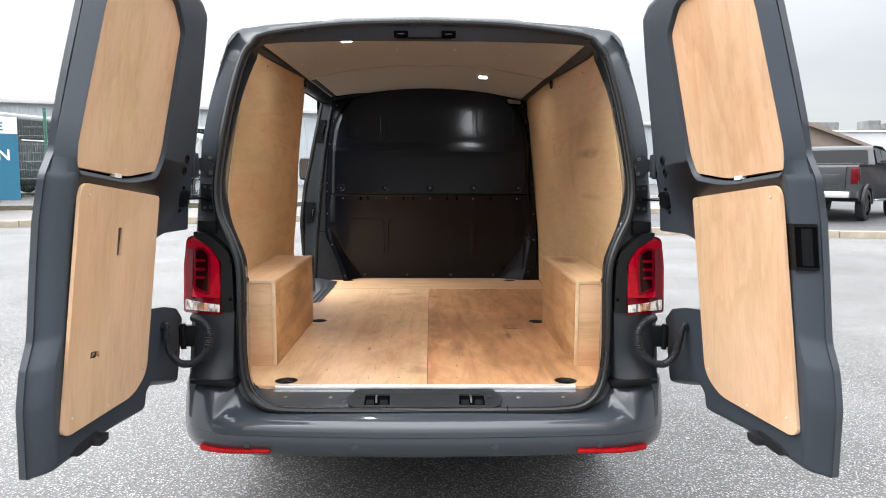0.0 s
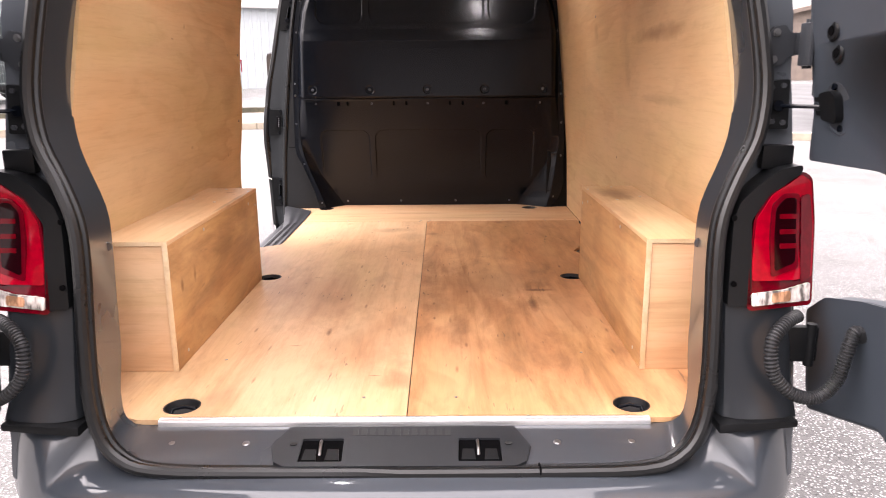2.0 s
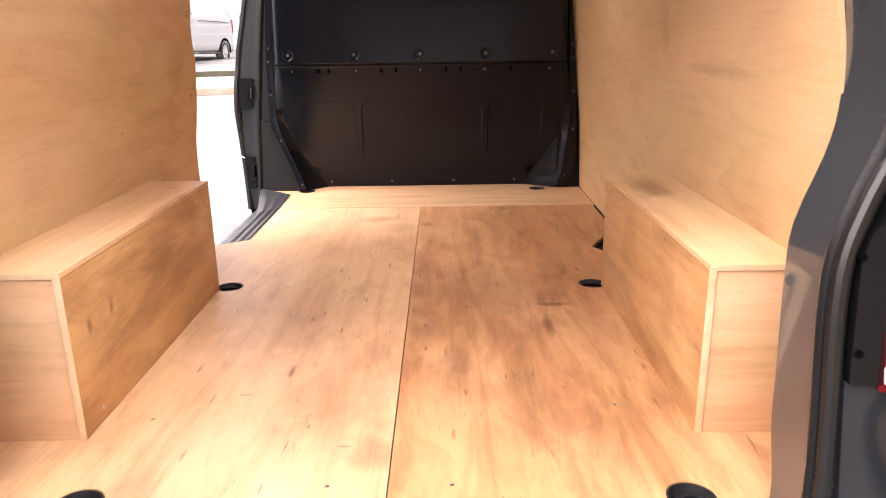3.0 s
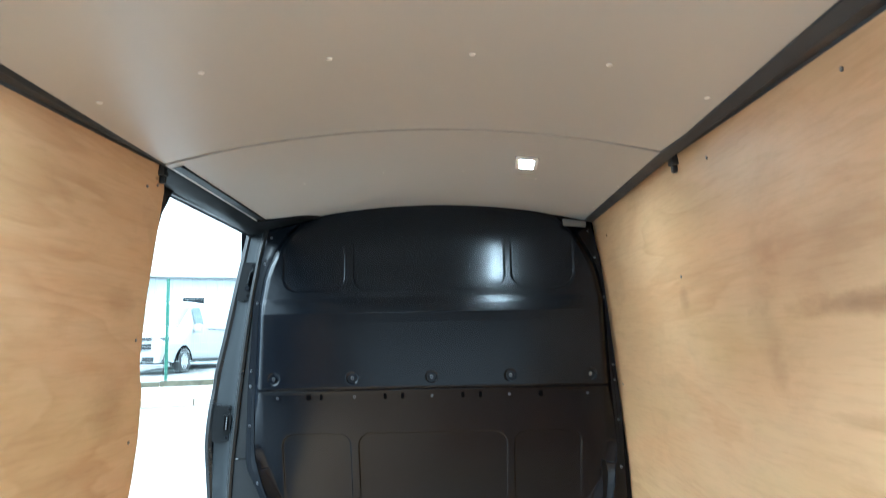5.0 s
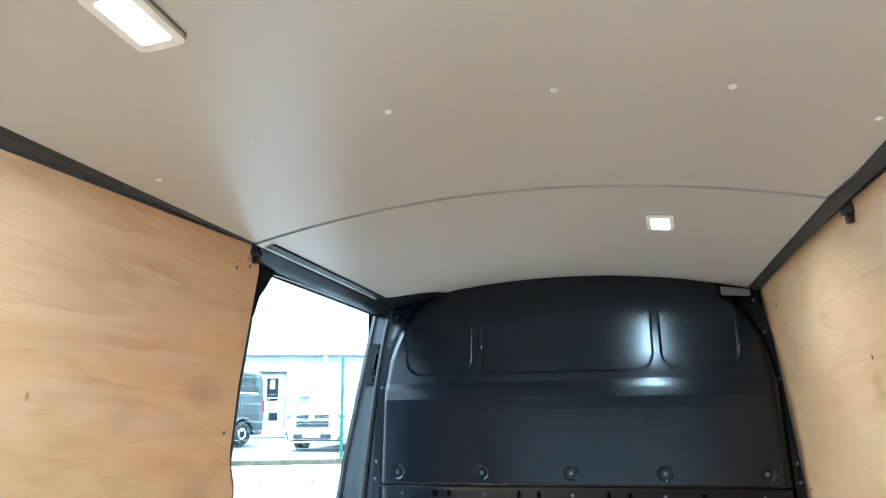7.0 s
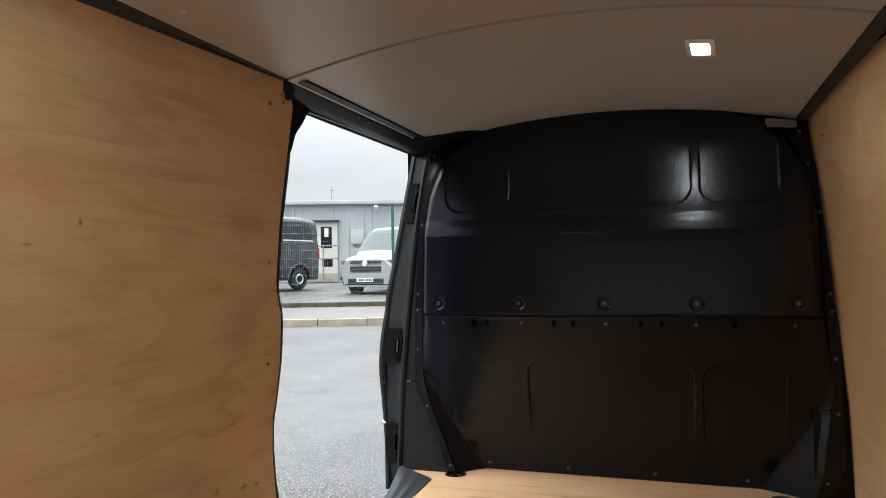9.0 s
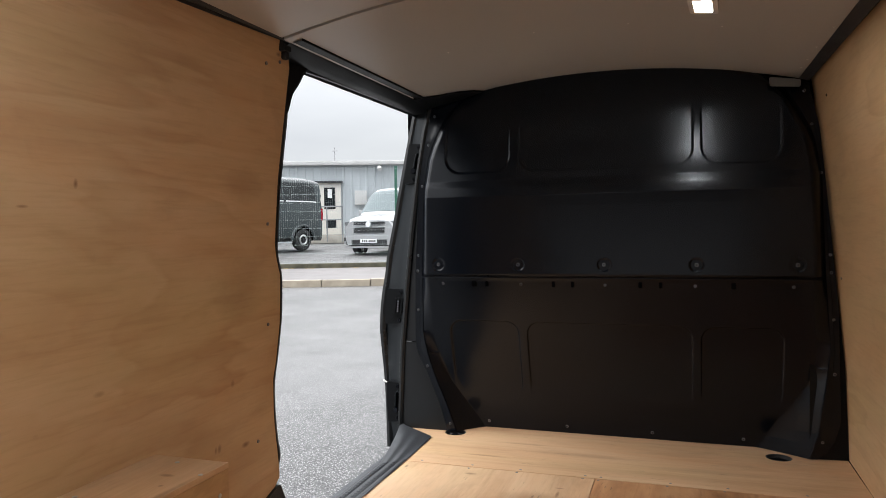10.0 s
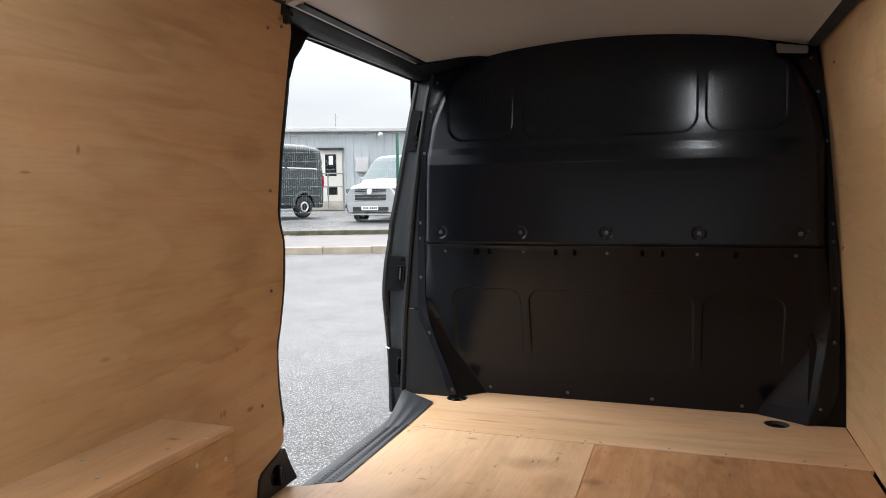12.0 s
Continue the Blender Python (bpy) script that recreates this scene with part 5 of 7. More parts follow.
bm = bmesh.new()
add_loft(bm, [[(x, y, roof_z(x) + 0.0075) for x in xs] for y in (1.44, 1.49)])
bm2 = bmesh.new()
z0 = 1.840
add_loft(bm2, [[(x, y0, z0 - 0.03 * max(0, abs(x) - 0.3) + dz) for x in xs] for y0, dz in ((0.112, 0.012), (0.108, 0.004), (0.116, -0.003), (0.17, 0.0))] + [[(x, 0.26, roof_z(x) + 0.006) for x in xs]])
tagged(finish("header_trim", bm2, matt_black, None, "", 30), "dark trim strip at the tail end of the roof lining", "trim", kind="structure")
structure("ceiling_seam", bm, dark_void, "dark gap strip behind the roof lining joint", "ceiling joint")
for sgn in (1, -1):
    bm = bmesh.new()
    rows = []
    for y in (0.235, 0.4, 0.7, 1.0, 1.3, 1.48, 1.62, 2.0, 2.3, 2.55):
        zt = wall_top(y)
        xw = wall_x(zt) + 0.004
        xi = 0.652 if y < 1.47 else 0.641
        rows.append([(sgn * x, y, z) for x, z in ((xi, roof_z(xi) - 0.006) if sgn > 0 else (0.670, 1.8635), (0.672 if sgn > 0 else 0.676, (1.854 if sgn > 0 else 1.862) - (1.873 - zt) * 0.3), (xw - 0.004, zt + 0.002), (xw - 0.002, zt - 0.004), (xw + 0.008, zt - 0.004), (xw + 0.008, 1.905), (0.655, 1.905))])
    add_loft(bm, rows, closed=True)
    tagged(finish("roof_edge_strip", bm, grey_plastic, None, "", 25), "dark grey trim strip between roof lining and side wall", "trim", kind="structure")
for sgn in (1, -1):
    bm = bmesh.new()
    x0, x1 = sorted((sgn * 0.676, sgn * 0.708))
    add_box(bm, x0 + 0.003, x1 - 0.006, 1.492, 1.528, 1.842, 1.878, 0.006)
    add_box(bm, x0 + 0.008, x1 - 0.008, 1.502, 1.520, 1.822, 1.845, 0.006)
    tagged(finish("coat_hook", bm, black_plastic, None, "", 35), "small black plastic tab on the roof edge strip", "hook", "tabs on the roof edge")
lamp_group = "load bay lamps"
for cx, cy, yaw in ((-0.349, 0.563, 3.0), (0.324, 1.768, -4.0)):
    zc = roof_z(cx)
    tilt = math.degrees(math.atan(-0.36 * cx))
    t = thing("ceiling_light", "white oblong LED load bay lamp, lit", "lamp", lamp_group, pose(cx, cy, zc, 0, -tilt, yaw))
    bm = bmesh.new()
    o = rounded([(-0.034, -0.067), (0.034, -0.067), (0.034, 0.067), (-0.034, 0.067)], 0.014)
    i = rounded([(-0.0215, -0.050), (0.0215, -0.050), (0.0215, 0.050), (-0.0215, 0.050)], 0.007)
    add_plate(bm, o, [i], flat_xy, -0.010, 0.002)
    part("bezel", bm, cap_white, t, "white plastic bezel")
    bm = bmesh.new()
    add_plate(bm, rounded([(-0.0365, -0.0695), (0.0365, -0.0695), (0.0365, 0.0695), (-0.0365, 0.0695)], 0.016), [], flat_xy, -0.003, 0.001)
    part("gasket", bm, cap_grey, t, "grey gasket")
    bm = bmesh.new()
    add_plate(bm, i, [], flat_xy, -0.0085, -0.0035)
    part("diffuser", bm, led, t, "glowing LED diffuser")
ceil_objs = [o for o in bpy.data.objects if o.name.startswith("ceiling") and o.type == "MESH" and "seam" not in o.name]
for x, y in ((-0.40, 0.955), (-0.150, 0.960), (0.132, 0.955), (0.40, 0.96), (-0.62, 1.0), (0.62, 1.05), (-0.40, 1.96), (-0.132, 1.93), (0.135, 1.935), (0.378, 1.975), (0.635, 1.90), (0.63, 2.12), (0.63, 2.28), (0.63, 2.40), (-0.40, 0.35), (0.40, 0.35), (-0.62, 0.55), (0.62, 0.55)):
    bm = bmesh.new()
    add_cyl(bm, (x, y, roof_z(x) + 0.001), (0.36 * x, 0, -1), 0.0075, 0.004, 14, 0.005)
    part("screw_cap", bm, cap_white, ceil_objs[0] if y < 1.465 else ceil_objs[1])

# ---------------------------------------------------------------- bulkhead
def smooth01(a, b, v):
    t = np.clip((v - a) / (b - a), 0, 1)
    return t * t * (3 - 2 * t)


def rrect(X, Z, x0, x1, z0, z1, r):
    qx = np.abs(X - (x0 + x1) / 2) - (x1 - x0) / 2 + r
    qz = np.abs(Z - (z0 + z1) / 2) - (z1 - z0) / 2 + r
    return np.hypot(np.maximum(qx, 0), np.maximum(qz, 0)) + np.minimum(np.maximum(qx, qz), 0) - r


def bulk_half(z):
    """Half width of the pressed panel."""
    return np.interp(z, [0.57, 0.60, 0.68, 0.80, 0.872, 0.93, 0.98, 1.2, 1.541, 1.651, 1.70, 1.758, 1.80, 1.834, 1.865, 1.885, 1.90, 1.922, 1.938, 1.950, 1.955],
                     [0.592, 0.602, 0.632, 0.680, 0.703, 0.716, 0.721, 0.717, 0.705, 0.687, 0.671, 0.643, 0.619, 0.594, 0.558, 0.524, 0.480, 0.393, 0.285, 0.14, 0.02])


def flange_y(z):
    return np.interp(z, [0.57, 0.66, 0.9, 1.2, 1.96], [2.588, 2.588, 2.580, 2.566, 2.572])


def off_side_more(z):
    """The panel reaches further out at the foot of its off side."""
    return np.interp(z, [0.57, 0.66, 0.78, 0.885, 1.0, 1.2], [0.088, 0.080, 0.050, 0.028, 0.018, 0.008])


def bulk_y(X, Z):
    y = np.interp(Z, [0.55, 0.62, 1.18, 1.193, 1.205, 1.46, 1.50, 1.535, 1.56, 1.96], [2.690, 2.678, 2.521, 2.515, 2.498, 2.490, 2.490, 2.496, 2.502, 2.548])
    ax = np.abs(X)
    edge = bulk_half(Z) + np.where(X > 0, off_side_more(Z), 0.0)
    groove = np.zeros_like(y)
    fold = np.where(X > 0, np.interp(Z, [0.57, 0.90], [0.515, 0.725]), np.interp(Z, [0.57, 0.885], [0.495, 0.70]))
    for x0, x1 in ((-0.594, -0.345), (-0.308, 0.304), (0.332, 0.585)):
        mid_panel = abs(x0 + x1) < 0.1
        d = rrect(X, Z, x0, x1, 1.590, 1.99 if mid_panel else 1.88, 0.06)
        groove = np.maximum(groove, smooth01(0.0022, -0.0022, d) * smooth01(1.82, 1.68, Z))
    for x0, x1 in ((-0.606, -0.331), (-0.298, 0.301), (0.331, 0.60)):
        mid_panel = abs(x0 + x1) < 0.1
        d = rrect(X, Z, x0, x1, 0.60 if mid_panel else 0.715, 1.020, 0.05)
        groove = np.maximum(groove, 1.5 * smooth01(0.0022, -0.0022, d) * smooth01(0.70, 0.82, Z) * smooth01(-0.01, 0.03, fold - ax))
    for bx in (-0.625, -0.312, 0.002, 0.315, 0.631):
        r = np.hypot(X - bx, Z - 1.243)
        y = y + 0.003 * smooth01(0.026, 0.019, r)
    y = y + 0.0055 * groove
    # rolled side edges above, a flat gusset coming forward to the floor flange below
    width = np.maximum(0.045, edge - fold + 0.012 * smooth01(0.80, 0.90, Z))
    g = np.clip(1 - (edge - ax) / width, 0, 1)
    g = np.where(Z < 0.885, g ** 1.12, g * g * (1.6 - 0.6 * g))
    return y + (flange_y(Z) - y) * g * smooth01(1.95, 1.84, Z)


NX, NZ = 600, 600
zs = np.linspace(0.571, 1.955, NZ)
verts, faces = [], []
for z in zs:
    w = float(bulk_half(z))
    X = np.linspace(-w, w + float(off_side_more(z)), NX)
    Y = bulk_y(X, np.full(NX, z))
    verts += [(float(a), float(b), float(z)) for a, b in zip(X, Y)]
for i in range(NZ - 1):
    for j in range(NX - 1):
        a = i * NX + j
        faces.append((a, a + 1, a + NX + 1, a + NX))
me = bpy.data.meshes.new("pressed_panel")
me.from_pydata(verts, [], faces)
me.shade_smooth()
me.materials.append(black_steel)
bulk = tagged(new("bulkhead"), "black pressed steel bulkhead bolted across the load bay", "bulkhead")
pressed = new("pressed_panel", me)
pressed.parent = bulk

# bolted flange round the panel, on the two sides and over the top corners
zf = [0.572 + (1.90 - 0.572) * i / 60 for i in range(61)]


def flange_out(z, sgn):
    if sgn < 0:
        return float(np.interp(z, [0.57, 0.60, 0.685, 0.822, 0.879, 0.928, 1.218, 1.55, 1.712, 1.80, 1.90], [0.628, 0.638, 0.663, 0.718, 0.748, 0.756, 0.747, 0.728, 0.700, 0.682, 0.655]))
    return min(wall_x(z) - 0.003, float(np.interp(z, [0.57, 0.60, 0.633, 0.709, 1.172, 1.55, 1.712, 1.80, 1.90], [0.700, 0.735, 0.757, 0.775, 0.762, 0.728, 0.705, 0.685, 0.660])))


for sgn in (1, -1):
    bm = bmesh.new()
    rows = []
    for f, d in ((1.0, 0.012), (1.0, 0.002), (0.97, 0.0), (0.45, 0.0), (0.38, -0.0025), (0.0, -0.003), (-0.2, 0.012)):
        rows.append([(sgn * ((float(bulk_half(z)) + (float(off_side_more(z)) if sgn > 0 else 0.0)) * (1 - f) + flange_out(z, sgn) * f), float(flange_y(z)) + d, z) for z in zf])
    add_loft(bm, rows)
    part("flange", bm, black_steel, bulk, "black steel mounting flange", 40)
bm = bmesh.new()
add_box(bm, -0.706, 0.706, 2.511, 2.522, 1.1905, 1.1945, 0.001)
part("lap_seam", bm, black_steel, bulk)


def by(x, z):
    return float(bulk_y(np.array([x]), np.array([z]))[0])


def bolt(x, y, z, r=0.009, dome=0.006, washer=0.0, n=(0, -1, 0)):
    bm = bmesh.new()
    if washer:
        add_cyl(bm, Vector((x, y, z)) + Vector(n) * -0.002, n, washer, 0.0035, 22, washer * 0.9)
        w = part("washer", bm, black_steel, bulk)
        bm = bmesh.new()
    add_cyl(bm, Vector((x, y, z)) + Vector(n) * -0.002, n, r * 0.8, dome, 12, r * 0.55)
    b = part("bolt", bm, bolt_steel, bulk, "domed steel bolt")
    bm = bmesh.new()
    add_cyl(bm, Vector((x, y, z)) + Vector(n) * (dome - 0.0025), n, r * 0.28, 0.001, 6)
    part("socket", bm, dark_void, b)


for x in (-0.625, -0.312, 0.002, 0.315, 0.631):
    bolt(x, by(x, 1.243) + 0.001, 1.243, 0.010, 0.010, 0.021)
    bolt(x * 0.985, by(x, 1.168) + 0.001, 1.168, 0.008, 0.006)
for x in (-0.48, -0.165, 0.157, 0.475):
    bolt(x, by(x, 0.598), 0.598, 0.0085, 0.007)
for x, z in ((-0.732, 1.275), (-0.736, 1.213), (-0.738, 1.056), (-0.707, 0.830), (-0.616, 0.602), (-0.657, 1.822), (-0.683, 1.712), (-0.712, 1.55),
             (0.738, 1.274), (0.741, 1.214), (0.749, 1.055), (0.754, 0.869), (0.718, 0.633), (0.711, 1.549), (0.682, 1.713), (0.660, 1.827)):
    bolt(x, float(flange_y(z)), z, 0.008, 0.006)
for x, w in ((-0.49, 0.018), (-0.44, 0.010), (-0.185, 0.012), (-0.115, 0.012), (0.125, 0.012), (0.195, 0.012), (0.435, 0.016)):
    bm = bmesh.new()
    add_box(bm, x - w / 2, x + w / 2, by(x, 1.175) - 0.003, by(x, 1.175) + 0.004, 1.158, 1.180, 0.002)
    part("clip_slot", bm, dark_void, bulk)
bm = bmesh.new()
add_plate(bm, rounded([(0.548, 1.838), (0.640, 1.830), (0.640, 1.853), (0.545, 1.868)], 0.006, 3), [], lambda u, v, w: (u, 2.50 + w, v), 0.0, 0.01)
part("corner_plate", bm, mat_plain("grey_plate", (0.12, 0.118, 0.11), 0.5), bulk, "small grey corner plate")
# black filler in the near side corner under the roof lining
bm = bmesh.new()
add_plate(bm, [(-0.665, 2.362), (-0.640, 2.383), (-0.585, 2.425), (-0.525, 2.452), (-0.475, 2.495), (-0.44, 2.56), (-0.685, 2.56)], [], lambda u, v, w: (u, v, roof_z(u) - 0.004 - w), 0.0, 0.006)
part("corner_filler", bm, matt_black, bulk, "black corner filler under the roof lining")
# wall behind the bulkhead, closing the cab
bm = bmesh.new()
add_box(bm, -0.82, 0.90, 2.70, 2.72, 0.45, 1.97)
structure("wall_front", bm, dark_void, "dark closing panel behind the bulkhead", "wall")

# ---------------------------------------------------------------- sliding door opening
opening = thing("sliding_door_frame", "dark frame of the open sliding side door", "door frame")
bm = bmesh.new()
prof = [(-0.634, 1.876), (-0.637, 1.8635), (-0.668, 1.8625), (-0.676, 1.857), (-0.70, 1.853), (-0.712, 1.846), (-0.748, 1.843), (-0.79, 1.848), (-0.80, 1.87), (-0.76, 1.905), (-0.64, 1.905)]
add_loft(bm, [[(x, y, z) for x, z in prof] for y in (1.50, 1.8, 2.1, 2.4, 2.62)], closed=True)
part("header_rail", bm, matt_black, opening, "black header rail", 30)
bm = bmesh.new()
rim = []
for z in [0.60 + 0.06 * i for i in range(20)]:
    rim.append((-(wall_x(z) + 0.052), max(left_edge(z), 1.50) + 0.070, z))
rim += [(-0.755, 1.668, 1.800), (-0.755, 1.705, 1.838), (-0.755, 1.76, 1.851), (-0.755, 2.2, 1.855), (-0.755, 2.60, 1.859)]
add_tube(bm, spline(rim, 4), 0.013, 8)
part("rear_edge_seal", bm, rubber, opening, "black rubber edge seal")
bm = bmesh.new()
add_loft(bm, [[(-(wall_x(z) + 0.008), left_edge(z) - 0.03, z) for z in [0.60 + 0.066 * i for i in range(21)]], [(-(wall_x(z) + 0.05), max(left_edge(z), 1.50) + 0.066, z) for z in [0.60 + 0.066 * i for i in range(21)]],
              [(-(wall_x(z) + 0.11), 1.64, z) for z in [0.60 + 0.066 * i for i in range(21)]], [(-0.93 + 0.16 * max(0, z - 1.2) / 0.6, 1.60, z) for z in [0.60 + 0.066 * i for i in range(21)]]])
part("rear_pillar", bm, black_plastic, opening, "black rear pillar of the door opening", 40)
bm = bmesh.new()
add_loft(bm, [[(x, y, z) for x, z in ((-0.768, 0.452), (-0.82, 0.43), (-0.852, 0.40), (-0.858, 0.30))] for y in (1.55, 1.9, 2.3, 2.72)])
part("outer_sill", bm, paint, opening, "grey painted outer sill")
bm = bmesh.new()
zz = [0.46 + (1.86 - 0.46) * i / 28 for i in range(29)]


def side_x(z):
    return float(np.interp(z, [0.4, 0.55, 0.72, 0.97, 1.09, 1.257, 1.424, 1.634, 1.87], [0.918, 0.926, 0.937, 0.946, 0.938, 0.915, 0.876, 0.832, 0.783]))


def inner_x(z):
    return float(np.interp(z, [0.4, 0.58, 0.889, 1.169, 1.376, 1.579, 1.756, 1.87], [0.836, 0.833, 0.817, 0.790, 0.767, 0.740, 0.708, 0.680]))


wob = lambda z: 0.012 * math.sin(z * 11) * (1 if z < 1.25 else 0.2)
# painted shut face of the pillar, with its outer rubber edge
add_loft(bm, [[(-side_x(z) + wob(z) * 0.3, 2.70 + wob(z), z) for z in zz], [(-(side_x(z) * 0.88 + inner_x(z) * 0.12), 2.685 + wob(z), z) for z in zz], [(-(side_x(z) * 0.80 + inner_x(z) * 0.20), 2.672, z) for z in zz],
              [(-(side_x(z) * 0.45 + inner_x(z) * 0.55), 2.655, z) for z in zz], [(-(side_x(z) * 0.2 + inner_x(z) * 0.8), 2.630, z) for z in zz], [(-inner_x(z), 2.60, z) for z in zz]])
pillar = part("pillar", bm, shaded_pillar_paint, opening, "grey painted door pillar, darkened for its shade", 40)
bm = bmesh.new()
add_tube(bm, [(-(side_x(z) * 0.36 + inner_x(z) * 0.64), 2.6515, z) for z in zz], 0.002, 6)
part("press_line", bm, shaded_pillar_paint, pillar)
bm = bmesh.new()
add_tube(bm, [(-side_x(z) + 0.010, 2.690 + wob(z), z) for z in zz], 0.020, 8)
part("outer_seal", bm, rubber, opening, "black rubber outer seal")
bm = bmesh.new()
add_tube(bm, [(-inner_x(z), 2.596, z) for z in zz], 0.013, 8)
part("inner_seal", bm, rubber, opening, "black rubber inner seal")
for zc, h, hook in ((0.66, 0.085, True), (1.061, 0.074, False), (1.647, 0.082, True)):
    width = side_x(zc) - inner_x(zc)
    xa = -(side_x(zc) * 0.42 + inner_x(zc) * 0.58)
    lean = -((side_x(zc + h) - side_x(zc - h)) * 0.42 + (inner_x(zc + h) - inner_x(zc - h)) * 0.58) / (2 * h)
    on = lambda u, v, w, xa=xa, zc=zc, lean=lean: (xa + u + lean * v, 2.655 - w, zc + v)
    hw = 0.36 * width
    bm = bmesh.new()
    add_plate(bm, rounded([(-hw * 0.9, -h), (hw, -h * 0.92), (hw, h * 0.94), (-hw, h), (-hw, -h * 0.2)], 0.006, 3), [], on, -0.014, 0.019)
    plate = part("striker_plate", bm, matt_black, opening, "black striker plate" if hook else "black contact plate")
    for q in (-0.76, 0.80):
        bm = bmesh.new()
        add_cyl(bm, on(hw * 0.28, h * q, 0.021), (0, -1, 0), 0.0085, 0.004, 14, 0.007)
        b = part("bolt", bm, black_steel, plate)
        bm = bmesh.new()
        add_cyl(bm, on(hw * 0.28, h * q, 0.0235), (0, -1, 0), 0.0035, 0.002, 6)
        part("socket", bm, dark_void, b)
    if hook:
        bm = bmesh.new()
        add_plate(bm, rounded([(-hw * 0.12, -h * 0.50), (hw * 0.58, -h * 0.46), (hw * 0.62, h * 0.52), (hw * 0.1, h * 0.56), (-hw * 0.02, h * 0.2)], 0.008, 4), [], on, 0.012, 0.0196)
        part("striker_slot", bm, dark_void, plate)
        bm = bmesh.new()
        add_tube(bm, [on(a * hw, b * h, 0.022) for a, b in ((0.55, 0.10), (0.58, 0.42), (0.34, 0.55), (0.10, 0.48), (0.06, 0.15), (0.02, -0.20))], 0.0035, 8)
        part("striker_loop", bm, shaded_pillar_paint, plate, "dark grey steel striker loop")
        bm = bmesh.new()
        add_cyl(bm, on(hw * 0.14, -h * 0.36, 0.024), (0, -1, 0), 0.012, 0.012, 16, 0.010)
        part("striker_pin", bm, black_steel, plate)
    else:
        bm = bmesh.new()
        add_plate(bm, rounded([(-hw * 0.42, -h * 0.46), (hw * 0.52, -h * 0.42), (hw * 0.56, h * 0.50), (-hw * 0.38, h * 0.46)], 0.006, 3), [], on, 0.015, 0.029)
        block = part("contact_block", bm, matt_black, plate, "black contact block with a row of pins")
        bm = bmesh.new()
        add_plate(bm, rounded([(-hw * 0.02, -h * 0.36), (hw * 0.38, -h * 0.34), (hw * 0.40, h * 0.40), (0.0, h * 0.38)], 0.004, 3), [], on, 0.026, 0.0295)
        part("contact_slot", bm, dark_void, block)
        for k in range(5):
            bm = bmesh.new()
            add_cyl(bm, on(hw * 0.20, h * (-0.26 + 0.14 * k), 0.0305), (0, -1, 0), 0.0028, 0.003, 10)
            part("contact_pin", bm, steel, block)
for z in (0.985, 0.735):
    bm = bmesh.new()
    add_tube(bm, [(-side_x(z) - 0.008, 2.688, z + 0.003), (-side_x(z) + 0.004, 2.678, z), (-side_x(z) + 0.016, 2.676, z - 0.005)], 0.0032, 8)
    part("seal_clip", bm, cap_white, opening, "small white seal clip")
step_grey = mat_plain("grey_step_plastic", (0.022, 0.0235, 0.027), 0.40, vary=0.08, bump=0.08, bump_scale=400, spec=0.4)
pillar_trim_mat = mat_plain("charcoal_pillar_trim", (0.009, 0.0095, 0.0105), 0.40, vary=0.1, bump=0.1, bump_scale=400, spec=0.25)
for lo, hi, dy, lab in ((0.46, 0.922, 0.0, "charcoal plastic lower pillar trim"), (0.926, 1.90, 0.002, "charcoal plastic upper pillar trim")):
    bm = bmesh.new()
    zt = [lo + (hi - lo) * i / 24 for i in range(25)]
    add_loft(bm, [[(-inner_x(z) + 0.002, 2.620, z) for z in zt], [(-inner_x(z) + 0.004, 2.596 + dy, z) for z in zt], [(-inner_x(z) + 0.012, 2.591 + dy, z) for z in zt], [(-(flange_out(max(z, 0.572), -1) - 0.02), 2.5925 + dy, z) for z in zt]])
    part("pillar_trim", bm, pillar_trim_mat, opening, lab, 40)
bm = bmesh.new()
add_loft(bm, [[(inner_x(z) - 0.01, 2.61, z) for z in zz], [(0.68, 2.60, z) for z in zz]])
part("off_side_trim", bm, matt_black, opening)
# gusset where the rear pillar meets the header rail
bm = bmesh.new()
add_plate(bm, rounded([(1.545, 1.68), (1.60, 1.70), (1.636, 1.775), (1.665, 1.815), (1.71, 1.843), (1.78, 1.852), (1.78, 1.895), (1.545, 1.895)], 0.012, 3), [], lambda u, v, w: (-0.752 + w, u, v), -0.01, 0.012)
part("corner_gusset", bm, matt_black, opening, "black corner trim of the door opening")
# step
bm = bmesh.new()
prof = [(-0.653, 0.5735), (-0.662, 0.574), (-0.670, 0.567), (-0.682, 0.564), (-0.688, 0.566), (-0.700, 0.565), (-0.706, 0.560), (-0.720, 0.557), (-0.726, 0.559), (-0.738, 0.557), (-0.744, 0.551), (-0.756, 0.547), (-0.765, 0.539), (-0.770, 0.50), (-0.772, 0.45)]
add_loft(bm, [[(x, 1.676 - 0.66 * max(0.0, -0.655 - x), z) for x, z in prof]] + [[(x, y, z) for x, z in prof] for y in [1.69 + 0.0567 * i for i in range(10)]])
step = part("step", bm, step_grey, opening, "ribbed grey plastic step", 25)
for x0, z0 in ((-0.694, 0.5655), (-0.732, 0.558)):
    for k in range(26):
        bm = bmesh.new()
        y = 1.665 + k * 0.0205
        add_box(bm, x0 - 0.005, x0 + 0.005, y, y + 0.010, z0 - 0.003, z0 + 0.0018, 0.0012)
        part("tread_rib", bm, step_grey, step)
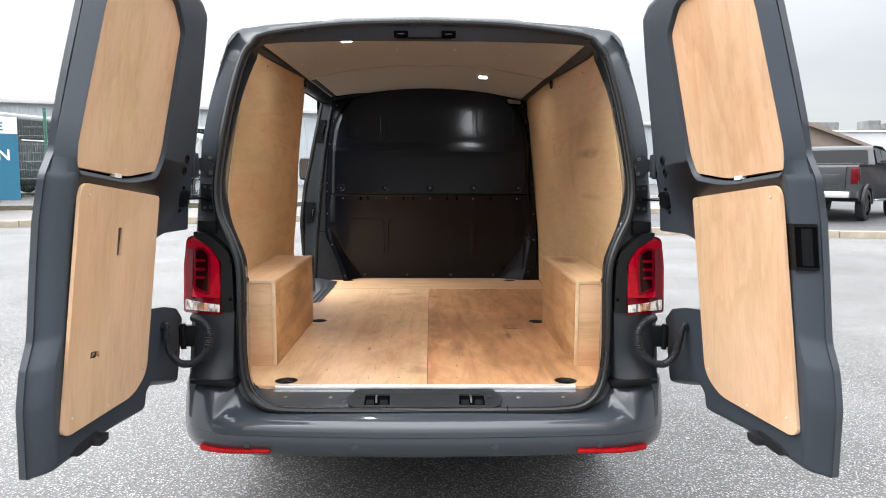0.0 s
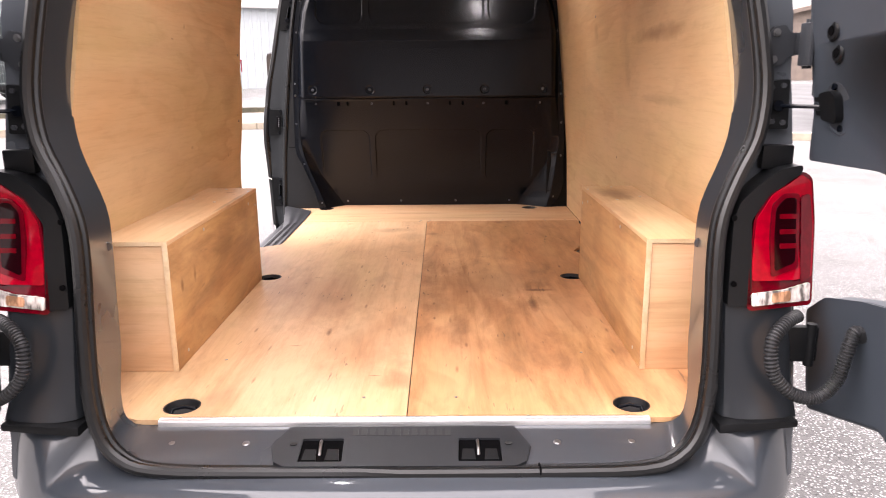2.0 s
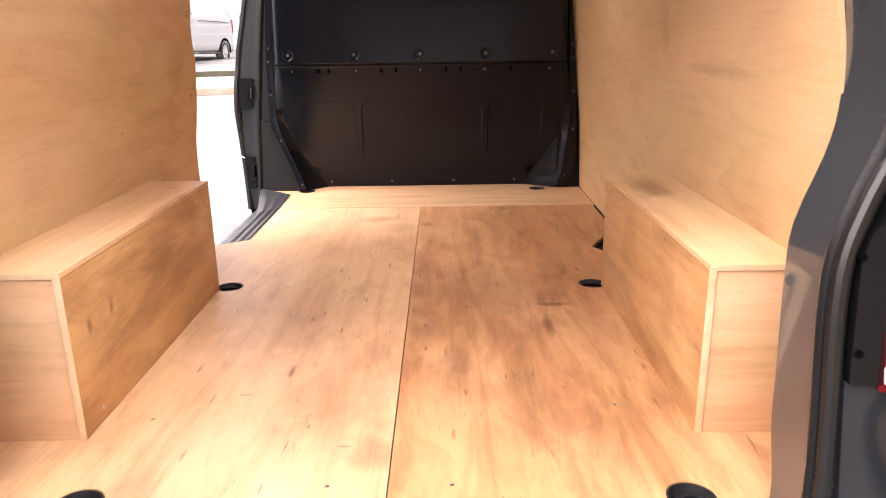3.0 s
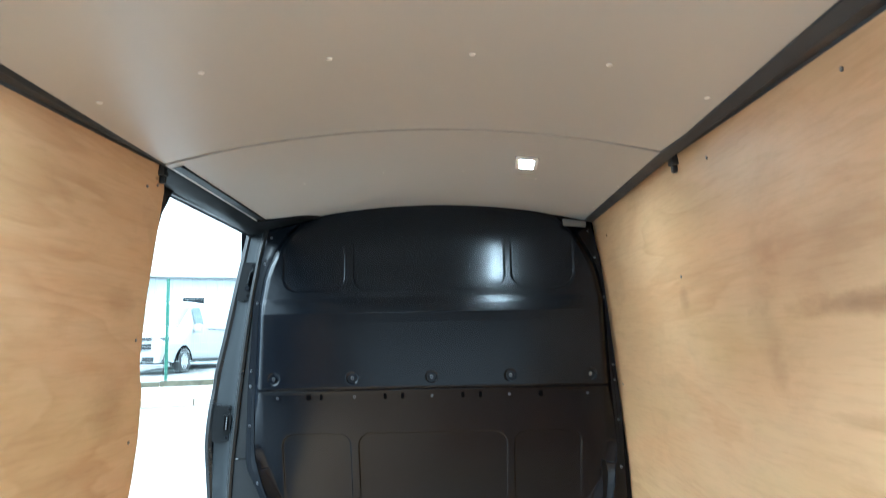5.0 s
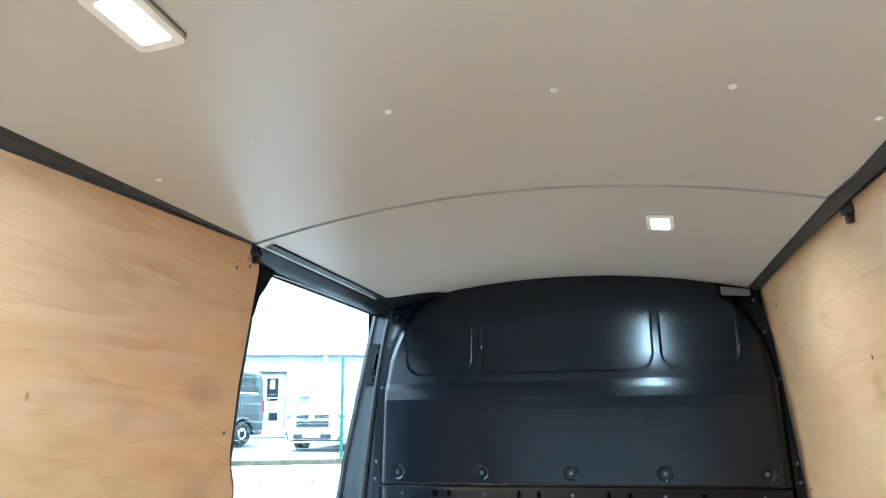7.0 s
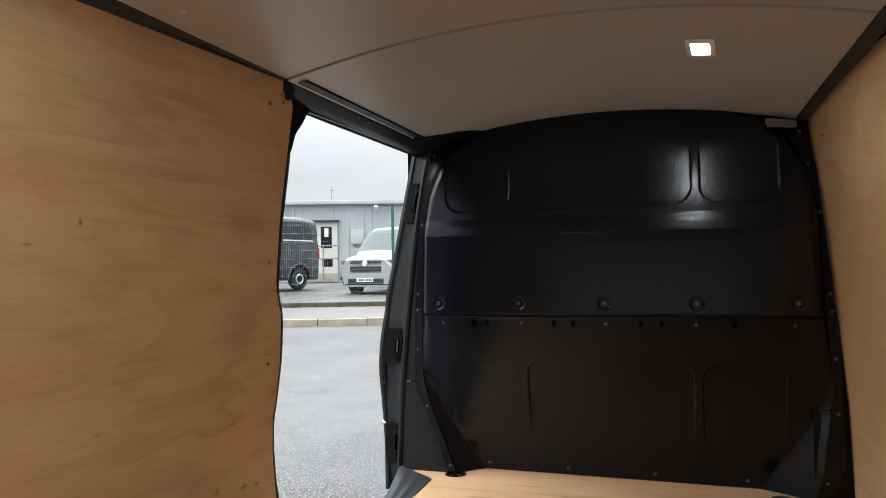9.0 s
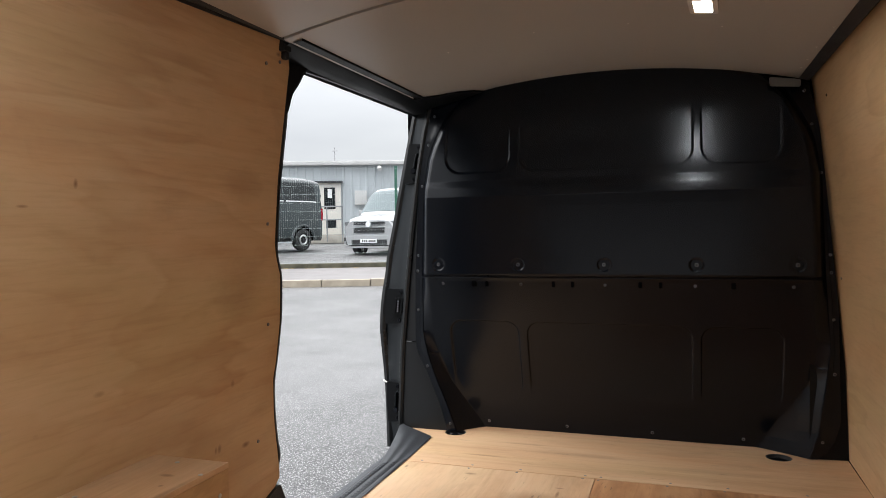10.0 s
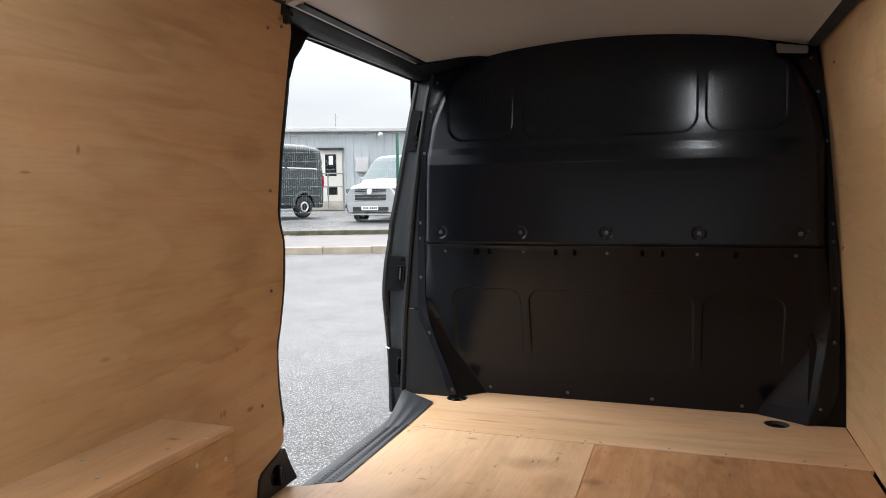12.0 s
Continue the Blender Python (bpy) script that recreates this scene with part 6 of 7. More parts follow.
# scooped corner rising from the step to the floor by the pillar
bm = bmesh.new()
rows = []
for i in range(13):
    v = i / 12
    row = []
    for x, z in [(-0.653, 0.5735)] + prof[2:-2]:
        u = (x + 0.653) / -0.112
        xe, ye = -0.660 - 0.178 * u, float(np.interp(u, [0, 0.8, 1.0], [2.484, 2.570, 2.612]))
        row.append((x + (xe - x) * v, 2.20 + (ye - 2.20) * v, z + (0.576 + 0.012 * u - z) * v ** 2.6))
    rows.append(row)
add_loft(bm, rows)
part("step_corner", bm, step_grey, opening, "smooth grey plastic step corner", 60)
# black corner piece at the foot of the rear pillar
bm = bmesh.new()
add_plate(bm, rounded([(1.462, 0.572), (1.662, 0.572), (1.625, 0.624), (1.590, 0.686), (1.484, 0.652), (1.470, 0.636)], 0.008, 3), [], lambda u, v, w: (-wall_x(v) + w, u, v), -0.03, 0.012)
corner = part("pillar_foot", bm, black_plastic, opening, "black plastic pillar foot with a round knob")
bm = bmesh.new()
add_cyl(bm, (-0.788, 1.548, 0.622), (1, 0, 0), 0.031, 0.005, 24, 0.028)
add_box(bm, -0.786, -0.768, 1.540, 1.556, 0.596, 0.648, 0.004)
part("knob", bm, black_steel, corner)

# ---------------------------------------------------------------- ground and the yard beyond
KX, KY = 0.927, 0.375


def along(k, c):
    """Plan point from the distance k along the kerb line and c across it."""
    return (KX * k - KY * c, KY * k + KX * c)


def ground_z(x, y):
    c = -KY * x + KX * y
    return float(np.interp(c, [2.0, 13.45, 16.95, 17.10, 28.0], [0.0, 0.30, 0.40, 0.56, 0.86]))


bm = bmesh.new()
cs = [-1500, -400, -100, -30, -10, -4, 0, 2, 5, 8, 11, 13.45, 15, 16.95, 17.1, 20, 24, 28, 34, 60, 150, 400, 1500]
ks = [-1500, -400, -100, -40, -25, -15, -10, -6, -3, 0, 3, 6, 10, 15, 25, 40, 100, 400, 1500]
add_loft(bm, [[(*along(k, c), ground_z(*along(k, c))) for k in ks] for c in cs])
structure("ground", bm, asphalt, "wet asphalt yard with coarse chippings, sky sheen in its pale tone", "ground")


# unseen plain wall added at the tail side; it cuts low sky light
bm = bmesh.new()
add_box(bm, -60, 60, -24.3, -24.0, -0.2, 4.6)
structure("low_sky_screen", bm, mat_plain("plain_dark_screen", (0.11, 0.085, 0.07), 0.8, vary=0.3, scale=1.2), "unseen plain dark wall added to cut low sky light", "wall")


# kerb stones, pavement, edging
kerb = tagged(new("kerb"), "pale concrete kerb along the pavement", "kerb", kind="structure")
mesh_stone = None
for i in range(34):
    k0 = -16.0 + i * 0.92
    if mesh_stone is None:
        b2 = bmesh.new()
        add_box(b2, 0.004, 0.912, 0.0, 0.14, -0.15, 0.13, 0.012)
        bmesh.ops.recalc_face_normals(b2, faces=b2.faces)
        mesh_stone = bpy.data.meshes.new("kerb_stone")
        b2.to_mesh(mesh_stone)
        b2.free()
        mesh_stone.materials.append(kerb_mat)
    ob = new("kerb_stone", mesh_stone)
    p = along(k0, 13.37)
    ob.matrix_world = pose(p[0], p[1], 0.30 + 0.004 * math.sin(i * 2.3), 0, 0, math.degrees(math.atan2(KY, KX)))
    ob.parent = kerb
bm = bmesh.new()
add_loft(bm, [[(*along(k, c), z) for k in (-16, -8, 0, 8, 15.3)] for c, z in ((13.515, 0.20), (13.515, 0.428), (15.2, 0.45), (16.95, 0.46))])
structure("pavement", bm, paving, "damp grey tarmac pavement", "pavement")
bm = bmesh.new()
for i in range(16):
    k0 = -16 + i * 2.0
    add_box(bm, k0 + 0.005, k0 + 1.995, 16.95, 17.09, 0.30, 0.575 + 0.01 * math.sin(i * 1.7), 0.015)
for v in bm.verts:
    v.co.x, v.co.y = along(v.co.x, v.co.y)
structure("edging_wall", bm, mossy, "low dark mossy edging wall under the fence", "wall")
leaf = mat_plain("fallen_leaves", (0.30, 0.22, 0.12), 0.8, vary=0.4, scale=9)
bm = bmesh.new()
rnd = random.Random(4)
for i in range(160):
    k0, c0, r = rnd.uniform(-9, 6), 16.93 - abs(rnd.gauss(0, 0.12)), rnd.uniform(0.012, 0.04)
    p = along(k0, c0)
    add_cyl(bm, (p[0], p[1], 0.455), (rnd.uniform(-0.4, 0.4), rnd.uniform(-0.4, 0.4), 1), r, 0.012, 6, r * 0.6)
tagged(finish("fallen_leaves", bm, leaf, None, "", 30), "scattered pale leaves and grit along the edging", "leaves", kind="stuff")

# mesh fence
fence = thing("mesh_fence", "green-posted welded mesh fence on a low edging", "fence")
for k in (-9.1, -6.05, -2.97, 0.13, 2.67, 5.75, 8.8):
    p = along(k, 17.02)
    bm = bmesh.new()
    add_box(bm, -0.035, 0.035, -0.035, 0.035, 0.40, 2.86, 0.006, lambda c, p=p: Vector((p[0] + KX * c.x - KY * c.y, p[1] + KY * c.x + KX * c.y, c.z)))
    part("post", bm, green_post, fence, "dark green square fence post")
bm = bmesh.new()


def wire(k0, z0, k1, z1, r, c=16.985):
    a, b = Vector((*along(k0, c), z0)), Vector((*along(k1, c), z1))
    d = (b - a).normalized()
    s = d.cross(Vector((-KY, KX, 0))).normalized()
    t = Vector((-KY, KX, 0))
    r0 = [bm.verts.new(a + s * r * math.cos(q) + t * r * math.sin(q)) for q in (0.0, 2.1, 4.2)]
    r1 = [bm.verts.new(b + s * r * math.cos(q) + t * r * math.sin(q)) for q in (0.0, 2.1, 4.2)]
    for q in range(3):
        bm.faces.new((r0[q], r0[(q + 1) % 3], r1[(q + 1) % 3], r1[q]))


for i in range(300):
    k = -9.1 + i * 0.0505
    wire(k, 0.58, k, 2.80, 0.0010)
for i in range(12):
    z = 0.60 + i * 0.2
    wire(-9.1, z, 6.0, z, 0.0011)
    wire(-9.1, z + 0.012, 6.0, z + 0.012, 0.0011, 16.997)
part("wire_mesh", bm, wire_mat, fence, "pale welded wire mesh")["kind"] = "stuff"


# flat lettering for the sign
def text_mesh(body, size, thick=0.004):
    cu = bpy.data.curves.new("lettering", "FONT")
    cu.body, cu.size, cu.extrude, cu.offset = body, size, thick, size * 0.018
    tmp = bpy.data.objects.new("lettering_source", cu)
    scene.collection.objects.link(tmp)
    me2 = bpy.data.meshes.new_from_object(tmp.evaluated_get(bpy.context.evaluated_depsgraph_get()))
    bpy.data.objects.remove(tmp)
    return me2


sign = thing("site_sign", "blue and white sign board hung on the mesh fence", "sign")
for name, z0, z1, mat, lab in (("lower_board", 0.70, 2.235, sign_blue, "blue sign board"), ("upper_board", 2.235, 2.62, trim_white, "white header board")):
    bm = bmesh.new()
    add_box(bm, -7.3, -3.54, 16.945, 16.965, z0, z1)
    for v in bm.verts:
        v.co.x, v.co.y = along(v.co.x, v.co.y)
    part(name, bm, mat, sign, lab)
ang = math.degrees(math.atan2(KY, KX))
for body, size, k, z, mat in (("N", 0.35, -3.97, 1.63, trim_white), ("E", 0.26, -3.95, 2.31, sign_blue)):
    me2 = text_mesh(body, size)
    me2.materials.append(mat)
    ob = new("letter", me2)
    p = along(k, 16.938)
    ob.matrix_world = pose(p[0], p[1], z, 90, 0, ang)
    ob.parent = sign

# industrial unit
unit = thing("industrial_unit", "low pale blue-grey clad industrial unit", "building")
bm = bmesh.new()
W0, W1, C0, C1 = -34.0, 26.0, 28.0, 44.0
step_k = 0.30
n = int((W1 - W0) / step_k)
line = []
for i in range(n):
    k = W0 + i * step_k
    line += [(k, C0), (k + 0.20, C0), (k + 0.215, C0 - 0.025), (k + 0.285, C0 - 0.025)]
line.append((W1, C0))
add_loft(bm, [[(*along(k, c), z) for k, c in line] for z in (0.8, 3.86)])
add_box(bm, W0, W1, C0 + 0.02, C1, 0.8, 3.90, 0, lambda q: Vector((*along(q.x, q.y), q.z)))
part("wall", bm, cladding, unit, "ribbed pale blue-grey metal cladding", 20)
bm = bmesh.new()
add_box(bm, W0 - 0.2, W1 + 0.2, C0 - 0.22, C0 + 0.05, 3.84, 3.99, 0.02)
add_box(bm, W0 - 0.2, W1 + 0.2, C0 + 0.05, C1, 3.95, 4.02)
for v in bm.verts:
    v.co.x, v.co.y = along(v.co.x, v.co.y)
part("gutter", bm, gutter_white, unit, "white eaves gutter")


def on_unit(name, k0, k1, z0, z1, mat, parent, lab="", c0=27.93, c1=28.0, bev=0.01):
    b3 = bmesh.new()
    add_box(b3, k0, k1, c0, c1, z0, z1, bev)
    for v in b3.verts:
        v.co.x, v.co.y = along(v.co.x, v.co.y)
    return part(name, b3, mat, parent, lab)


pale_door = mat_plain("cream_door_paint", (0.62, 0.60, 0.55), 0.4, vary=0.05)
d = on_unit("door", -2.93, -2.06, 1.18, 3.16, pale_door, unit, "cream entrance door with two dark panes", 27.90)
on_unit("pane", -2.70, -2.27, 2.15, 2.98, glass_dark, d, "", 27.885, 27.90, 0.003)
on_unit("pane", -2.65, -2.25, 1.42, 1.72, glass_dark, d, "", 27.885, 27.90, 0.003)
on_unit("notice", -2.56, -2.40, 2.58, 2.92, trim_white, d, "white paper notice", 27.88, 27.886, 0.001)
on_unit("door_hood", -3.02, -1.98, 3.17, 3.23, grey_plastic, unit, "dark door hood", 27.75)
on_unit("step_block", -3.3, -1.7, 0.85, 1.17, concrete, unit, "concrete doorstep", 26.9, 27.9)
w = on_unit("window", 0.70, 1.60, 2.60, 3.18, trim_white, unit, "white-framed high window", 27.92)
on_unit("pane", 0.78, 1.52, 2.68, 3.10, glass_dark, w, "", 27.91, 27.93, 0.003)
on_unit("meter_box", -1.52, -1.05, 2.30, 2.85, gutter_white, unit, "white wall cabinet", 27.82)
b3 = bmesh.new()
p = along(-0.55, 27.78)
add_cyl(b3, (p[0], p[1], 3.72), (0.5, -1, -0.35), 0.09, 0.28, 14, 0.07)
add_cyl(b3, (p[0], p[1], 3.72), (KY, -KX, 0), 0.03, -0.2, 10)
part("security_camera", b3, gutter_white, unit, "white security camera")
b3 = bmesh.new()
p = along(-2.45, 30)
add_cyl(b3, (p[0], p[1], 4.0), (0, 0, 1), 0.02, 0.75, 8)
add_box(b3, p[0] - 0.12, p[0] + 0.12, p[1] - 0.01, p[1] + 0.01, 4.60, 4.63)
part("aerial", b3, steel, unit, "thin roof aerial")
galv = mat_plain("galvanised_tube", (0.24, 0.25, 0.255), 0.45, metal=0.5, vary=0.12)
rail = thing("handrail", "galvanised tube handrail by the doorstep", "handrail")
for k in (-2.42, -1.87):
    b3 = bmesh.new()
    p = along(k, 26.0)
    add_cyl(b3, (p[0], p[1], 0.90), (0, 0, 1), 0.025, 1.30, 10)
    part("upright", b3, galv, rail)
for z in (2.19, 1.72):
    b3 = bmesh.new()
    add_tube(b3, [(*along(-3.0, 26.0), z), (*along(-1.85, 26.0), z)], 0.025, 10)
    part("rail", b3, galv, rail)


# ---------------------------------------------------------------- parked vans
headlamp_mat = mat_plain("headlamp_lens", (0.11, 0.115, 0.12), 0.12, coat=0.3, vary=0.3, scale=14)


def parked_van(label, at, body, front=True, tall=1.0):
    t = thing("panel_van", label, "van", "vans parked in the far yard", at)

    def up(bm):
        for v in bm.verts:
            if v.co.z > 0.6:
                v.co.z = 0.6 + (v.co.z - 0.6) * tall
        return bm

    def patch_part(name, mat, lab, *a, both=True, parent=t):
        made = []
        for side in ((1, -1) if both else (-1,)):
            b4 = bmesh.new()
            skin_patch(b4, *a[:4], side, *a[4:])
            made.append(part(name, up(b4), mat, parent, lab))
        return made
    b4 = bmesh.new()
    for side in (1, -1):
        skin_patch(b4, 0.0, 4.9, 0.0, 1.0, side, 0.0, 50, 30)
    for side in (1,):
        for yy in (0.0, 4.9):
            loop = [skin(yy, j / 30, 1) for j in range(31)] + [skin(yy, j / 30, -1) for j in range(30, -1, -1)]
            b4.faces.new([b4.verts.new(q) for q in loop])
    add_box(b4, -0.80, 0.80, 0.1, 4.75, 0.30, 0.45)
    bmesh.ops.remove_doubles(b4, verts=b4.verts, dist=1e-4)
    part("body", up(b4), body, t, "", 40)
    patch_part("cab_window", glass_pale if front else glass_dark, "tinted cab window", 2.95, 3.44, 0.41, 0.60, 0.022)
    b4 = bmesh.new()
    for side in (1, -1):
        skin_patch(b4, 3.46, 4.10, 0.66, 1.0, side, 0.022, 20, 20)
    bmesh.ops.remove_doubles(b4, verts=b4.verts, dist=1e-4)
    part("windscreen", up(b4), glass_pale, t, "windscreen with its pale reflection in the colour")
    patch_part("sill_trim", black_plastic, "black lower trim", 0.0, 4.85, 0.0, 0.07, 0.008)
    for side in (1, -1):
        for yw in (0.95, 4.0):
            # no arch is cut; a near-black ring paints its shade
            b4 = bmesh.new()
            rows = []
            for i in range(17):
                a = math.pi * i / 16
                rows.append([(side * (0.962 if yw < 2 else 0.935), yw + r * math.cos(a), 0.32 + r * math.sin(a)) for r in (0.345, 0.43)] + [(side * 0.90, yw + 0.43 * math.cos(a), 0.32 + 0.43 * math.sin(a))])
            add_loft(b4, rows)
            part("wheel_arch", b4, dark_void, t, "near-black ring for the shade in the wheel arch")
            if front:
                wheel_on(t, side * 0.885, yw, spokes=10)
                continue
            b4 = bmesh.new()
            add_tube(b4, [(side * 0.955, yw + 0.46 * math.cos(a), 0.32 + 0.46 * math.sin(a)) for a in (math.pi * i / 20 for i in range(21))], 0.045, 8)
            part("arch_flare", b4, body, t, "body-coloured wheel arch flare")
            wheel = wheel_on(t, side * 0.905, yw, spokes=0, rim=black_plastic)
            b4 = bmesh.new()
            add_tube(b4, [(side * 0.952, yw + 0.135 * math.cos(a), 0.335 + 0.135 * math.sin(a)) for a in (math.pi * i / 14 for i in range(28))], 0.026, 8, True)
            part("wheel_ring", b4, alu, wheel, "silver ring of the steel wheel")
        b4 = bmesh.new()
        add_box(b4, min(side * 0.97, side * 1.17), max(side * 0.97, side * 1.17), 3.45, 3.58, 1.10, 1.32, 0.035)
        part("door_mirror", b4, body, t)
        b4 = bmesh.new()
        add_box(b4, min(side * 0.80, side * 0.845), max(side * 0.80, side * 0.845), -0.03, 0.06, 0.92, 1.30, 0.012)
        part("tail_lamp", b4, red_lens, t, "tall red tail lamp")
        if not front:
            continue
        b4 = bmesh.new()
        add_box(b4, min(side * 0.962, side * 0.972), max(side * 0.962, side * 0.972), 0.3, 2.7, 1.195, 1.215, 0.003)
        part("slide_rail", b4, black_plastic, t)
    if front:
        def nose(name, mat, lab, x0, x1, z0, z1, d0, d1, bev=0.01, parent=t, bend=0.10):
            b5 = bmesh.new()
            n = 10
            rows = []
            for i in range(n + 1):
                x = x0 + (x1 - x0) * i / n
                back = bend * (abs(x) / 0.8) ** 3
                rows.append([(x, 4.9 + d - back, z) for d, z in ((d0, z0), (d1, z0 + bev), (d1, z1 - bev), (d0, z1))])
            g5 = add_loft(b5, rows, closed=True)
            b5.faces.new(g5[0])
            b5.faces.new(g5[-1])
            return part(name, b5, mat, parent, lab)
        nose("front_bumper", body, "", -0.90, 0.90, 0.30, 0.66, -0.25, 0.03, 0.05)
        nose("lower_lip", body, "", -0.80, 0.80, 0.21, 0.29, -0.2, 0.035, 0.02)
        for z0, z1, hw in ((0.855, 0.945, 0.56), (0.63, 0.80, 0.70)):
            g = nose("grille", black_plastic, "black slatted grille", -hw, hw, z0, z1, -0.05, 0.025)
            for q in (0.0, 0.5, 1.0):
                zq = z0 + (z1 - z0) * q
                nose("grille_bar", alu, "", -hw, hw, zq - 0.0035, zq + 0.0035, 0.0, 0.034, 0.002, g)
        nose("lower_intake", black_plastic, "black lower intake", -0.80, 0.80, 0.29, 0.47, -0.1, 0.038, 0.02)
        for side in (1, -1):
            nose("fog_lamp_recess", black_plastic, "", *sorted((side * 0.60, side * 0.88)), 0.40, 0.53, -0.1, 0.04, 0.02)
            nose("headlamp", headlamp_mat, "clear headlamp", *sorted((side * 0.565, side * 0.85)), 0.83, 0.965, -0.12, 0.022, 0.02)
        b4 = bmesh.new()
        add_cyl(b4, (0, 4.92, 0.875), (0, 1, 0.1), 0.08, 0.03, 24)
        part("badge", b4, alu, t, "round silver badge")
        pl = nose("number_plate", trim_white, "white number plate with dark bars", -0.26, 0.26, 0.36, 0.47, 0.0, 0.045, 0.003, t, 0.0)
        for x0 in (-0.21, -0.15, -0.09, -0.03, 0.06, 0.12, 0.18):
            nose("bar", black_plastic, "", x0 - 0.018, x0 + 0.018, 0.385, 0.448, 0.03, 0.050, 0.002, pl, 0.0)
    else:
        for y0, y1 in ((0.30, 1.62), (1.68, 2.85)):
            b4 = bmesh.new()
            skin_patch(b4, y0, y1, 0.425, 0.615, -1, 0.02, 8)
            w = part("side_window", up(b4), glass_slate, t, "dark side window with its grey reflection in the colour")
            b4 = bmesh.new()
            skin_patch(b4, y0 + 0.02, y1 - 0.02, 0.418, 0.428, -1, 0.028, 8, 3)
            part("lower_strip", up(b4), alu, w, "pale strip under the window")
    return t


p = (-7.37, 22.8)
parked_van("white panel van parked nose-on behind the fence", pose(p[0], p[1], ground_z(p[0], p[1] - 2.5) - 0.13, 0.8, 0, 173.2), paint_white)
p = (-11.40, 20.47)
parked_van("dark slate van parked beside the unit door", pose(p[0], p[1], ground_z(p[0], p[1]), 0, 0, 163.6), paint_green, False, 1.21)


# ---------------------------------------------------------------- pickups, far buildings
dull_glass = mat_plain("dull_dark_glass", (0.005, 0.006, 0.007), 0.08, spec=0.12, vary=0.1)


def pickup(label, at):
    t = thing("pickup_truck", label, "pickup truck", "pickups parked along the kerb", at)
    side_prof = [(0.0, 0.60), (-0.02, 0.95), (0.0, 1.33), (0.05, 1.38), (1.66, 1.40), (1.74, 1.43), (1.92, 1.78), (2.02, 1.86), (2.25, 1.90), (3.1, 1.89), (3.35, 1.82), (4.05, 1.36), (4.9, 1.27), (5.2, 1.16), (5.32, 0.95), (5.35, 0.52), (4.9, 0.45), (0.3, 0.50)]
    b4 = bmesh.new()
    rows = []
    for x, inset in ((-0.88, 0.10), (-0.93, 0.03), (-0.95, 0.0), (-0.80, 0.0), (0.80, 0.0), (0.95, 0.0), (0.93, 0.03), (0.88, 0.10)):
        row = []
        for y, z in side_prof:
            narrow = 1 - 0.17 * max(0, (z - 1.38) / 0.52)
            row.append((x * narrow, y + inset * (1 if y < 2.6 else -1) * 0.5, z - inset * (0.5 if z > 1.0 else 0.0)))
        rows.append(row)
    add_loft(b4, rows, closed=True)
    for r in (0, -1):
        b4.faces.new([b4.verts.new(q) for q in rows[r]])
    bmesh.ops.remove_doubles(b4, verts=b4.verts, dist=1e-4)
    part("body", b4, paint_pickup, t, "", 30)
    b4 = bmesh.new()
    add_box(b4, -0.80, 0.80, 0.10, 1.64, 1.37, 1.42, 0.02)
    part("bed_cover", b4, black_plastic, t, "black load bed cover")
    b4 = bmesh.new()
    add_plate(b4, rounded([(-0.78, 0.0), (0.78, 0.0), (0.71, 0.35), (-0.71, 0.35)], 0.05), [], lambda u, v, w: (u, 1.735 + v * 0.50 - w, 1.43 + v), 0.0, 0.012)
    part("rear_window", b4, dull_glass, t, "dark rear window")
    b4 = bmesh.new()
    add_box(b4, -0.70, 0.70, -0.045, 0.02, 0.80, 1.33, 0.02)
    gate = part("tailgate", b4, paint_pickup, t, "dark tailgate")
    b4 = bmesh.new()
    add_box(b4, -0.56, 0.56, -0.055, -0.03, 0.90, 1.16, 0.015)
    part("tailgate_panel", b4, paint_pickup, gate)
    b4 = bmesh.new()
    add_box(b4, -0.12, 0.12, -0.062, -0.03, 1.20, 1.26, 0.01)
    part("tailgate_handle", b4, black_plastic, gate)
    b4 = bmesh.new()
    add_box(b4, -0.82, 0.82, -0.17, 0.06, 0.60, 0.75, 0.035)
    part("rear_bumper", b4, alu, t, "bright rear bumper")
    for s in (1, -1):
        b4 = bmesh.new()
        add_box(b4, min(s * 0.80, s * 0.965), max(s * 0.80, s * 0.965), -0.05, 0.16, 0.93, 1.31, 0.04)
        part("tail_lamp", b4, red_bar, t, "red tail lamp")
        for yw in (1.15, 4.3):
            wheel_on(t, s * 0.88, yw, 0.40, 0.40, 6, rim=dark_alloy)
            b4 = bmesh.new()
            rows = []
            for i in range(17):
                a = math.pi * i / 16
                rows.append([(s * (0.90 if k else 0.962), yw + r * math.cos(a), 0.42 + r * math.sin(a)) for k, r in ((1, 0.40), (0, 0.41), (0, 0.49), (1, 0.51))])
            add_loft(b4, rows)
            part("wheel_arch", b4, black_plastic, t)
        for y0, y1, y2, y3 in ((1.98, 2.10, 2.62, 2.64), (2.70, 2.70, 3.22, 3.72)):
            b4 = bmesh.new()
            add_plate(b4, rounded([(y0 - 0.05, 1.44), (y3, 1.44), (y2, 1.78), (y1, 1.80)], 0.03), [], lambda u, v, w, s=s: (s * (0.945 * (1 - 0.17 * (v - 1.38) / 0.52) + w), u, v), -0.02, 0.012)
            part("side_window", b4, dull_glass, t, "dark side window")
        b4 = bmesh.new()
        add_box(b4, min(s * 0.95, s * 1.14), max(s * 0.95, s * 1.14), 3.45, 3.57, 1.36, 1.56, 0.03)
        part("door_mirror", b4, paint_pickup, t)
        b4 = bmesh.new()
        add_box(b4, min(s * 0.93, s * 1.0), max(s * 0.93, s * 1.0), 1.75, 3.75, 0.48, 0.53, 0.015)
        part("side_step", b4, alu, t, "bright side step")
    return t


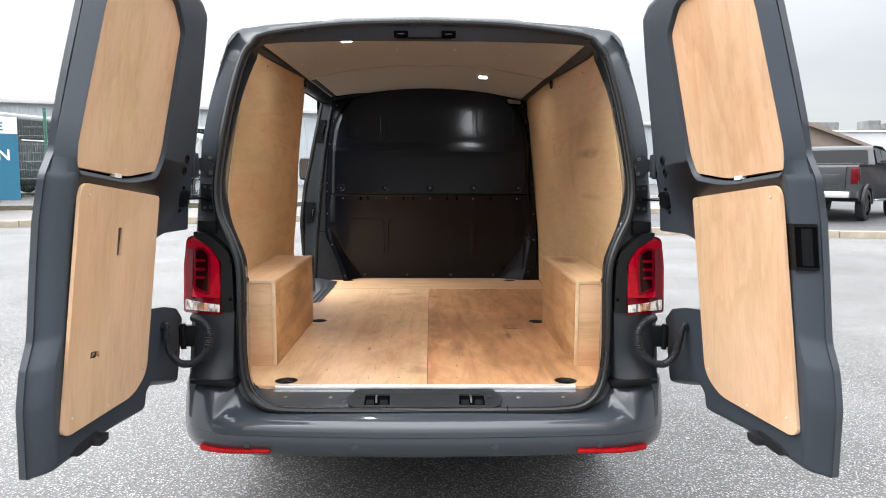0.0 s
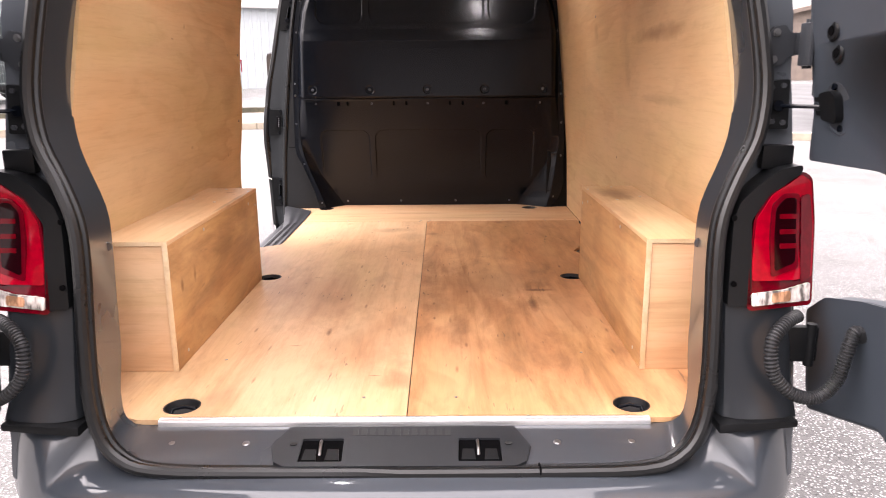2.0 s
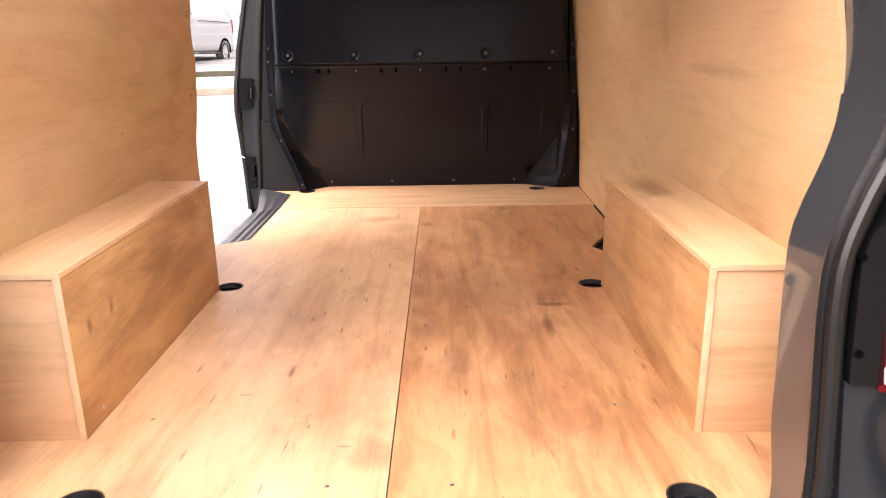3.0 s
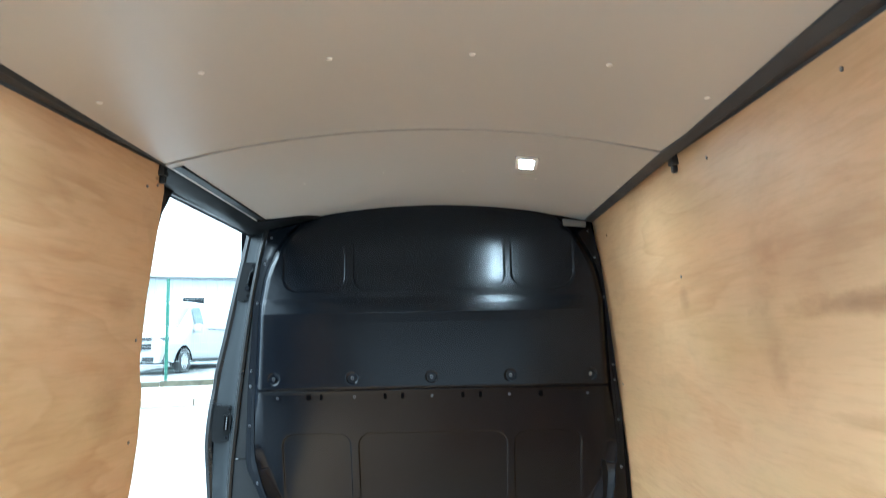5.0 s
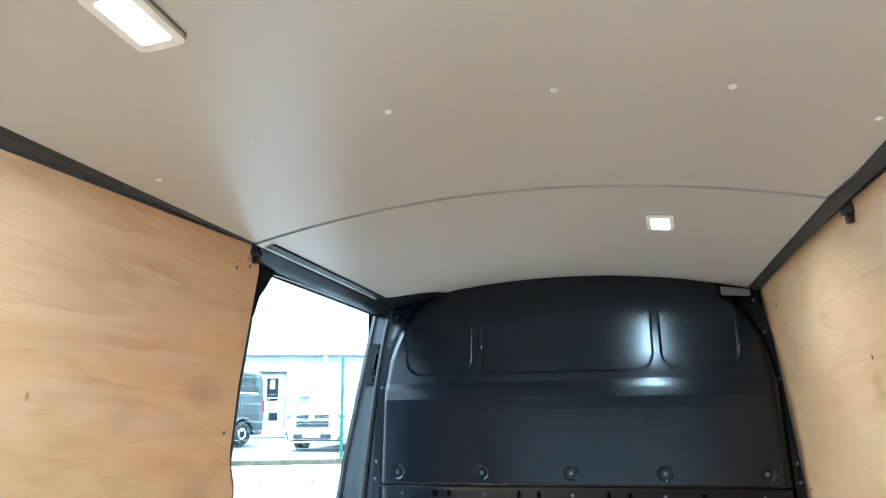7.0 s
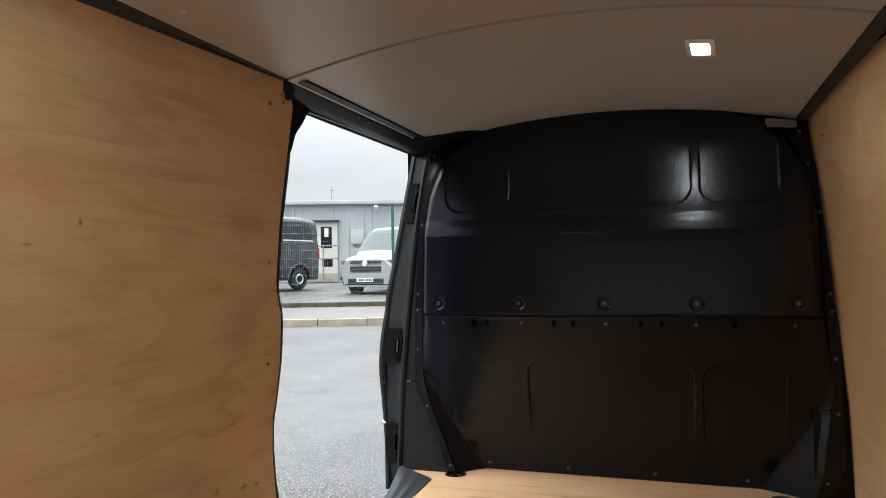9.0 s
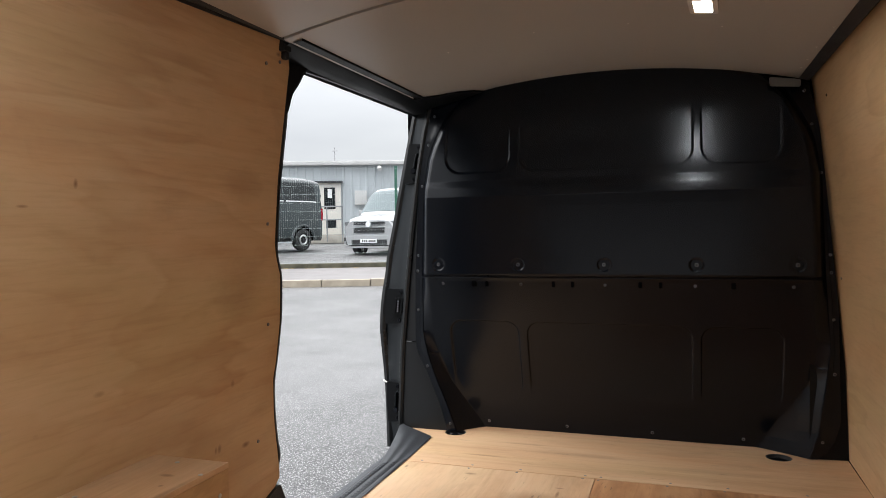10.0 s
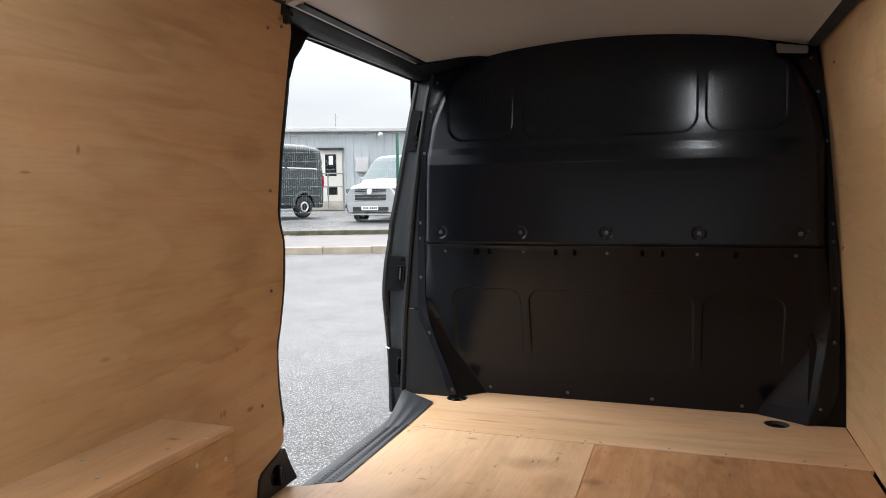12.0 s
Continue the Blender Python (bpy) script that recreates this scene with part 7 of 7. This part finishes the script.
pickup("dark grey pickup truck with a bright rear bumper by the kerb", pose(9.25, 14.83, ground_z(10, 15), 0, 0, -43))
pickup("second dark pickup parked behind the first one", pose(12.9, 15.6, ground_z(13, 16), 0, 0, -43))

bm = bmesh.new()
add_loft(bm, [[(x, y - 0.06 * (x - 8), ground_z(x, y) + 0.012) for x in (4.2, 8, 12, 18, 26, 40)] for y in (11.3, 14, 18, 24, 34)])
structure("parking_area", bm, mat_plain("dark_parking_tarmac", (0.062, 0.062, 0.064), 0.6, vary=0.25, scale=2.5, bump=0.4, bump_scale=120), "dark tarmac parking area behind the kerb", "ground")
kerb2 = tagged(new("kerb"), "pale concrete kerb before the parked pickups", "kerb", kind="structure")
for i in range(16):
    ob = new("kerb_stone", mesh_stone)
    x = 4.2 + i * 0.92
    y = 11.15 - 0.06 * (x - 8)
    ob.matrix_world = pose(x, y, ground_z(x, y), 0, 0, -3.4)
    ob.parent = kerb2
gable = thing("gabled_shed", "brown-roofed shed beyond the pickups", "building")
bm = bmesh.new()
add_box(bm, 14, 29.2, 45, 58, 0.5, 3.2)
part("wall", bm, roof_brown, gable, "brown shed wall")
bm = bmesh.new()
rows = [[(13.6, y, 3.3), (22.8, y, 5.4), (29.6, y, 3.0), (29.6, y, 2.8), (22.8, y, 5.15), (13.6, y, 3.1)] for y in (44.6, 58.4)]
g = add_loft(bm, rows, closed=True)
for r in g:
    bm.faces.new(r)
part("roof", bm, roof_brown, gable, "brown pitched roof")
bm = bmesh.new()
add_plate(bm, [(14, 3.2), (22.8, 5.2), (29.2, 3.0)], [], lambda u, v, w: (u, 45 + w, v), -0.02, 0.3)
part("gable_end", bm, roof_brown, gable)
plant_grey = mat_plain("rooftop_plant_grey", (0.11, 0.11, 0.11), 0.6, vary=0.4, scale=1.5)
hall = thing("white_hall", "long white flat-roofed hall with roof plant", "building")
bm = bmesh.new()
add_box(bm, 20, 75, 66, 95, 0.5, 5.45)
part("wall", bm, white_wall, hall, "white clad wall")
bm = bmesh.new()
add_box(bm, 19.8, 75.2, 65.8, 95.2, 5.45, 5.62)
part("parapet", bm, trim_white, hall)
for x, w2, h in ((38.0, 3.0, 0.9), (43.0, 1.2, 1.1), (45.5, 1.6, 0.9), (50.5, 2.4, 1.3), (36.0, 0.4, 1.4)):
    bm = bmesh.new()
    add_box(bm, x - w2 / 2, x + w2 / 2, 68, 70, 5.6, 5.6 + h, 0.05)
    part("roof_unit", bm, plant_grey, hall, "grey rooftop plant unit")
